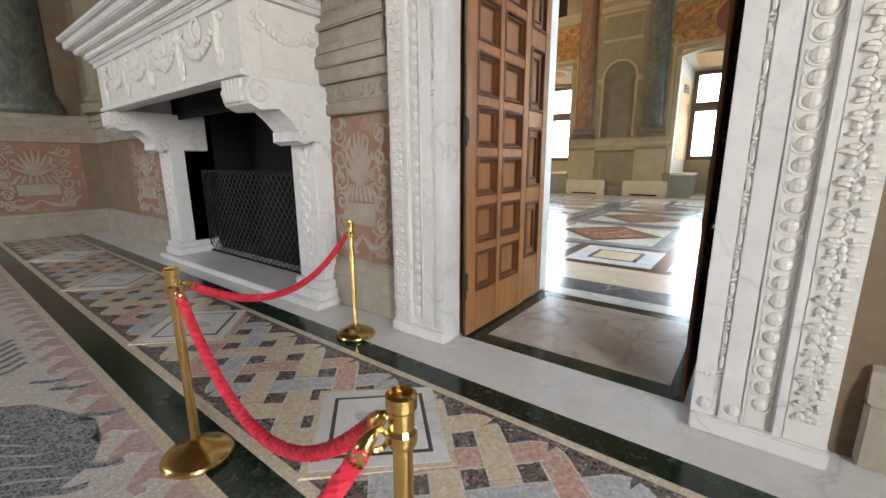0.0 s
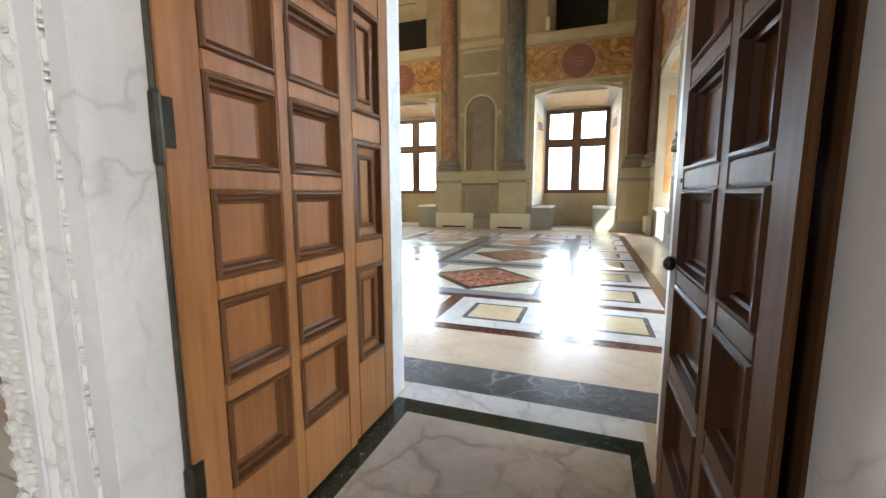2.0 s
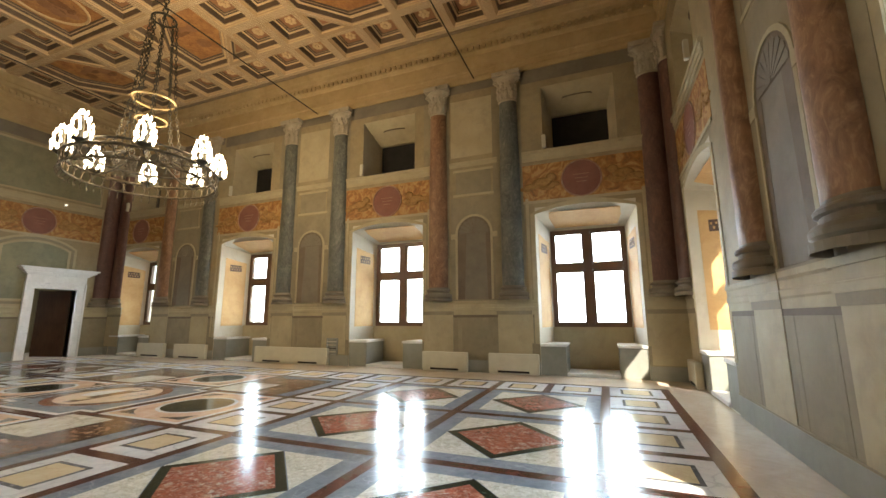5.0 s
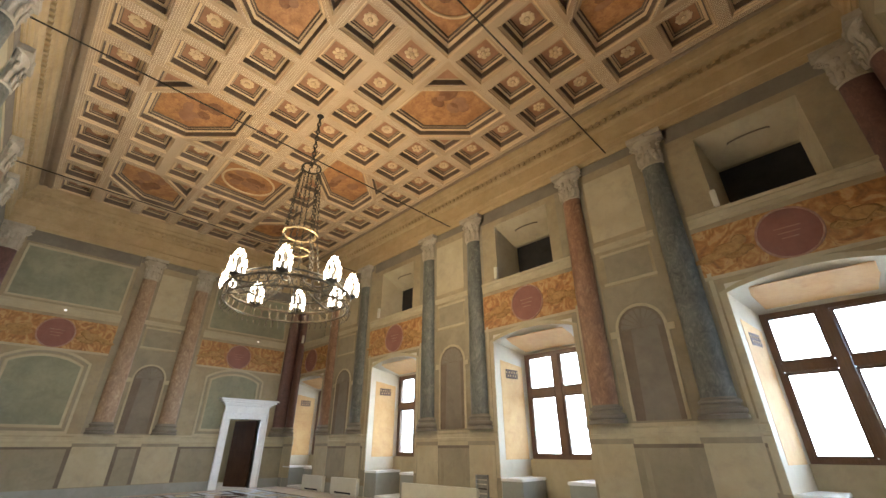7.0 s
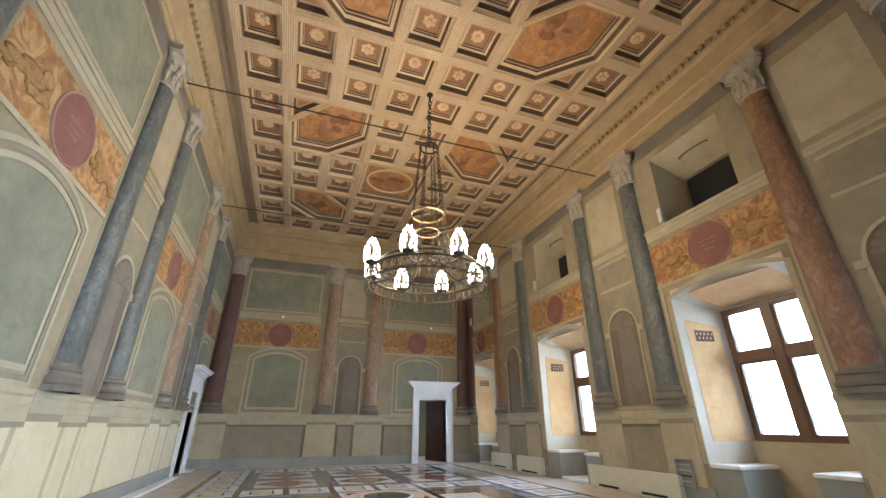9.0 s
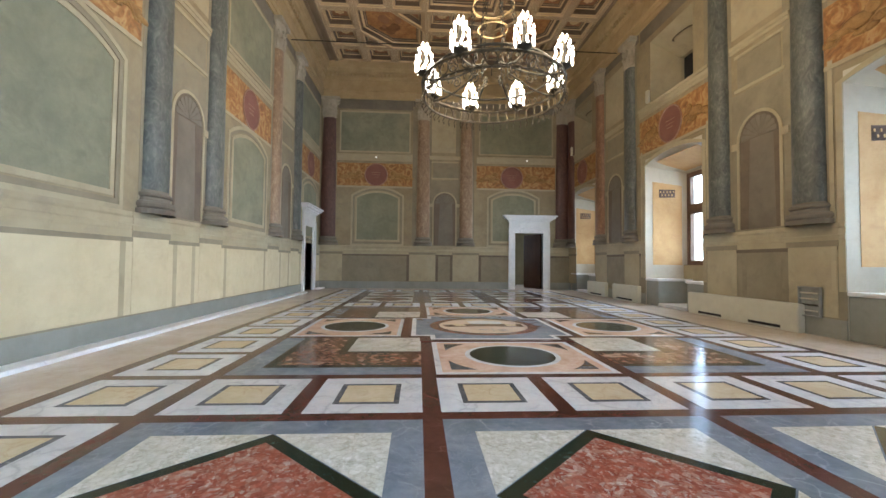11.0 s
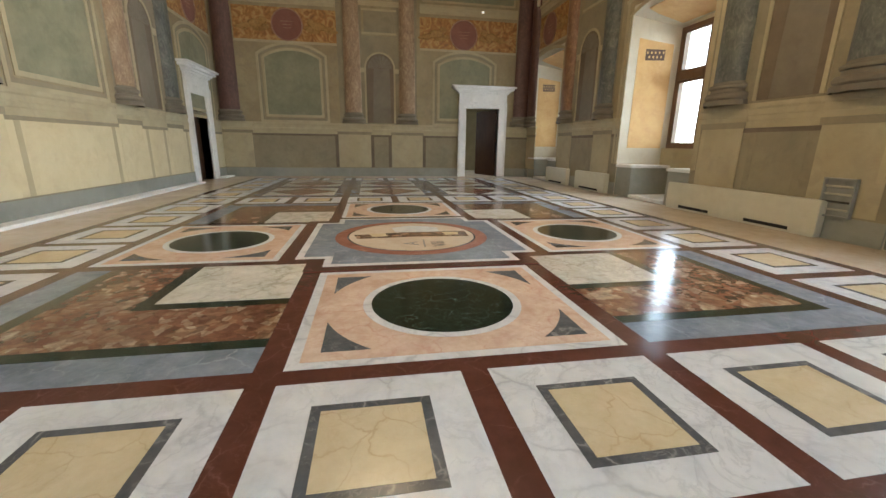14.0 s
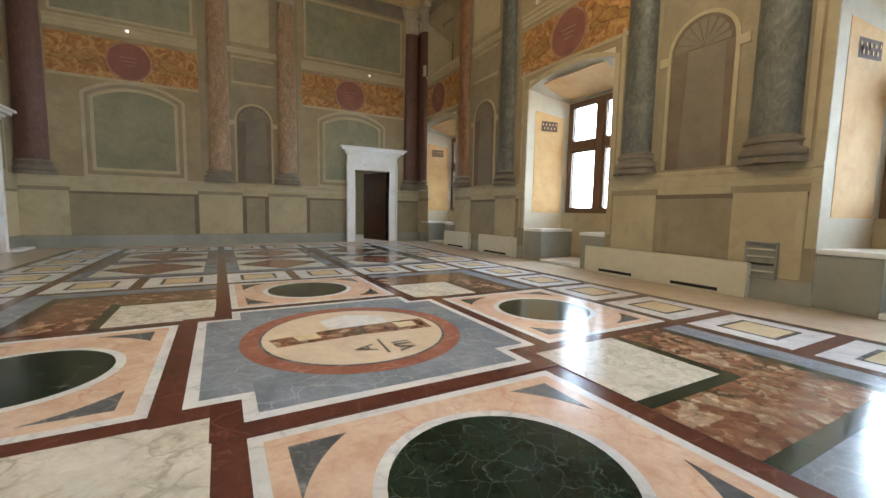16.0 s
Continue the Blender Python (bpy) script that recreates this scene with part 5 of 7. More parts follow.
def leaf(sgn):
    """A folded door leaf against the reveal, two panel columns wide, then one."""
    top = 3.56
    # the right leaf takes the walnut with shade put into its colour
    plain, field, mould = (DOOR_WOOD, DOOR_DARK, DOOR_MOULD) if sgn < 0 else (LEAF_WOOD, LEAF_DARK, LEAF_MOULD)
    face = -1.4 if sgn < 0 else 0.05
    bk = face + sgn * 0.07
    lf = tagged(thing("door_leaf"), "walnut door leaf with square coffered panels" if sgn < 0 else "walnut door leaf with square coffered panels, darkened for shade")
    lf.parent = entrance

    def slab(y0, y1, z0, z1, d0, d1, mat=None, name="rail", label=""):
        a, b = sorted((face - sgn * d0, face - sgn * d1))
        return part(name, bevelled(a, b, y0, y1, z0, z1, min(0.006, abs(d1 - d0) * 0.3)), mat or plain, lf, label)

    a, b = sorted((face + sgn * 0.068, face + sgn * 0.056))
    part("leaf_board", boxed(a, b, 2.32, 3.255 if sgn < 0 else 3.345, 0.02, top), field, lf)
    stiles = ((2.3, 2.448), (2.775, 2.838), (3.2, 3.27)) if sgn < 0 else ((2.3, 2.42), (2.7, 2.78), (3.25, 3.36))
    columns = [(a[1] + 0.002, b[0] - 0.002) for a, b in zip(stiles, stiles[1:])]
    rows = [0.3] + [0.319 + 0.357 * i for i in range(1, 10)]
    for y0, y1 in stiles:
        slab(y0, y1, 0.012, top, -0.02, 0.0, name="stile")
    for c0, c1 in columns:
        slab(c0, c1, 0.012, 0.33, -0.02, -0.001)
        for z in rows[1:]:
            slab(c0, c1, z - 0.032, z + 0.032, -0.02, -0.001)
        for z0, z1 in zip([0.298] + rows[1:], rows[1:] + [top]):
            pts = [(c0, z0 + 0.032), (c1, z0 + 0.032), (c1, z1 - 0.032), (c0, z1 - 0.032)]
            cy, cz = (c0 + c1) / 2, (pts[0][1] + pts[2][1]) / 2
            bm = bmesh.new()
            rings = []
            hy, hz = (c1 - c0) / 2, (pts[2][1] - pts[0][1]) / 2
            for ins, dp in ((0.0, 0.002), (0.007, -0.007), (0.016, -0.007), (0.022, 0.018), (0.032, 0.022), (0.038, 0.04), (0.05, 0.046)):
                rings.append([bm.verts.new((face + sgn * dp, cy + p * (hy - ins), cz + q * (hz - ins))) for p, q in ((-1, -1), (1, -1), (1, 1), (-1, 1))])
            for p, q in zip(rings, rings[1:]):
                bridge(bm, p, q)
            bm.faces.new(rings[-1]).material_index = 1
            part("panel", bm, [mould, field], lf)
    # second fold, a little deeper, with one column of larger panels
    f0, f1, f2, f3, base = (3.277, 3.335, 3.64, 3.755, 0.018) if sgn < 0 else (3.366, 3.43, 3.6, 3.69, 0.05)
    for y0, y1 in ((f0, f1), (f2, f3)):
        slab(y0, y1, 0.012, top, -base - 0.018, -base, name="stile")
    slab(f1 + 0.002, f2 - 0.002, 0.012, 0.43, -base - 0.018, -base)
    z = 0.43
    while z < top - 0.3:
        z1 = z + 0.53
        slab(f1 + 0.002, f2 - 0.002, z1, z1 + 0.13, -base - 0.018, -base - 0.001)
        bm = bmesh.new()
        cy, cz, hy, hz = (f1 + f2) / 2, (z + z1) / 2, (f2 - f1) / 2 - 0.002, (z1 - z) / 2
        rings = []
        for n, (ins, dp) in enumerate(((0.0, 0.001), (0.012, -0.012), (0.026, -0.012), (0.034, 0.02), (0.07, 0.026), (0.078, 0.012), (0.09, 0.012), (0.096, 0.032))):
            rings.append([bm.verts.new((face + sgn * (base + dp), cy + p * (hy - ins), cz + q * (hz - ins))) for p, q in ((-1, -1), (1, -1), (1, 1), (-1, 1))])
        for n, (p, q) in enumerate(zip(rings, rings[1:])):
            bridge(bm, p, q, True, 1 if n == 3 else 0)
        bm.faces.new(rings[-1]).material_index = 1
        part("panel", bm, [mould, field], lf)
        z = z1 + 0.13
    # hinges
    for z in (0.42, 1.52, 2.7) if sgn < 0 else ():
        bm = bmesh.new()
        lathe(bm, [(0.012, -0.1), (0.016, -0.09), (0.016, 0.09), (0.012, 0.1)], 8, (face - sgn * 0.012, 2.28, z))
        a, b = sorted((face - sgn * 0.004, face + sgn * 0.01))
        box(bm, a, b, 2.285, 2.34, z - 0.05, z + 0.09)
        part("hinge", bm, IRON, lf, "dark iron hinge")
    if sgn < 0:
        bm = bmesh.new()
        tube(bm, [(face - sgn * 0.01, 2.28, 0.03), (face - sgn * 0.01, 2.28, 3.5)], 0.009, 6)
        part("rod", bm, IRON, lf)
    if sgn > 0:
        bm = bmesh.new()
        ball(bm, (face - 0.022, 3.265, 1.077), 0.024, 0.024, 0.028, 12, 8)
        tube(bm, [(face - 0.022, 3.265, 1.077), (face + 0.01, 3.265, 1.077)], 0.012, 8)
        part("knob", bm, IRON, lf, "dark round iron knob")
        bm = bmesh.new()
        tube(bm, [(face - 0.004, 3.275, 1.39), (face + 0.004, 3.275, 1.39)], 0.008, 8)
        part("keyhole", bm, BLACK, lf)
    # filling between leaf and wall; black on the right for the shaded gap
    a, b = sorted((bk, face + sgn * 0.047))
    if sgn > 0:
        bk = face + 0.1
    if sgn < 0:
        bk = face - 0.1
    part("lining", boxed(min(bk, bk + sgn * 0.2), max(bk, bk + sgn * 0.2), 2.38, 3.855, 0.0, 3.6), SOOT_SHADE if sgn > 0 else DOOR_DARK, lf)


leaf(-1)
leaf(1)

# walls and shell of the first room
room = thing("wall_first_room", "brown painted walls of the first room", "wall", kind="structure")
bm = bmesh.new()
pierced(bm, -10.5, 6.5, 0, 7.5, [(DOOR_L - 0.2, DOOR_R + 0.2, 0.0, 5.0), (-6.14, -3.24, 0.0, 2.2)], -0.4, 0.0)
part("wall_face", ROOM_N.put(bm), F_BROWNWALL, room)
part("wall_face", boxed(-10.6, -10.2, -9.0, 2.3, 0, 7.5), F_BROWNWALL, room)
bm = bmesh.new()
pierced(bm, -9.0, 2.3, 0, 7.5, [(-4.8, -2.4, 1.3, 4.9)], 0, 0.4)
part("wall_face", side((6.2, 0, 0), (0, 1, 0), (1, 0, 0)).put(bm), F_BROWNWALL, room)
# south wall, pierced for the assumed window that lets its lamp in
bm = bmesh.new()
pierced(bm, -10.6, 6.6, 0, 7.5, [(-9.2, -6.6, 1.3, 4.9)], 0, 0.4)
part("wall_face", side((0, -9.0, 0), (1, 0, 0), (0, -1, 0)).put(bm), F_BROWNWALL, room)
# unseen ceiling, coloured dark to cut light bouncing round the room
part("ceiling_first_room", boxed(-10.6, 6.6, -9.4, 2.7, 7.5, 7.7), DARK_SHELL, room)

# dado and pilasters of the first room
for s, a, b in ((ROOM_N, -2.95, -2.06), (ROOM_N, 0.74, 3.2), (ROOM_N, -10.2, -6.9), (ROOM_W, -4.0, 2.3)):
    part("plinth", s.put(bevelled(a, b, 0.0, 0.3, 0, 0.07, 0.01)), F_RELIEF, room)
    part("plinth_moulding", s.run([(0, 0.3), (0.06, 0.3), (0.05, 0.36), (0.03, 0.4), (0.03, 0.44), (0, 0.46)], a, b), F_RELIEF, room)
    for v0, v1, d1 in ((1.72, 1.82, 0.05), (1.82, 1.98, 0.03), (1.98, 2.1, 0.08), (2.1, 2.2, 0.12)):
        part("dado_moulding", s.put(bevelled(a, b, v0, v1, 0, d1, 0.01)), F_RELIEF, room)


def grotesque(s, u0, u1, name="painted_grotesque"):
    """Terracotta field with pale scrolls, a vase and drapery, in low relief."""
    g = thing(name)
    g.parent = room
    c = (u0 + u1) / 2
    hw = (u1 - u0) / 2
    part("field", s.box(u0, u1, 0.47, 1.7, 0, 0.01), F_TERRA, g)
    bm = bmesh.new()
    rnd = random.Random(int(abs(u0) * 50))
    for sgn in (-1, 1):
        for k in range(6):
            v = 0.6 + 0.19 * k
            r0, ph = rnd.uniform(0.07, 0.12), rnd.uniform(0, 3)
            tube(bm, [(c + sgn * hw * 0.62 + sgn * r0 * (1 - i / 18) * math.cos(i * 0.6 + ph), v + r0 * (1 - i / 18) * math.sin(i * 0.6 + ph), 0.0) for i in range(15)], [0.005 + 0.014 * math.sin(math.pi * i / 14) for i in range(15)], 5)
            for q in range(6):
                a = rnd.uniform(0, 6.28)
                x0, y0 = c + sgn * hw * rnd.uniform(0.3, 0.85), v + rnd.uniform(-0.08, 0.08)
                tube(bm, [(x0 + d * math.cos(a + d * 6), y0 + d * math.sin(a + d * 6), 0.0) for d in (0.0, 0.03, 0.06, 0.09)], [0.006, 0.02, 0.016, 0.003], 5)
    for k in range(9):
        a = math.pi * (0.12 + 0.76 * k / 8)
        tube(bm, [(c + hw * 0.5 * d * math.cos(a), 1.12 + 0.46 * d * math.sin(a), 0.0) for d in (0.05, 0.35, 0.7, 1.0)], [0.012, 0.03, 0.026, 0.006], 5)
    for k in range(7):
        t = k / 6
        tube(bm, [(c - hw * 0.45 + hw * 0.9 * t, 0.99, 0.0), (c - hw * 0.4 + hw * 0.8 * t, 1.06, 0.0), (c - hw * 0.3 + hw * 0.6 * t, 1.13, 0.0)], [0.02, 0.024, 0.012], 5)
    box(bm, c - hw * 0.42, c + hw * 0.42, 0.78, 0.97, -0.02, 0.02)
    for sgn in (-1, 1):
        tube(bm, [(c + sgn * hw * 0.85 * (1 - t), 0.74 - 0.16 * math.sin(math.pi * t * 0.9), 0.0) for t in [q / 8 for q in range(9)]], [0.012 + 0.03 * math.sin(math.pi * q / 8) for q in range(9)], 5)
    bmesh.ops.scale(bm, vec=(1, 1, 0.55), verts=bm.verts)
    bmesh.ops.translate(bm, vec=(0, 0, 0.012), verts=bm.verts)
    part("relief", s.put(bm), F_RELIEF, g)
    bm = bmesh.new()
    n = max(3, int((u1 - u0) / 0.13))
    for i in range(n):
        u = u0 + (i + 0.5) * (u1 - u0) / n
        tube(bm, [(u + 0.045 * math.cos(t * 0.9), 1.9 + 0.045 * math.sin(t * 0.9), 0.034) for t in range(7)], 0.01, 4)
    part("scroll_band", s.put(bm), F_RELIEF, g)
    return g


grotesque(ROOM_N, -2.92, -2.08)
grotesque(ROOM_N, -8.4, -7.0)
for k in range(4):
    grotesque(ROOM_W, 2.1 - 1.5 * (k + 1), 2.1 - 1.5 * k - 0.1)
for v0, v1, d1, e in ((2.2, 2.28, 0.1, 0.02), (2.28, 2.4, 0.06, 0.0), (2.4, 2.46, 0.09, 0.02)):
    part("pilaster_base", ROOM_N.put(bevelled(-2.92 - e, -2.1 + e, v0, v1, 0, d1, 0.012)), F_RELIEF, room)
part("pilaster", ROOM_N.put(bevelled(-2.88, -2.14, 2.46, 6.8, 0, 0.05, 0.01)), F_RELIEF, room)
for k in range(6):
    part("flute", ROOM_N.put(bevelled(-2.84 + 0.118 * k, -2.76 + 0.118 * k, 2.52, 6.7, 0.05, 0.075, 0.012)), F_RELIEF, room)
for u, hw in ((-9.3, 0.5),):
    bm = bmesh.new()
    lathe(bm, [(hw * 1.2, 2.2), (hw * 1.25, 2.26), (hw * 1.25, 2.34), (hw * 1.1, 2.4), (hw * 1.12, 2.46), (hw, 2.5), (hw, 6.8), (hw * 1.1, 6.9)], 40, (u, Y_ROOM + hw * 0.55, 0))
    part("column", bm, F_GREY, room, smooth=False)
for v in (1.38, -1.2):
    bm = bmesh.new()
    lathe(bm, [(0.5, 2.2), (0.52, 2.28), (0.5, 2.36), (0.44, 2.42), (0.46, 2.48), (0.4, 2.55), (0.4, 6.8), (0.5, 7.0)], 40, (-10.22, v, 0))
    part("column", bm, F_GREEN_COL, room, smooth=True)

bm = bmesh.new()
lathe(bm, [(0.15, 2.2), (0.16, 2.27), (0.13, 2.36), (0.14, 2.42), (0.11, 2.48), (0.11, 6.8), (0.15, 7.0)], 24, (-10.2, 2.26, 0))
part("corner_column", bm, F_GREY, room)

# ---- fireplace ----
FX0, FX1 = -6.5, -2.88
fire = thing("fireplace", "large carved white marble fireplace with a projecting hood", "fireplace", at=(0, 0, 0))
for sgn, x0 in ((-1, FX0), (1, FX1 - 0.36)):
    x1 = x0 + 0.36
    pier = part("pier", bevelled(x0, x1, 2.1, 2.62, 0.24, 1.5, 0.012), WHITE_M, fire)
    part("pier_base", bevelled(x0 - 0.05, x1 + 0.05, 2.03, 2.64, 0.0, 0.16, 0.012), WHITE_M, pier)
    part("pier_moulding", bevelled(x0 - 0.03, x1 + 0.03, 2.06, 2.63, 0.16, 0.24, 0.012), WHITE_M, pier)
    bm = bmesh.new()
    for k in range(9):
        z = 0.42 + 0.12 * k
        for t in (-1, 1):
            ball(bm, ((x0 + x1) / 2 + t * 0.05, 2.098, z + 0.02 * t), 0.035, 0.014, 0.05, 6, 4)
        ball(bm, ((x0 + x1) / 2, 2.096, z + 0.06), 0.03, 0.02, 0.03, 6, 4)
    tagged(part("pier_ornament", bm, CARVED, pier), kind="stuff")
    # scrolled console
    prof = [(2.62, 1.5), (2.08, 1.5), (2.0, 1.47), (1.93, 1.5), (1.95, 1.58), (1.88, 1.66), (1.78, 1.74), (1.62, 1.72), (1.53, 1.76), (1.5, 1.86), (1.56, 1.96), (2.62, 1.96)]
    bm = bmesh.new()
    a, b = [bm.verts.new((x0 - 0.01, y, z)) for y, z in prof], [bm.verts.new((x1 + 0.01, y, z)) for y, z in prof]
    bridge(bm, a, b), bm.faces.new(a), bm.faces.new(b[::-1])
    cons = part("console", bm, WHITE_M, fire)
    for xs in (x0 - 0.012, x1 + 0.012):
        bm = bmesh.new()
        tube(bm, [(xs, 1.62 + 0.1 * (1 - i / 18) * math.cos(i * 0.7), 1.85 + 0.1 * (1 - i / 18) * math.sin(i * 0.7)) for i in range(17)], 0.018, 5)
        part("console_scroll", bm, CARVED, cons)
        bm = bmesh.new()
        tube(bm, [(xs, 1.98 + 0.05 * (1 - i / 14) * math.cos(i * 0.7), 1.55 + 0.05 * (1 - i / 14) * math.sin(i * 0.7)) for i in range(12)], 0.012, 5)
        part("console_scroll", bm, CARVED, cons)
        for i in range(5):
            bm = bmesh.new()
            ball(bm, (xs, 1.78 + 0.07 * i, 1.83 - 0.02 * i), 0.015, 0.05, 0.06, 6, 4)
            part("console_leaf", bm, CARVED, cons)
    for i in range(5):
        part("console_flute", boxed(x0 + 0.04 + 0.06 * i, x0 + 0.07 + 0.06 * i, 1.49, 1.52, 1.78, 1.94), CARVED, cons)
hood = part("hood", bevelled(FX0 + 0.02, FX1 - 0.02, 1.53, 1.68, 1.962, 2.52, 0.01), CARVED, fire)
for x0, x1 in ((FX0 + 0.02, FX0 + 0.2), (FX1 - 0.2, FX1 - 0.02)):
    part("hood_side", bevelled(x0, x1, 1.682, 2.31, 1.962, 2.52, 0.01), CARVED, hood)
part("smoke_lining", boxed(FX0 + 0.21, FX1 - 0.21, 2.27, 2.295, 1.9, 2.5), SOOT_SHADE, hood)
part("smoke_lining", boxed(FX0 + 0.21, FX1 - 0.21, 1.69, 2.26, 2.44, 2.5), SOOT_SHADE, hood)
bm = bmesh.new()
for x0, x1, y0, y1, z0, z1 in ((FX0 + 0.02, FX1 - 0.02, 1.5, 1.53, 1.962, 2.0), (FX0 + 0.02, FX1 - 0.02, 1.5, 1.53, 2.47, 2.52)):
    box(bm, x0, x1, y0, y1, z0, z1)
part("hood_edge", bm, WHITE_M, hood)
rnd = random.Random(9)
bm = bmesh.new()
n = 5
for i in range(n):
    c = FX0 + 0.35 + (FX1 - FX0 - 0.7) * i / (n - 1)
    tube(bm, [(c + 0.02 * math.sin(t), 1.515, 2.44 - 0.045 * t) for t in range(10)], [0.03, 0.034, 0.026, 0.03, 0.03, 0.026, 0.03, 0.024, 0.026, 0.015], 6)
    for t in (-1, 1):
        ball(bm, (c + 0.07 * t, 1.515, 2.41), 0.045, 0.025, 0.035, 6, 4)
        ball(bm, (c + 0.05 * t, 1.515, 2.13), 0.03, 0.02, 0.06, 6, 4)
    if i < n - 1:
        c2 = FX0 + 0.35 + (FX1 - FX0 - 0.7) * (i + 1) / (n - 1)
        for t in range(1, 16):
            k = t / 16
            ball(bm, (c + (c2 - c) * k, 1.51, 2.42 - 0.85 * k * (1 - k) + rnd.uniform(-0.008, 0.008)), 0.034, 0.03, 0.034 + 0.02 * math.sin(math.pi * k), 6, 4)
        m = (c + c2) / 2
        tube(bm, [(m + 0.07 * math.cos(a), 1.515, 2.38 + 0.09 * math.sin(a)) for a in [math.tau * q / 14 for q in range(14)]], 0.018, 5, True)
        ball(bm, (m, 1.52, 2.38), 0.05, 0.02, 0.065, 8, 4)
tagged(part("garland", bm, CARVED, hood), "carved fruit garlands and ribbons", kind="stuff")
bm = bmesh.new()
for t in range(13):
    k = t / 12
    ball(bm, (FX1 - 0.015, 1.68 + 0.5 * k, 2.38 - 0.5 * k * (1 - k)), 0.025, 0.03, 0.032, 6, 4)
for t in range(6):
    ball(bm, (FX1 - 0.015, 1.66 + 0.04 * math.cos(t), 2.36 + 0.05 * math.sin(t)), 0.022, 0.03, 0.024, 6, 4)
    ball(bm, (FX1 - 0.015, 2.15 + 0.04 * math.cos(t), 2.33 + 0.05 * math.sin(t)), 0.022, 0.03, 0.024, 6, 4)
tagged(part("side_garland", bm, CARVED, hood), kind="stuff")
for k, (z0, z1, o) in enumerate(((2.522, 2.56, 0.03), (2.56, 2.62, 0.06), (2.62, 2.68, 0.14), (2.68, 2.76, 0.22), (2.76, 2.82, 0.26))):
    part("hood_cornice", bevelled(FX0 - o, FX1 + o, 1.5 - o, 2.31, z0, z1, 0.012), WHITE_M, hood)
bm = bmesh.new()
for i in range(70):
    x = FX0 + 0.02 + i * (FX1 - FX0) / 70
    ball(bm, (x + 0.02, 1.44, 2.595), 0.018, 0.02, 0.024, 6, 4)
part("egg_row", bm, CARVED, hood)
bm = bmesh.new()
for i in range(17):
    ball(bm, (FX1 + 0.06, 1.5 + 0.047 * i, 2.595), 0.02, 0.018, 0.024, 6, 4)
part("egg_row", bm, CARVED, hood)
part("overmantel", bevelled(FX0 + 0.15, FX1 - 0.15, 1.85, 2.31, 2.822, 6.5, 0.02), F_RELIEF, fire)
part("hearth", bevelled(FX0 - 0.08, FX1 + 0.08, 1.95, 2.72, 0.0, 0.07, 0.012), WHITE_M, fire)
for b6 in ((FX0 + 0.36, FX1 - 0.36, 3.3, 3.36, 0, 2.4), (FX0 + 0.3, FX0 + 0.36, 2.6, 3.36, 0, 2.4), (FX1 - 0.36, FX1 - 0.3, 2.6, 3.36, 0, 2.4), (FX0 + 0.3, FX1 - 0.3, 2.3, 3.36, 2.2, 2.3), (FX0 + 0.36, FX1 - 0.36, 2.7, 3.3, 0.0, 0.06)):
    part("firebox_slab", boxed(*b6), SOOT_SHADE, fire, "soot-black firebox lining")
screen = thing("fire_screen", "black iron lattice fire screen in the hearth", "fire screen")
bm = bmesh.new()
sx0, sx1, sy, sz = FX0 + 0.38, FX1 - 0.38, 2.5, 1.22
for p, q in (((sx0, sy, 0.08), (sx1, sy, 0.08)), ((sx0, sy, sz), (sx1, sy, sz)), ((sx0, sy, 0.08), (sx0, sy, sz)), ((sx1, sy, 0.08), (sx1, sy, sz))):
    tube(bm, [p, q], 0.016, 6)
part("screen_frame", bm, SOOT_SHADE, screen)
bm = bmesh.new()
n = 26
dx = (sx1 - sx0) / n
for i in range(-9, n):
    a, b = sx0 + i * dx, sx0 + (i + 9) * dx
    for flip in (0, 1):
        z0, z1 = 0.09, sz - 0.01
        p, q = (a, z0), (b, z1)
        if p[0] < sx0:
            p = (sx0, z0 + (z1 - z0) * (sx0 - a) / (b - a))
        if q[0] > sx1:
            q = (sx1, z0 + (z1 - z0) * (sx1 - a) / (b - a))
        if flip:
            p, q = (p[0], z0 + z1 - p[1]), (q[0], z0 + z1 - q[1])
        tube(bm, [(p[0], sy + 0.006 * flip, p[1]), (q[0], sy + 0.006 * flip, q[1])], 0.005, 4)
part("lattice", bm, GRATE, screen)

# ---- rope barrier ----


def stanchion(x, y, hooks):
    p = thing("stanchion", "polished brass barrier post with a round foot", "stanchion", "rope barrier", at=(x, y, 0))
    bm = bmesh.new()
    lathe(bm, [(0.15, 0.0), (0.155, 0.012), (0.14, 0.03), (0.09, 0.055), (0.04, 0.075), (0.028, 0.09)], 48)
    part("foot", bm, BRASS, p, smooth=True)
    bm = bmesh.new()
    lathe(bm, [(0.02, 0.085), (0.02, 0.8)], 16)
    part("pole", bm, BRASS, p)
    bm = bmesh.new()
    lathe(bm, [(0.026, 0.78), (0.03, 0.79), (0.03, 0.81), (0.025, 0.82), (0.025, 0.855), (0.031, 0.862), (0.031, 0.888), (0.024, 0.893), (0.022, 0.88)], 16)
    part("head", bm, BRASS, p)
    for a in hooks:
        bm = bmesh.new()
        tube(bm, [(math.cos(a) * (0.05 + 0.022 * math.cos(t)), math.sin(a) * (0.05 + 0.022 * math.cos(t)), 0.8 + 0.022 * math.sin(t)) for t in [math.tau * i / 12 for i in range(12)]], 0.006, 5, True)
        part("ring", bm, BRASS, p)
    return p


POSTS = [(-1.66, 0.43), (-2.13, 1.83), (-0.24, 0.32)]
ways = lambda a, b: math.atan2(b[1] - a[1], b[0] - a[0])
stanchion(*POSTS[0], [ways(POSTS[0], POSTS[1]), ways(POSTS[0], POSTS[2])])
stanchion(*POSTS[1], [ways(POSTS[1], POSTS[0])])
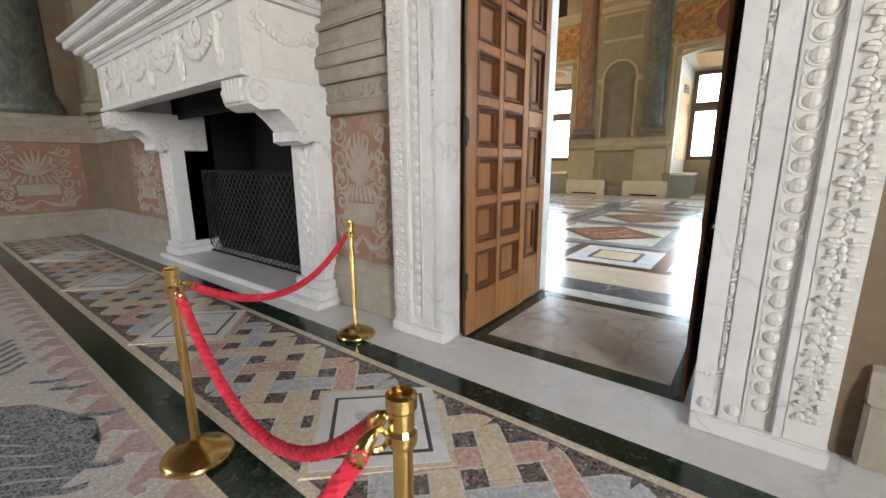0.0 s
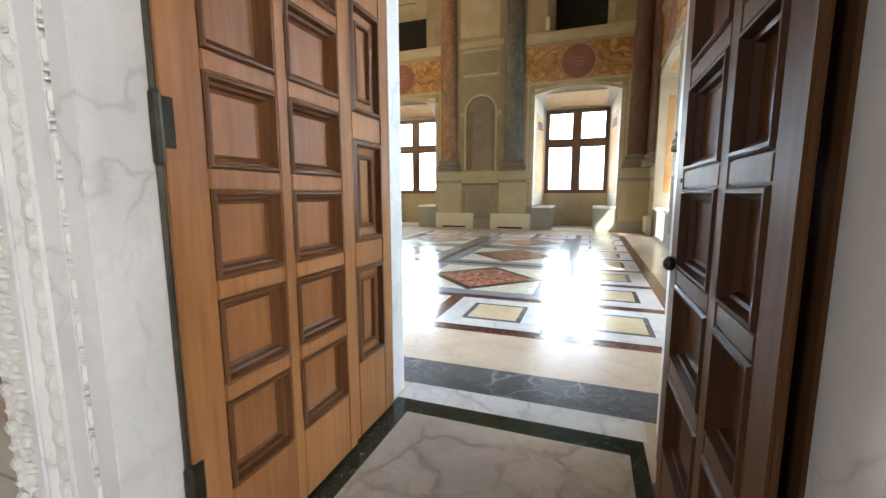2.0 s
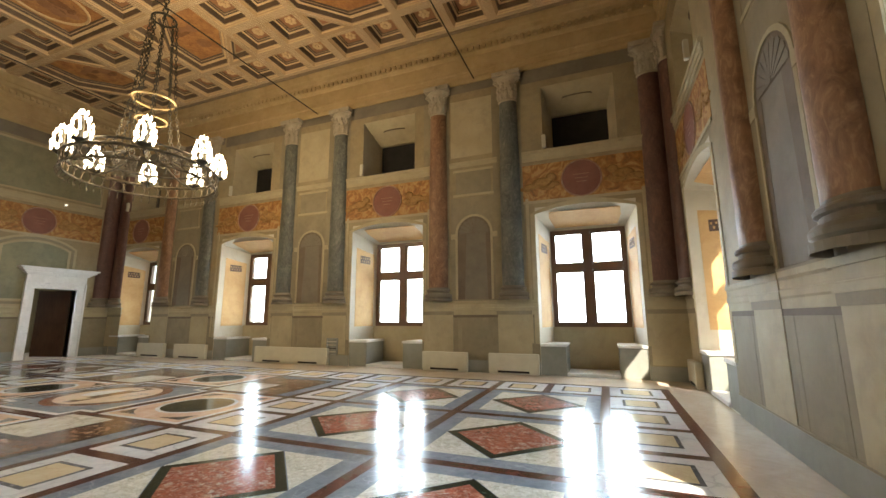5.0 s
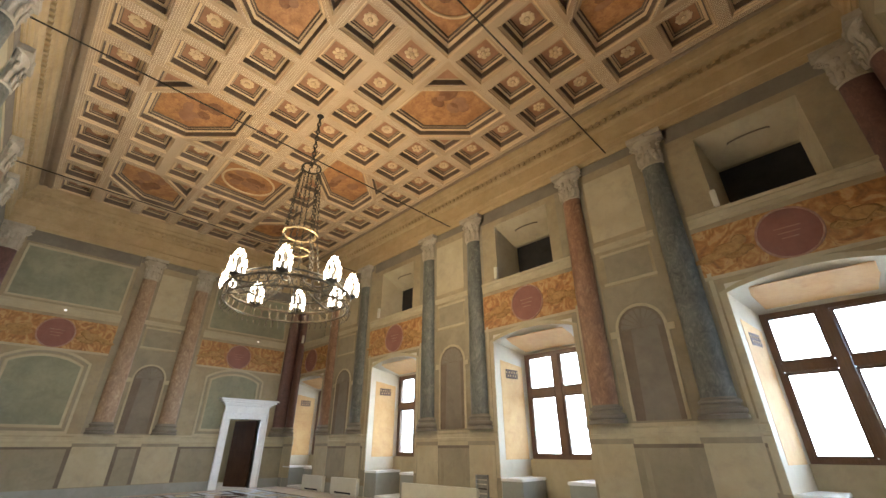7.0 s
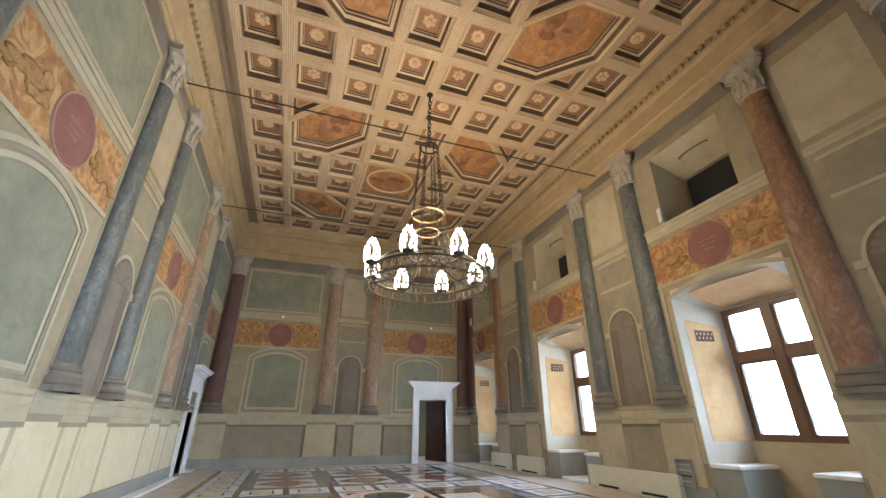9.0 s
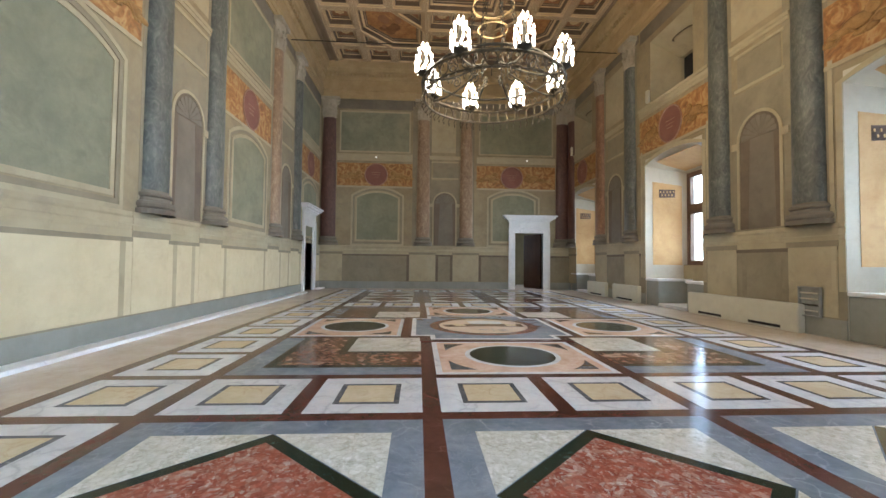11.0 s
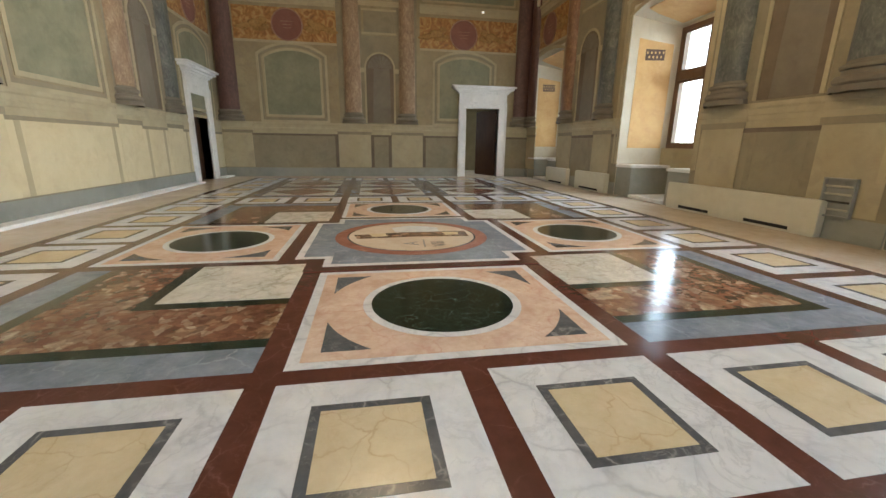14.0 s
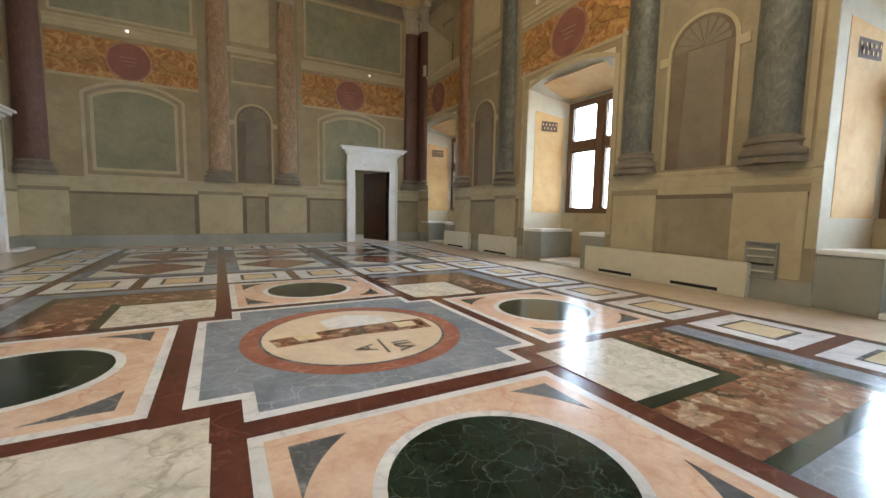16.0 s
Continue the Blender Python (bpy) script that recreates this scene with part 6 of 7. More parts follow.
stanchion(*POSTS[2], [ways(POSTS[2], POSTS[0]), -2.2])


def rope(a, b, sag, za=0.8, zb=0.8):
    r = thing("barrier_rope", "red twisted rope with brass end caps", "rope", "rope barrier")
    A, B = Vector((*a, za)), Vector((*b, zb))
    flat = (B - A)
    flat.z = 0
    e = flat.normalized() * 0.075
    A, B = A + e, B - e
    n = 150
    pts = [A.lerp(B, i / n) - Vector((0, 0, sag * 4 * (i / n) * (1 - i / n))) for i in range(n + 1)]
    bm = bmesh.new()
    for s in range(4):
        strand = []
        for i, p in enumerate(pts):
            way = (pts[min(i + 1, n)] - pts[max(i - 1, 0)]).normalized()
            u = way.cross(Vector((0, 0, 1))).normalized()
            v = way.cross(u)
            t = i * 1.15 + s * math.tau / 4
            strand.append(p + 0.0105 * (math.cos(t) * u + math.sin(t) * v))
        tube(bm, strand, 0.0115, 6)
    part("cord", bm, ROPE, r)
    for p, q in ((pts[0], pts[3]), (pts[-1], pts[-4])):
        bm = bmesh.new()
        tube(bm, [p - (q - p).normalized() * 0.04, p - (q - p).normalized() * 0.02, p, p.lerp(q, 0.9)], [0.006, 0.013, 0.019, 0.02], 14)
        part("end_cap", bm, BRASS, r, smooth=True)
    return r


rope(POSTS[0], POSTS[1], 0.22)
rope(POSTS[0], POSTS[2], 0.33)
rope(POSTS[2], (-0.9, -0.9), 0.4)
stanchion(-0.9, -0.9, [1.1])

# ---- radiator covers and wall grille ----


def radiator(s, u0, u1, height=0.65, deep=0.2, slots=1):
    r = thing("radiator_cover", "cream painted metal radiator cover against the wall", "radiator cover", "radiator covers")
    part("casing", s.put(bevelled(u0, u1, 0.06, height, 0.032, deep, 0.012)), COVER, r)
    part("foot", s.box(u0 + 0.02, u1 - 0.02, 0.002, 0.062, 0.032, deep - 0.02), COVER, r)
    w = (u1 - u0) / (slots * 2 if slots > 1 else 1.6)
    for k in range(slots):
        c = u0 + (u1 - u0) * (k + 0.5) / slots
        bm = bmesh.new()
        box(bm, c - w / 2, c + w / 2, 0.05, 0.115, deep - 0.005, deep + 0.003)
        part("slot", s.put(bm), BLACK, r, "dark air slot")
    part("lid_line", s.box(u0 + 0.01, u1 - 0.01, height - 0.001, height + 0.006, 0.05, deep - 0.02), COVER, r)
    return r


radiator(NORTH, -4.56, -2.9)
radiator(NORTH, -7.0, -5.32)
radiator(NORTH, -14.87, -11.12, slots=2)
radiator(NORTH, -19.9, -17.85)
radiator(NORTH, -22.55, -20.63)
radiator(EAST, 17.0, 18.1)
grille = thing("wall_grille", "small grey metal wall cabinet with pale louvres", "grille")
gu = -10.98
part("grille_back", NORTH.box(gu - 0.22, gu + 0.22, 0.42, 1.02, 0.031, 0.05), GREY_PAINT, grille)
for a, b, c, d in ((gu - 0.25, gu - 0.222, 0.39, 1.05), (gu + 0.222, gu + 0.25, 0.39, 1.05), (gu - 0.222, gu + 0.222, 0.39, 0.42), (gu - 0.222, gu + 0.222, 1.02, 1.05)):
    part("grille_frame", NORTH.put(bevelled(a, b, c, d, 0.031, 0.11, 0.004)), GREY_PAINT, grille)
for k in range(4):
    bm = boxed(gu - 0.215, gu + 0.215, 0.5 + 0.13 * k, 0.52 + 0.13 * k, 0.05, 0.09)
    bmesh.ops.translate(bm, vec=(0, 0.02, 0), verts=[q for q in bm.verts if q.co.z > 0.07])
    part("slat", NORTH.put(bm), IRON if k == 1 else COVER, grille)

# ---- chandelier ----
HX, HY = -12.2, 11.38
lamp = thing("chandelier", "large wrought iron ring chandelier with clusters of lit candle bulbs", "chandelier", at=(HX, HY, Z_CEIL))
DZ = -Z_CEIL


def ring(r, z, thick, n=48):
    b = bmesh.new()
    tube(b, [(r * math.cos(math.tau * i / n), r * math.sin(math.tau * i / n), z + DZ) for i in range(n)], thick, 6, True)
    return b


RING = 1.72
part("ceiling_hook", (lambda b: (lathe(b, [(0.12, 0.0), (0.12, -0.03), (0.05, -0.1), (0.03, -0.2)], 12), b)[1])(bmesh.new()), IRON, lamp)


def chain(a, b, link=0.16, w=0.035, th=0.01):
    bm = bmesh.new()
    A, B = Vector(a), Vector(b)
    n = max(2, int((B - A).length / (link * 0.72)))
    way = (B - A).normalized()
    u = way.orthogonal().normalized()
    v = way.cross(u)
    for i in range(n):
        c = A.lerp(B, (i + 0.5) / n)
        s = u if i % 2 else v
        tube(bm, [c + way * (link * 0.5 * math.cos(t)) + s * (w * math.sin(t)) for t in [math.tau * k / 8 for k in range(8)]], th, 4, True)
    return bm


part("main_chain", chain((0, 0, -0.15), (0, 0, 10.45 + DZ), 0.22, 0.06, 0.02), IRON, lamp)
part("top_ring", ring(0.3, 10.4, 0.03), IRON, lamp)
part("middle_ring", ring(0.5, 7.85, 0.035), IRON_GILT, lamp)
part("middle_ring", ring(0.36, 7.25, 0.025), IRON_GILT, lamp)
part("lower_ring", ring(RING, 5.85, 0.04), IRON_BRONZE, lamp)
part("lower_ring", ring(RING - 0.04, 5.52, 0.028), IRON_BRONZE, lamp)
part("lower_ring", ring(RING - 0.25, 6.1, 0.03), IRON, lamp)
for i in range(8):
    a = math.tau * i / 8 + 0.2
    ca, sa = math.cos(a), math.sin(a)
    part("chain", chain((0.3 * ca, 0.3 * sa, 10.4 + DZ), (0.5 * ca, 0.5 * sa, 7.85 + DZ)), IRON, lamp)
    part("chain", chain((0.5 * ca, 0.5 * sa, 7.85 + DZ), (0.75 * ca, 0.75 * sa, 6.3 + DZ)), IRON, lamp)
    bm = bmesh.new()
    tube(bm, [((0.4 + (RING - 0.4) * k) * ca, (0.4 + (RING - 0.4) * k) * sa, 6.25 - 0.45 * math.sin(math.pi * 0.55 * k) + DZ) for k in [j / 10 for j in range(11)]], 0.025, 6)
    for off in (0.5, 1.0):
        tube(bm, [((off + 0.16 * (1 - t / 16) * math.cos(t * 0.8)) * ca, (off + 0.16 * (1 - t / 16) * math.cos(t * 0.8)) * sa, 6.15 + 0.16 * (1 - t / 16) * math.sin(t * 0.8) + DZ) for t in range(14)], 0.016, 5)
    part("arm", bm, IRON, lamp)
    # scrolls between the arms
    bm = bmesh.new()
    for q in (0.12, 0.31, 0.5, 0.69, 0.88):
        b2 = a + q * math.tau / 8
        for t in range(1):
            tube(bm, [(RING * math.cos(b2 + 0.07 * math.cos(g)), RING * math.sin(b2 + 0.07 * math.cos(g)), 5.68 + 0.15 * math.sin(g) + DZ) for g in [math.tau * k / 12 for k in range(12)]], 0.015, 5, True)
    part("scroll", bm, IRON_BRONZE, lamp)
    bm = bmesh.new()
    for q in range(7):
        b2 = a + (q + 0.5) / 7 * math.tau / 8
        cb, sb = math.cos(b2), math.sin(b2)
        tube(bm, [((RING - 0.02) * cb, (RING - 0.02) * sb, 5.5 + DZ), ((RING + 0.05) * cb, (RING + 0.05) * sb, 5.42 + DZ), ((RING + 0.02) * cb, (RING + 0.02) * sb, 5.35 + DZ), ((RING - 0.03) * cb, (RING - 0.03) * sb, 5.39 + DZ)], [0.012, 0.012, 0.01, 0.006], 5)
        ball(bm, (RING * cb, RING * sb, 5.33 + DZ), 0.02, 0.02, 0.03, 6, 4)
        tube(bm, [((RING - 0.06 - 0.05 * t) * cb, (RING - 0.06 - 0.05 * t) * sb, 5.85 + 0.13 * math.sin(t * 1.05) + DZ) for t in range(4)], 0.012, 5)
    tagged(part("filigree", bm, IRON_BRONZE, lamp), kind="stuff")
    # a tapering cluster of candle bulbs
    cl = tagged(thing("candle_cluster", at=(RING * ca, RING * sa, 5.9 + DZ)), "cluster of lit candle bulbs")
    cl.parent = lamp
    bm = bmesh.new()
    lathe(bm, [(0.05, -0.05), (0.16, 0.02), (0.17, 0.05), (0.05, 0.06), (0.03, 0.68)], 12)
    part("holder", bm, IRON, cl)
    for tier, (rad, z, n) in enumerate(((0.2, 0.06, 8), (0.21, 0.2, 8), (0.19, 0.35, 7), (0.14, 0.5, 6), (0.07, 0.63, 4))):
        for j in range(n):
            b2 = math.tau * j / n + tier
            bm = bmesh.new()
            lathe(bm, [(0.01, 0.0), (0.022, 0.03), (0.027, 0.06), (0.018, 0.095), (0.004, 0.13)], 8, (rad * math.cos(b2), rad * math.sin(b2), z))
            part("bulb", bm, BULB, cl)
for i in range(2):
    data = bpy.data.lights.new("chandelier_light", "POINT")
    data.energy, data.color, data.shadow_soft_size = 152, (1.0, 0.76, 0.46), 1.1
    new("chandelier_light", data).location = (HX + (0.9 if i else -0.9), HY + (0.9 if i else -0.9), 6.9)

# ---- small emergency lamps on the far wall ----
for u, v in ((7.15, 7.42), (15.8, 7.42)):
    em = thing("emergency_lamp", "tiny white emergency lamp on the far wall moulding", "lamp", "emergency lamps")
    bm = bmesh.new()
    ball(bm, (u, v, 0.13), 0.06, 0.05, 0.05, 10, 6)
    part("housing", WEST.put(bm), glow("lamp_white", (1.0, 0.95, 0.85), 0.3), em)
    part("bracket", WEST.box(u - 0.015, u + 0.015, v - 0.04, v, 0.04, 0.1), COVER, em)

# ---- tie rods under the ceiling ----
for x in (-4.95, -12.3, -19.75):
    rod = thing("tie_rod", "thin dark iron tie rod across the hall", "tie rod", "tie rods")
    bm = bmesh.new()
    tube(bm, [(x, Y_DOOR + 0.05, 10.9), (x, Y_WIN - 0.05, 10.9)], 0.022, 6)
    part("rod", bm, IRON, rod)

# ---- floors ----
ground = thing("floor", "polished floor of inlaid coloured marble", "floor", kind="structure")
part("bed", boxed(X_FAR - 0.3, X_END + 2.0, Y_DOOR - 0.45, Y_WIN + 2.0, -0.25, -0.006), CREAM, ground)
mesh_cache = {}


def slab(name, pts, level, material, parent=None):
    """One inlaid stone with its top level steps above the bed."""
    cx, cy = sum(p[0] for p in pts) / len(pts), sum(p[1] for p in pts) / len(pts)
    key = (material.name, level, tuple((round(x - cx, 3), round(y - cy, 3)) for x, y in pts))
    if key not in mesh_cache:
        bm = bmesh.new()
        prism(bm, [(x - cx, y - cy) for x, y in pts], -0.006, -0.006 + 0.002 * level)
        bmesh.ops.recalc_face_normals(bm, faces=bm.faces)
        me = bpy.data.meshes.new(name)
        bm.to_mesh(me)
        bm.free()
        me.materials.append(material)
        mesh_cache[key] = me
    ob = new(name, mesh_cache[key])
    ob.location = (cx, cy, 0)
    ob.parent = parent or ground
    return ob


def rect(x0, x1, y0, y1):
    return [(x0, y0), (x1, y0), (x1, y1), (x0, y1)]


GX, GY, P = -12.06, 11.16, 1.39      # middle of the pattern and its pitch
BAND = 0.19


def gx(k):
    return GX + P * k


def gy(k):
    return GY + P * k


part("cream_margin_bed", boxed(X_FAR, X_END, Y_DOOR, Y_WIN + 0.05, -0.0058, -0.005), CREAM, ground)
# bands of the whole field
slab("red_field", rect(gx(-9) - BAND / 2, gx(9) + BAND / 2, gy(-4) - BAND / 2, gy(4) + BAND / 2), 1, RED_BAND)


def small_square(i, j):
    x0, x1, y0, y1 = gx(i) + BAND / 2, gx(i + 1) - BAND / 2, gy(j) + BAND / 2, gy(j + 1) - BAND / 2
    slab("white_tile", rect(x0, x1, y0, y1), 2, TILE_WHITE)
    slab("grey_frame", rect(x0 + 0.25, x1 - 0.25, y0 + 0.25, y1 - 0.25), 3, DARK_GREY)
    slab("yellow_tile", rect(x0 + 0.31, x1 - 0.31, y0 + 0.31, y1 - 0.31), 4, TILE_YELLOW)


def rhombus(i, j, n):
    x0, x1, y0, y1 = gx(i) + BAND / 2, gx(i + 2) - BAND / 2, gy(j) + BAND / 2, gy(j + 2) - BAND / 2
    cx, cy = (x0 + x1) / 2, (y0 + y1) / 2
    slab("blue_grey_slab", rect(x0, x1, y0, y1), 2, BARDIGLIO)
    hx, hy = 1.0, 1.02
    for sx in (-1, 1):
        for sy in (-1, 1):
            slab("pale_triangle", [(cx + sx * hx, cy + sy * 0.02), (cx + sx * hx, cy + sy * hy), (cx + sx * 0.02, cy + sy * hy)][::sx * sy], 3, BRECCIA_WHITE)
    slab("green_lozenge", [(cx - hx, cy), (cx, cy - hy), (cx + hx, cy), (cx, cy + hy)], 4, GREEN_M)
    slab("red_lozenge", [(cx - hx + 0.17, cy), (cx, cy - hy + 0.17), (cx + hx - 0.17, cy), (cx, cy + hy - 0.17)], 5, BRECCIA_RED)


def roundel(cx, cy, hx, hy):
    slab("white_edge", rect(cx - hx, cx + hx, cy - hy, cy + hy), 2, TILE_WHITE)
    slab("peach_slab", rect(cx - hx + 0.09, cx + hx - 0.09, cy - hy + 0.09, cy + hy - 0.09), 3, PINK_M)
    for sx in (-1, 1):
        for sy in (-1, 1):
            a, b = hx - 0.22, hy - 0.22
            t0, t1 = math.acos(a / 1.12), math.asin(b / 1.12)
            q = [(a, b)] + [(1.12 * math.cos(t), 1.12 * math.sin(t)) for t in (t1 + (t0 - t1) * k / 8 for k in range(9))]
            q = [(cx + sx * x, cy + sy * y) for x, y in q]
            slab("corner_inlay", q[::sx * sy], 4, DARK_GREY)
    slab("white_ring", circle(cx, cy, 0.77, 56), 4, TILE_WHITE)
    slab("green_disc", circle(cx, cy, 0.69, 56), 5, GREEN_VEINED)


def corner_panel(i, j, sx, sy):
    """Brown breccia angle round a pale square; sx, sy point to the middle."""
    cx, cy = gx(i + 1), gy(j + 1)
    h = P - BAND / 2
    x_in, y_in, x_out, y_out = cx + sx * h, cy + sy * h, cx - sx * h, cy - sy * h

    def r4(a, b, c, d):
        return rect(min(a, b), max(a, b), min(c, d), max(c, d))

    slab("blue_grey_slab", r4(x_in, x_out, y_in, y_out), 2, BARDIGLIO)
    slab("green_border", r4(x_in, x_out + sx * 0.36, y_in, y_out + sy * 0.36), 3, GREEN_M)
    slab("brown_breccia", r4(x_in, x_out + sx * 0.5, y_in, y_out + sy * 0.5), 4, BRECCIA_BROWN)
    slab("green_border", r4(x_in, x_in - sx * 1.36, y_in, y_in - sy * 1.36), 5, GREEN_M)
    slab("pale_square", r4(x_in, x_in - sx * 1.22, y_in, y_in - sy * 1.22), 6, STREAKED_PALE)


for i in (-9, -4, 3, 8):
    for j in range(-4, 4):
        small_square(i, j)
for i in (-8, -7, -6, -5, -3, -2, -1, 0, 1, 2, 4, 5, 6, 7):
    for j in (-4, 3):
        small_square(i, j)
n = 0
for i in (-8, -6, 4, 6):
    for j in (-3, -1, 1):
        rhombus(i, j, n)
        n += 1
for i, j, sx, sy in ((-3, -3, 1, 1), (1, -3, -1, 1), (-3, 1, 1, -1), (1, 1, -1, -1)):
    corner_panel(i, j, sx, sy)
h = P - BAND / 2
for cx, cy, hx, hy in ((gx(2) + 0.21, gy(0), h - 0.195, h - 0.01), (gx(-2) - 0.21, gy(0), h - 0.195, h - 0.01), (gx(0), gy(2) + 0.21, h - 0.01, h - 0.195), (gx(0), gy(-2) - 0.21, h - 0.01, h - 0.195)):
    roundel(cx, cy, hx, hy)


def cross_slab(name, b, c, level, material):
    for k, pts in enumerate((rect(GX - b, GX + b, GY - b + c, GY + b - c), rect(GX - b + c, GX + b - c, GY - b, GY - b + c), rect(GX - b + c, GX + b - c, GY + b - c, GY + b))):
        slab(name, pts, level, material)


cross_slab("red_surround", 1.86, 0.36, 7, RED_BAND)
cross_slab("white_border", 1.68, 0.39, 8, TILE_WHITE)
cross_slab("blue_grey_cross", 1.58, 0.39, 9, BARDIGLIO)
slab("red_ring", circle(GX, GY, 1.26, 56), 10, RING_RED)
slab("dark_ring", circle(GX, GY, 1.07, 56), 11, DARK_GREY)
slab("emblem_field", circle(GX, GY, 1.04, 56), 12, CREAM)


def inlay(pts, material, level=13):
    slab("emblem_inlay", pts, level, material)


inlay([(-12.14, 10.2), (-11.86, 10.26), (-11.93, 11.2), (-11.87, 12.1), (-12.3, 12.12), (-12.28, 11.0)], BRECCIA_BROWN)
inlay([(-12.29, 10.9), (-12.7, 10.85), (-12.88, 11.2), (-12.75, 11.5), (-12.64, 11.68), (-12.29, 11.66)], TILE_WHITE)
inlay([(-12.2, 10.45), (-11.98, 10.5), (-12.0, 10.75), (-12.22, 10.72)], TILE_YELLOW, 14)
inlay([(-12.25, 11.7), (-12.0, 11.72), (-12.02, 11.95), (-12.22, 11.98)], TILE_YELLOW, 14)
for word, lx, ly, size in (("A", -11.33, 11.19, 0.32), ("VII", -11.2, 11.6, 0.3)):
    data = bpy.data.curves.new("letter", "FONT")
    data.body, data.size, data.extrude = word, size, 0.001
    data.materials.append(INK)
    ob = new("inlaid_letters", data)
    ob.parent = ground
    ob.location = (lx, ly, 0.024)
    ob.rotation_euler = (0, 0, radians(180))
inlay([(-11.68, 11.29), (-11.23, 11.26), (-11.23, 11.285), (-11.68, 11.315)], INK, 14)

# threshold between the rooms
slab("dark_threshold", rect(-2.9, 0.9, 4.2, 4.645), 1, DARK_GREY)
sill = thing("floor_threshold", "veined marble doorway floor in a green marble frame", "floor", kind="structure")
slab("white_threshold", rect(DOOR_L + 0.03, DOOR_R - 0.03, 3.86, 4.096), 2, TILE_WHITE, sill)
slab("green_frame", rect(-1.44, 0.06, 2.34, 3.86), 2, GREEN_M, sill)
slab("veined_slab", rect(-1.3, -0.02, 2.5, 3.7), 3, THRESHOLD, sill)

# first room: marble border and mosaic
floor_one = thing("floor_first_room", "mosaic floor with interlaced bands and marble borders", "floor", kind="structure")
part("bed", boxed(-10.4, 6.4, -8.5, 3.4, -0.25, -0.0065), WHITE_M, floor_one)
part("bed_hearth", boxed(-10.4, 6.4, 2.4, 3.9, -0.3, -0.02), WHITE_M, floor_one)


def strip(name, y0, y1, level, material):
    slab(name, rect(-10.2, 6.2, y0, y1), level, material, floor_one)


strip("white_ledge", 1.8, 2.34, 1, WHITE_M)
strip("green_strip", 1.62, 1.8, 1, GREEN_M)
strip("cream_strip", 1.57, 1.62, 1, TESS_CREAM)
strip("dark_ground", 0.66, 1.57, 1, TESS_DARK)
strip("cream_strip", 0.6, 0.66, 1, TESS_CREAM)
strip("green_strip", 0.4, 0.6, 1, GREEN_M)
strip("cream_strip", 0.34, 0.4, 1, TESS_CREAM)
strip("pale_field", -8.4, 0.34, 1, TESS_FIELD)
for k in range(60):
    x = 6.0 - 0.27 * k
    q = [(x, 0.34), (x - 0.27, 0.34), (x - 0.27, 0.28), (x - 0.2, 0.2), (x - 0.13, 0.15), (x - 0.06, 0.16), (x - 0.05, 0.2), (x - 0.09, 0.21), (x - 0.11, 0.19), (x - 0.12, 0.24), (x - 0.06, 0.28)]
    slab("wave", q, 2, TESS_WAVE, floor_one)
# interlaced bands: two slanting sets and loops at the edges
BW, Y0, Y1 = 0.063, 0.68, 1.55
COLOURS = [TESS_CREAM, TESS_PINK, TESS_BLUE]
SQUARES = [-1.16 + 2.2 * k for k in range(-3, 3)]


def ribbon(name, pts, w, level, material):
    bm = bmesh.new()
    a, b = [], []
    for i, p in enumerate(pts):
        q, r = Vector(pts[max(i - 1, 0)]), Vector(pts[min(i + 1, len(pts) - 1)])
        n = Vector((-(r - q).y, (r - q).x)).normalized() * w
        a.append((p[0] + n.x, p[1] + n.y)), b.append((p[0] - n.x, p[1] - n.y))
    z = -0.006 + 0.002 * level
    va, vb = [bm.verts.new((*p, z)) for p in a], [bm.verts.new((*p, z)) for p in b]
    bridge(bm, va, vb, False)
    ob = part(name, bm, material, floor_one)
    return ob


def plait(strand, count=4):
    """One strand of the woven border: a rounded zigzag that passes over and under the others."""
    amp, mid = (Y1 - Y0) / 2 - 0.075, (Y0 + Y1) / 2
    per = 4 * amp
    gap = per / count / 2
    bands, edges = bmesh.new(), bmesh.new()
    x0, dx = -10.1 + per * strand / count, 0.0243

    def height(x):
        u = ((x - x0) / per) % 1.0
        tri = 1 - 4 * abs(u - 0.5)
        if abs(tri) > 0.86:
            e = (abs(tri) - 0.86) / 0.14
            tri = math.copysign(0.86 + 0.14 * (e - 0.5 * e * e), tri)
        return mid + amp * 1.04 * tri

    def over(x):
        u = ((x - x0) / per) % 1.0
        row = round((x - x0) / gap) % (2 * count)
        return (row % 2 == 0) == (u < 0.5)

    x, piece = -10.1, []
    while x < 6.1:
        piece.append((x, height(x)))
        if len(piece) > 1 and (over(x) != over(x - dx) or x + dx >= 6.1):
            lift = 2 if over(x - dx) else 0
            for bm, w, level in ((edges, BW + 0.011, 2 + lift), (bands, BW, 3 + lift)):
                lo, hi = [], []
                for i, p in enumerate(piece):
                    a, b = piece[max(i - 1, 0)], piece[min(i + 1, len(piece) - 1)]
                    n = Vector((a[1] - b[1], b[0] - a[0])).normalized() * w
                    z = -0.006 + 0.0016 * level
                    lo.append(bm.verts.new((p[0] + n.x, p[1] + n.y, z))), hi.append(bm.verts.new((p[0] - n.x, p[1] - n.y, z)))
                bridge(bm, lo, hi, False)
            piece = [piece[-1]]
        x += dx
    part("woven_band_edge", edges, TESS_PALE, floor_one)
    part("woven_band", bands, COLOURS[strand % 3], floor_one)


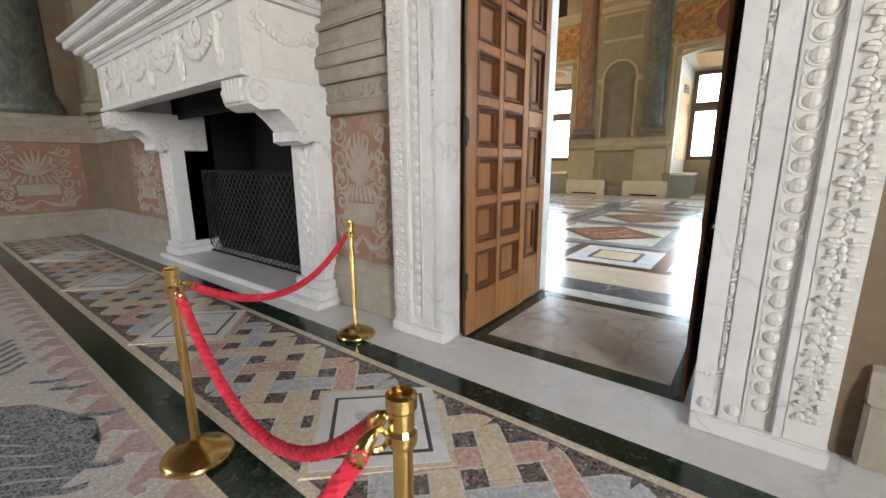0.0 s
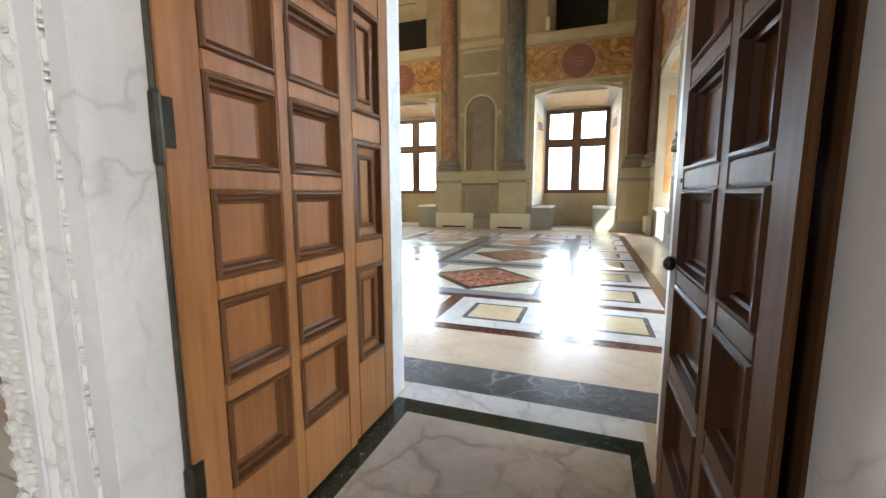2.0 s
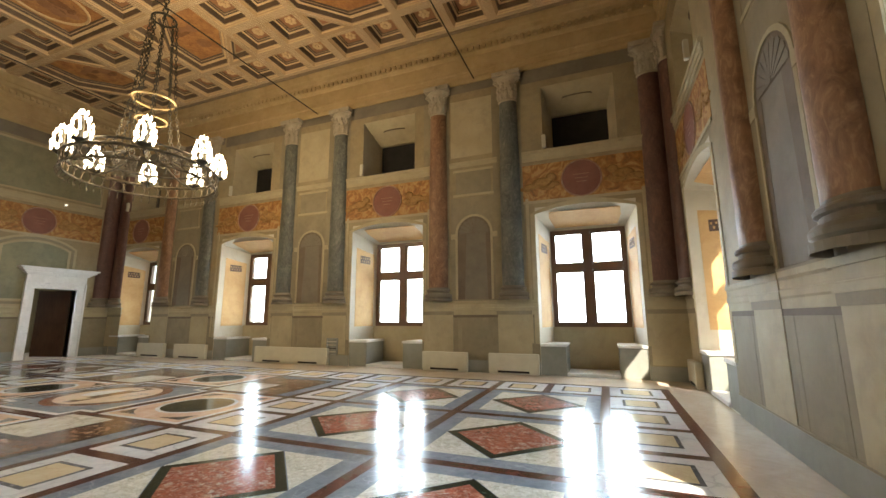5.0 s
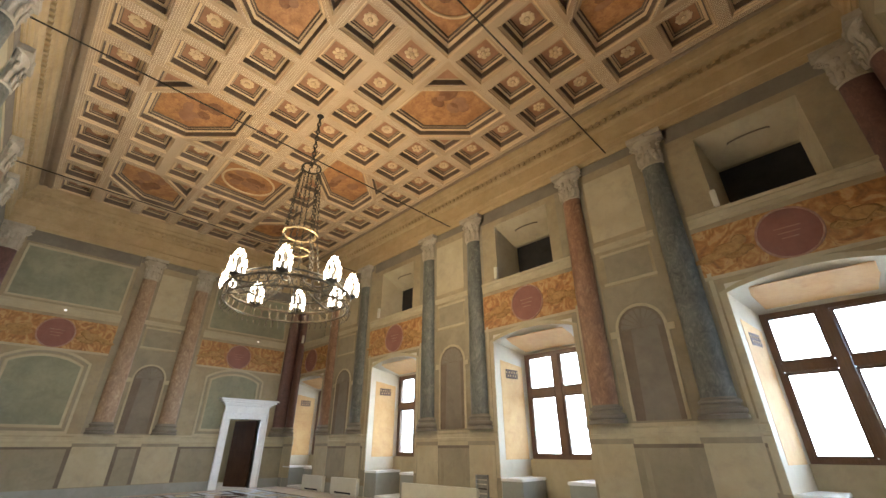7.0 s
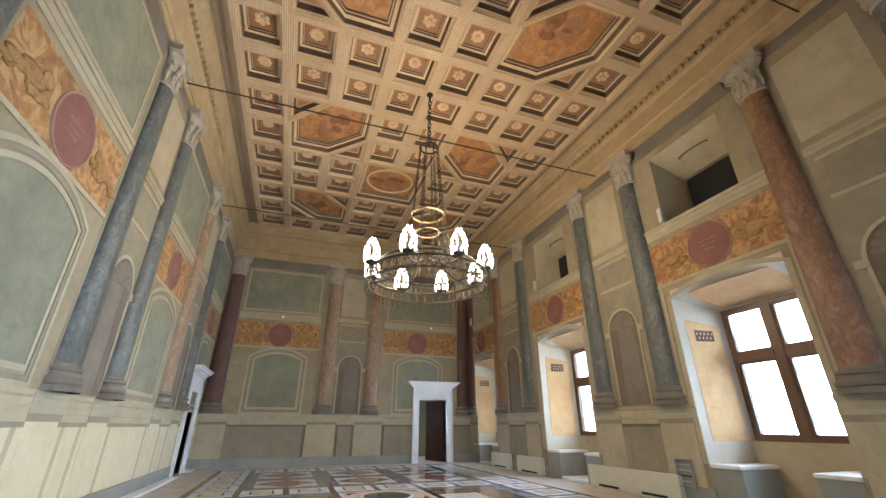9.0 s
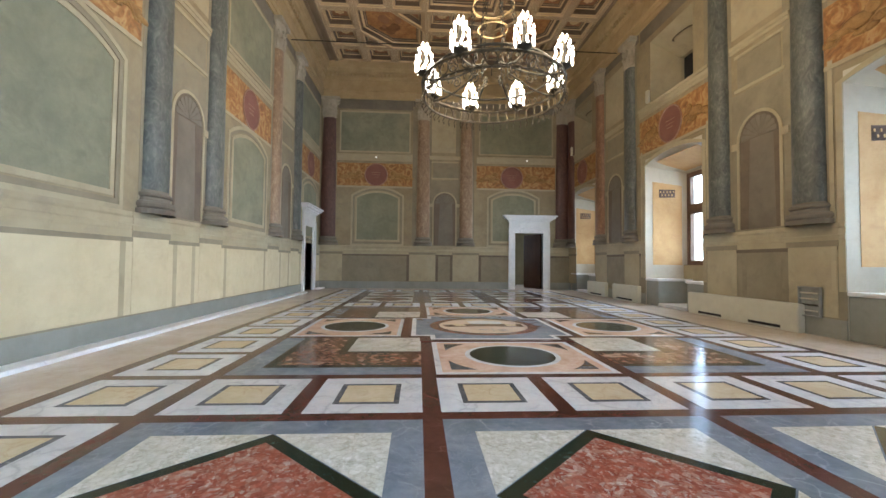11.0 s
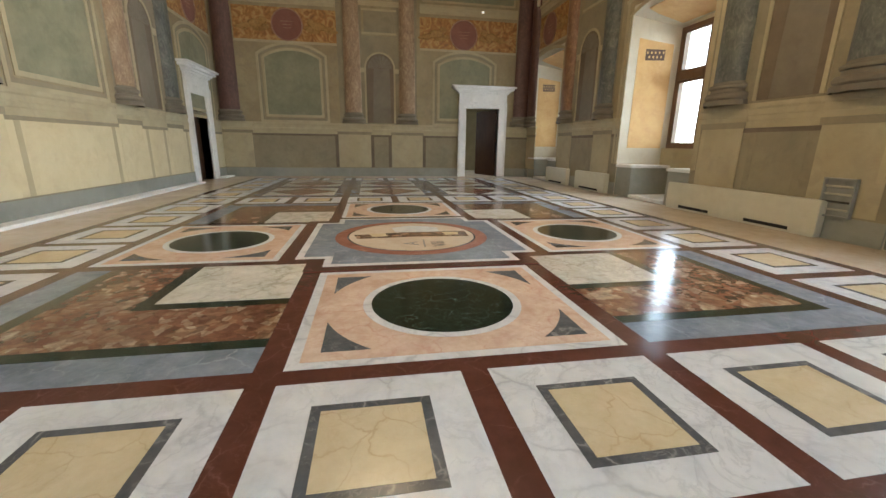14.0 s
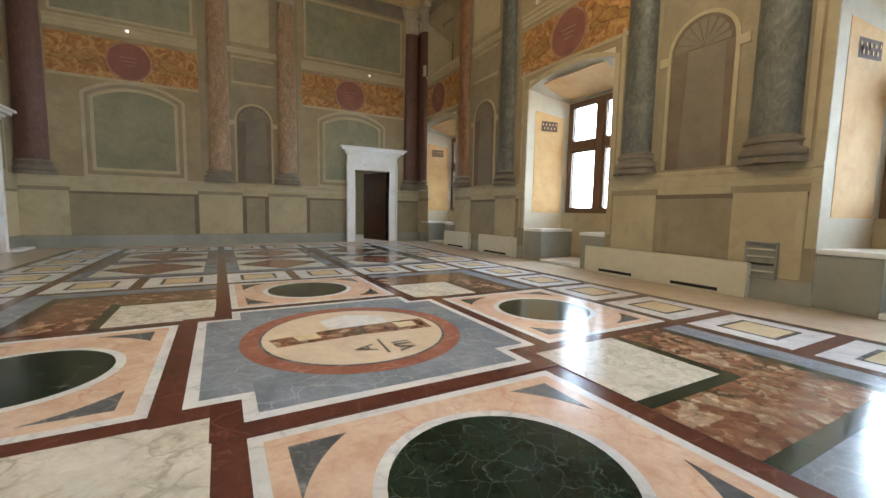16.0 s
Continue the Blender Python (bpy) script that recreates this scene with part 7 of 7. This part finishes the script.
for k in range(4):
    plait(k)
for c in SQUARES:
    if -10 < c < 6:
        slab("square_border", [(c - 0.5, 1.13), (c, 0.63), (c + 0.5, 1.13), (c, 1.63 - 0.05)], 6, TESS_CREAM, floor_one)
        slab("white_square", [(c - 0.46, 1.13), (c, 0.68), (c + 0.46, 1.13), (c, 1.57)], 7, WHITE_M, floor_one)
        slab("dark_line", [(c - 0.36, 1.13), (c, 0.78), (c + 0.36, 1.13), (c, 1.48)], 8, INK, floor_one)
        slab("white_middle", [(c - 0.33, 1.13), (c, 0.81), (c + 0.33, 1.13), (c, 1.45)], 9, WHITE_M, floor_one)
        slab("oval_inlay", [(c + 0.15 * math.cos(t) - 0.03 * math.sin(t), 1.13 + 0.05 * math.sin(t) + 0.04 * math.cos(t)) for t in [math.tau * q / 20 for q in range(20)]], 10, TILE_WHITE, floor_one)
# a slate-blue fish in the pale field
fish = [(-2.3, 0.02), (-2.16, 0.08), (-2.0, 0.06), (-1.86, -0.02), (-1.8, -0.14), (-1.84, -0.3), (-1.98, -0.5), (-2.3, -0.62), (-2.6, -0.5), (-2.66, -0.3), (-2.52, -0.1)]
fish = [(-1.93 + (x + 1.8) * 1.3, y + 0.13) for x, y in fish]
slab("mosaic_fish", fish[::-1], 2, TESS_FISH, floor_one)
for k in range(5):
    a = -2.6 + 0.15 * k
    ribbon("fish_line", [(a - 0.2, -0.34 + 0.02 * k), (a - 0.1, -0.2 + 0.02 * k), (a + 0.04, -0.1 + 0.03 * k)], 0.007, 4, TESS_BLUE)
for k, (x, y) in enumerate(((-1.94, 0.14), (-1.87, 0.0), (-1.9, -0.16), (-2.4, 0.28), (-2.9, 0.22), (-3.1, 0.16))):
    ribbon("fish_fin", [(x - 0.1, y - 0.1), (x, y), (x + 0.02, y + 0.06)], 0.02, 3, TESS_FISH)
for k in range(6):
    ribbon("weed", [(-3.6 - 0.12 * k, 0.1), (-3.5 - 0.12 * k, 0.0), (-3.46 - 0.12 * k, -0.14), (-3.3 - 0.1 * k, -0.3)], 0.02, 3, TESS_FISH)

# the first room and its doorway, laid beside the hall
for ob in list(scene.objects):
    if ob.parent is None and ob.name.split(".")[0] in ("door_3", "wall_first_room", "fireplace", "fire_screen", "stanchion", "barrier_rope", "floor_first_room", "floor_threshold"):
        ob.matrix_world = LAID @ ob.matrix_basis
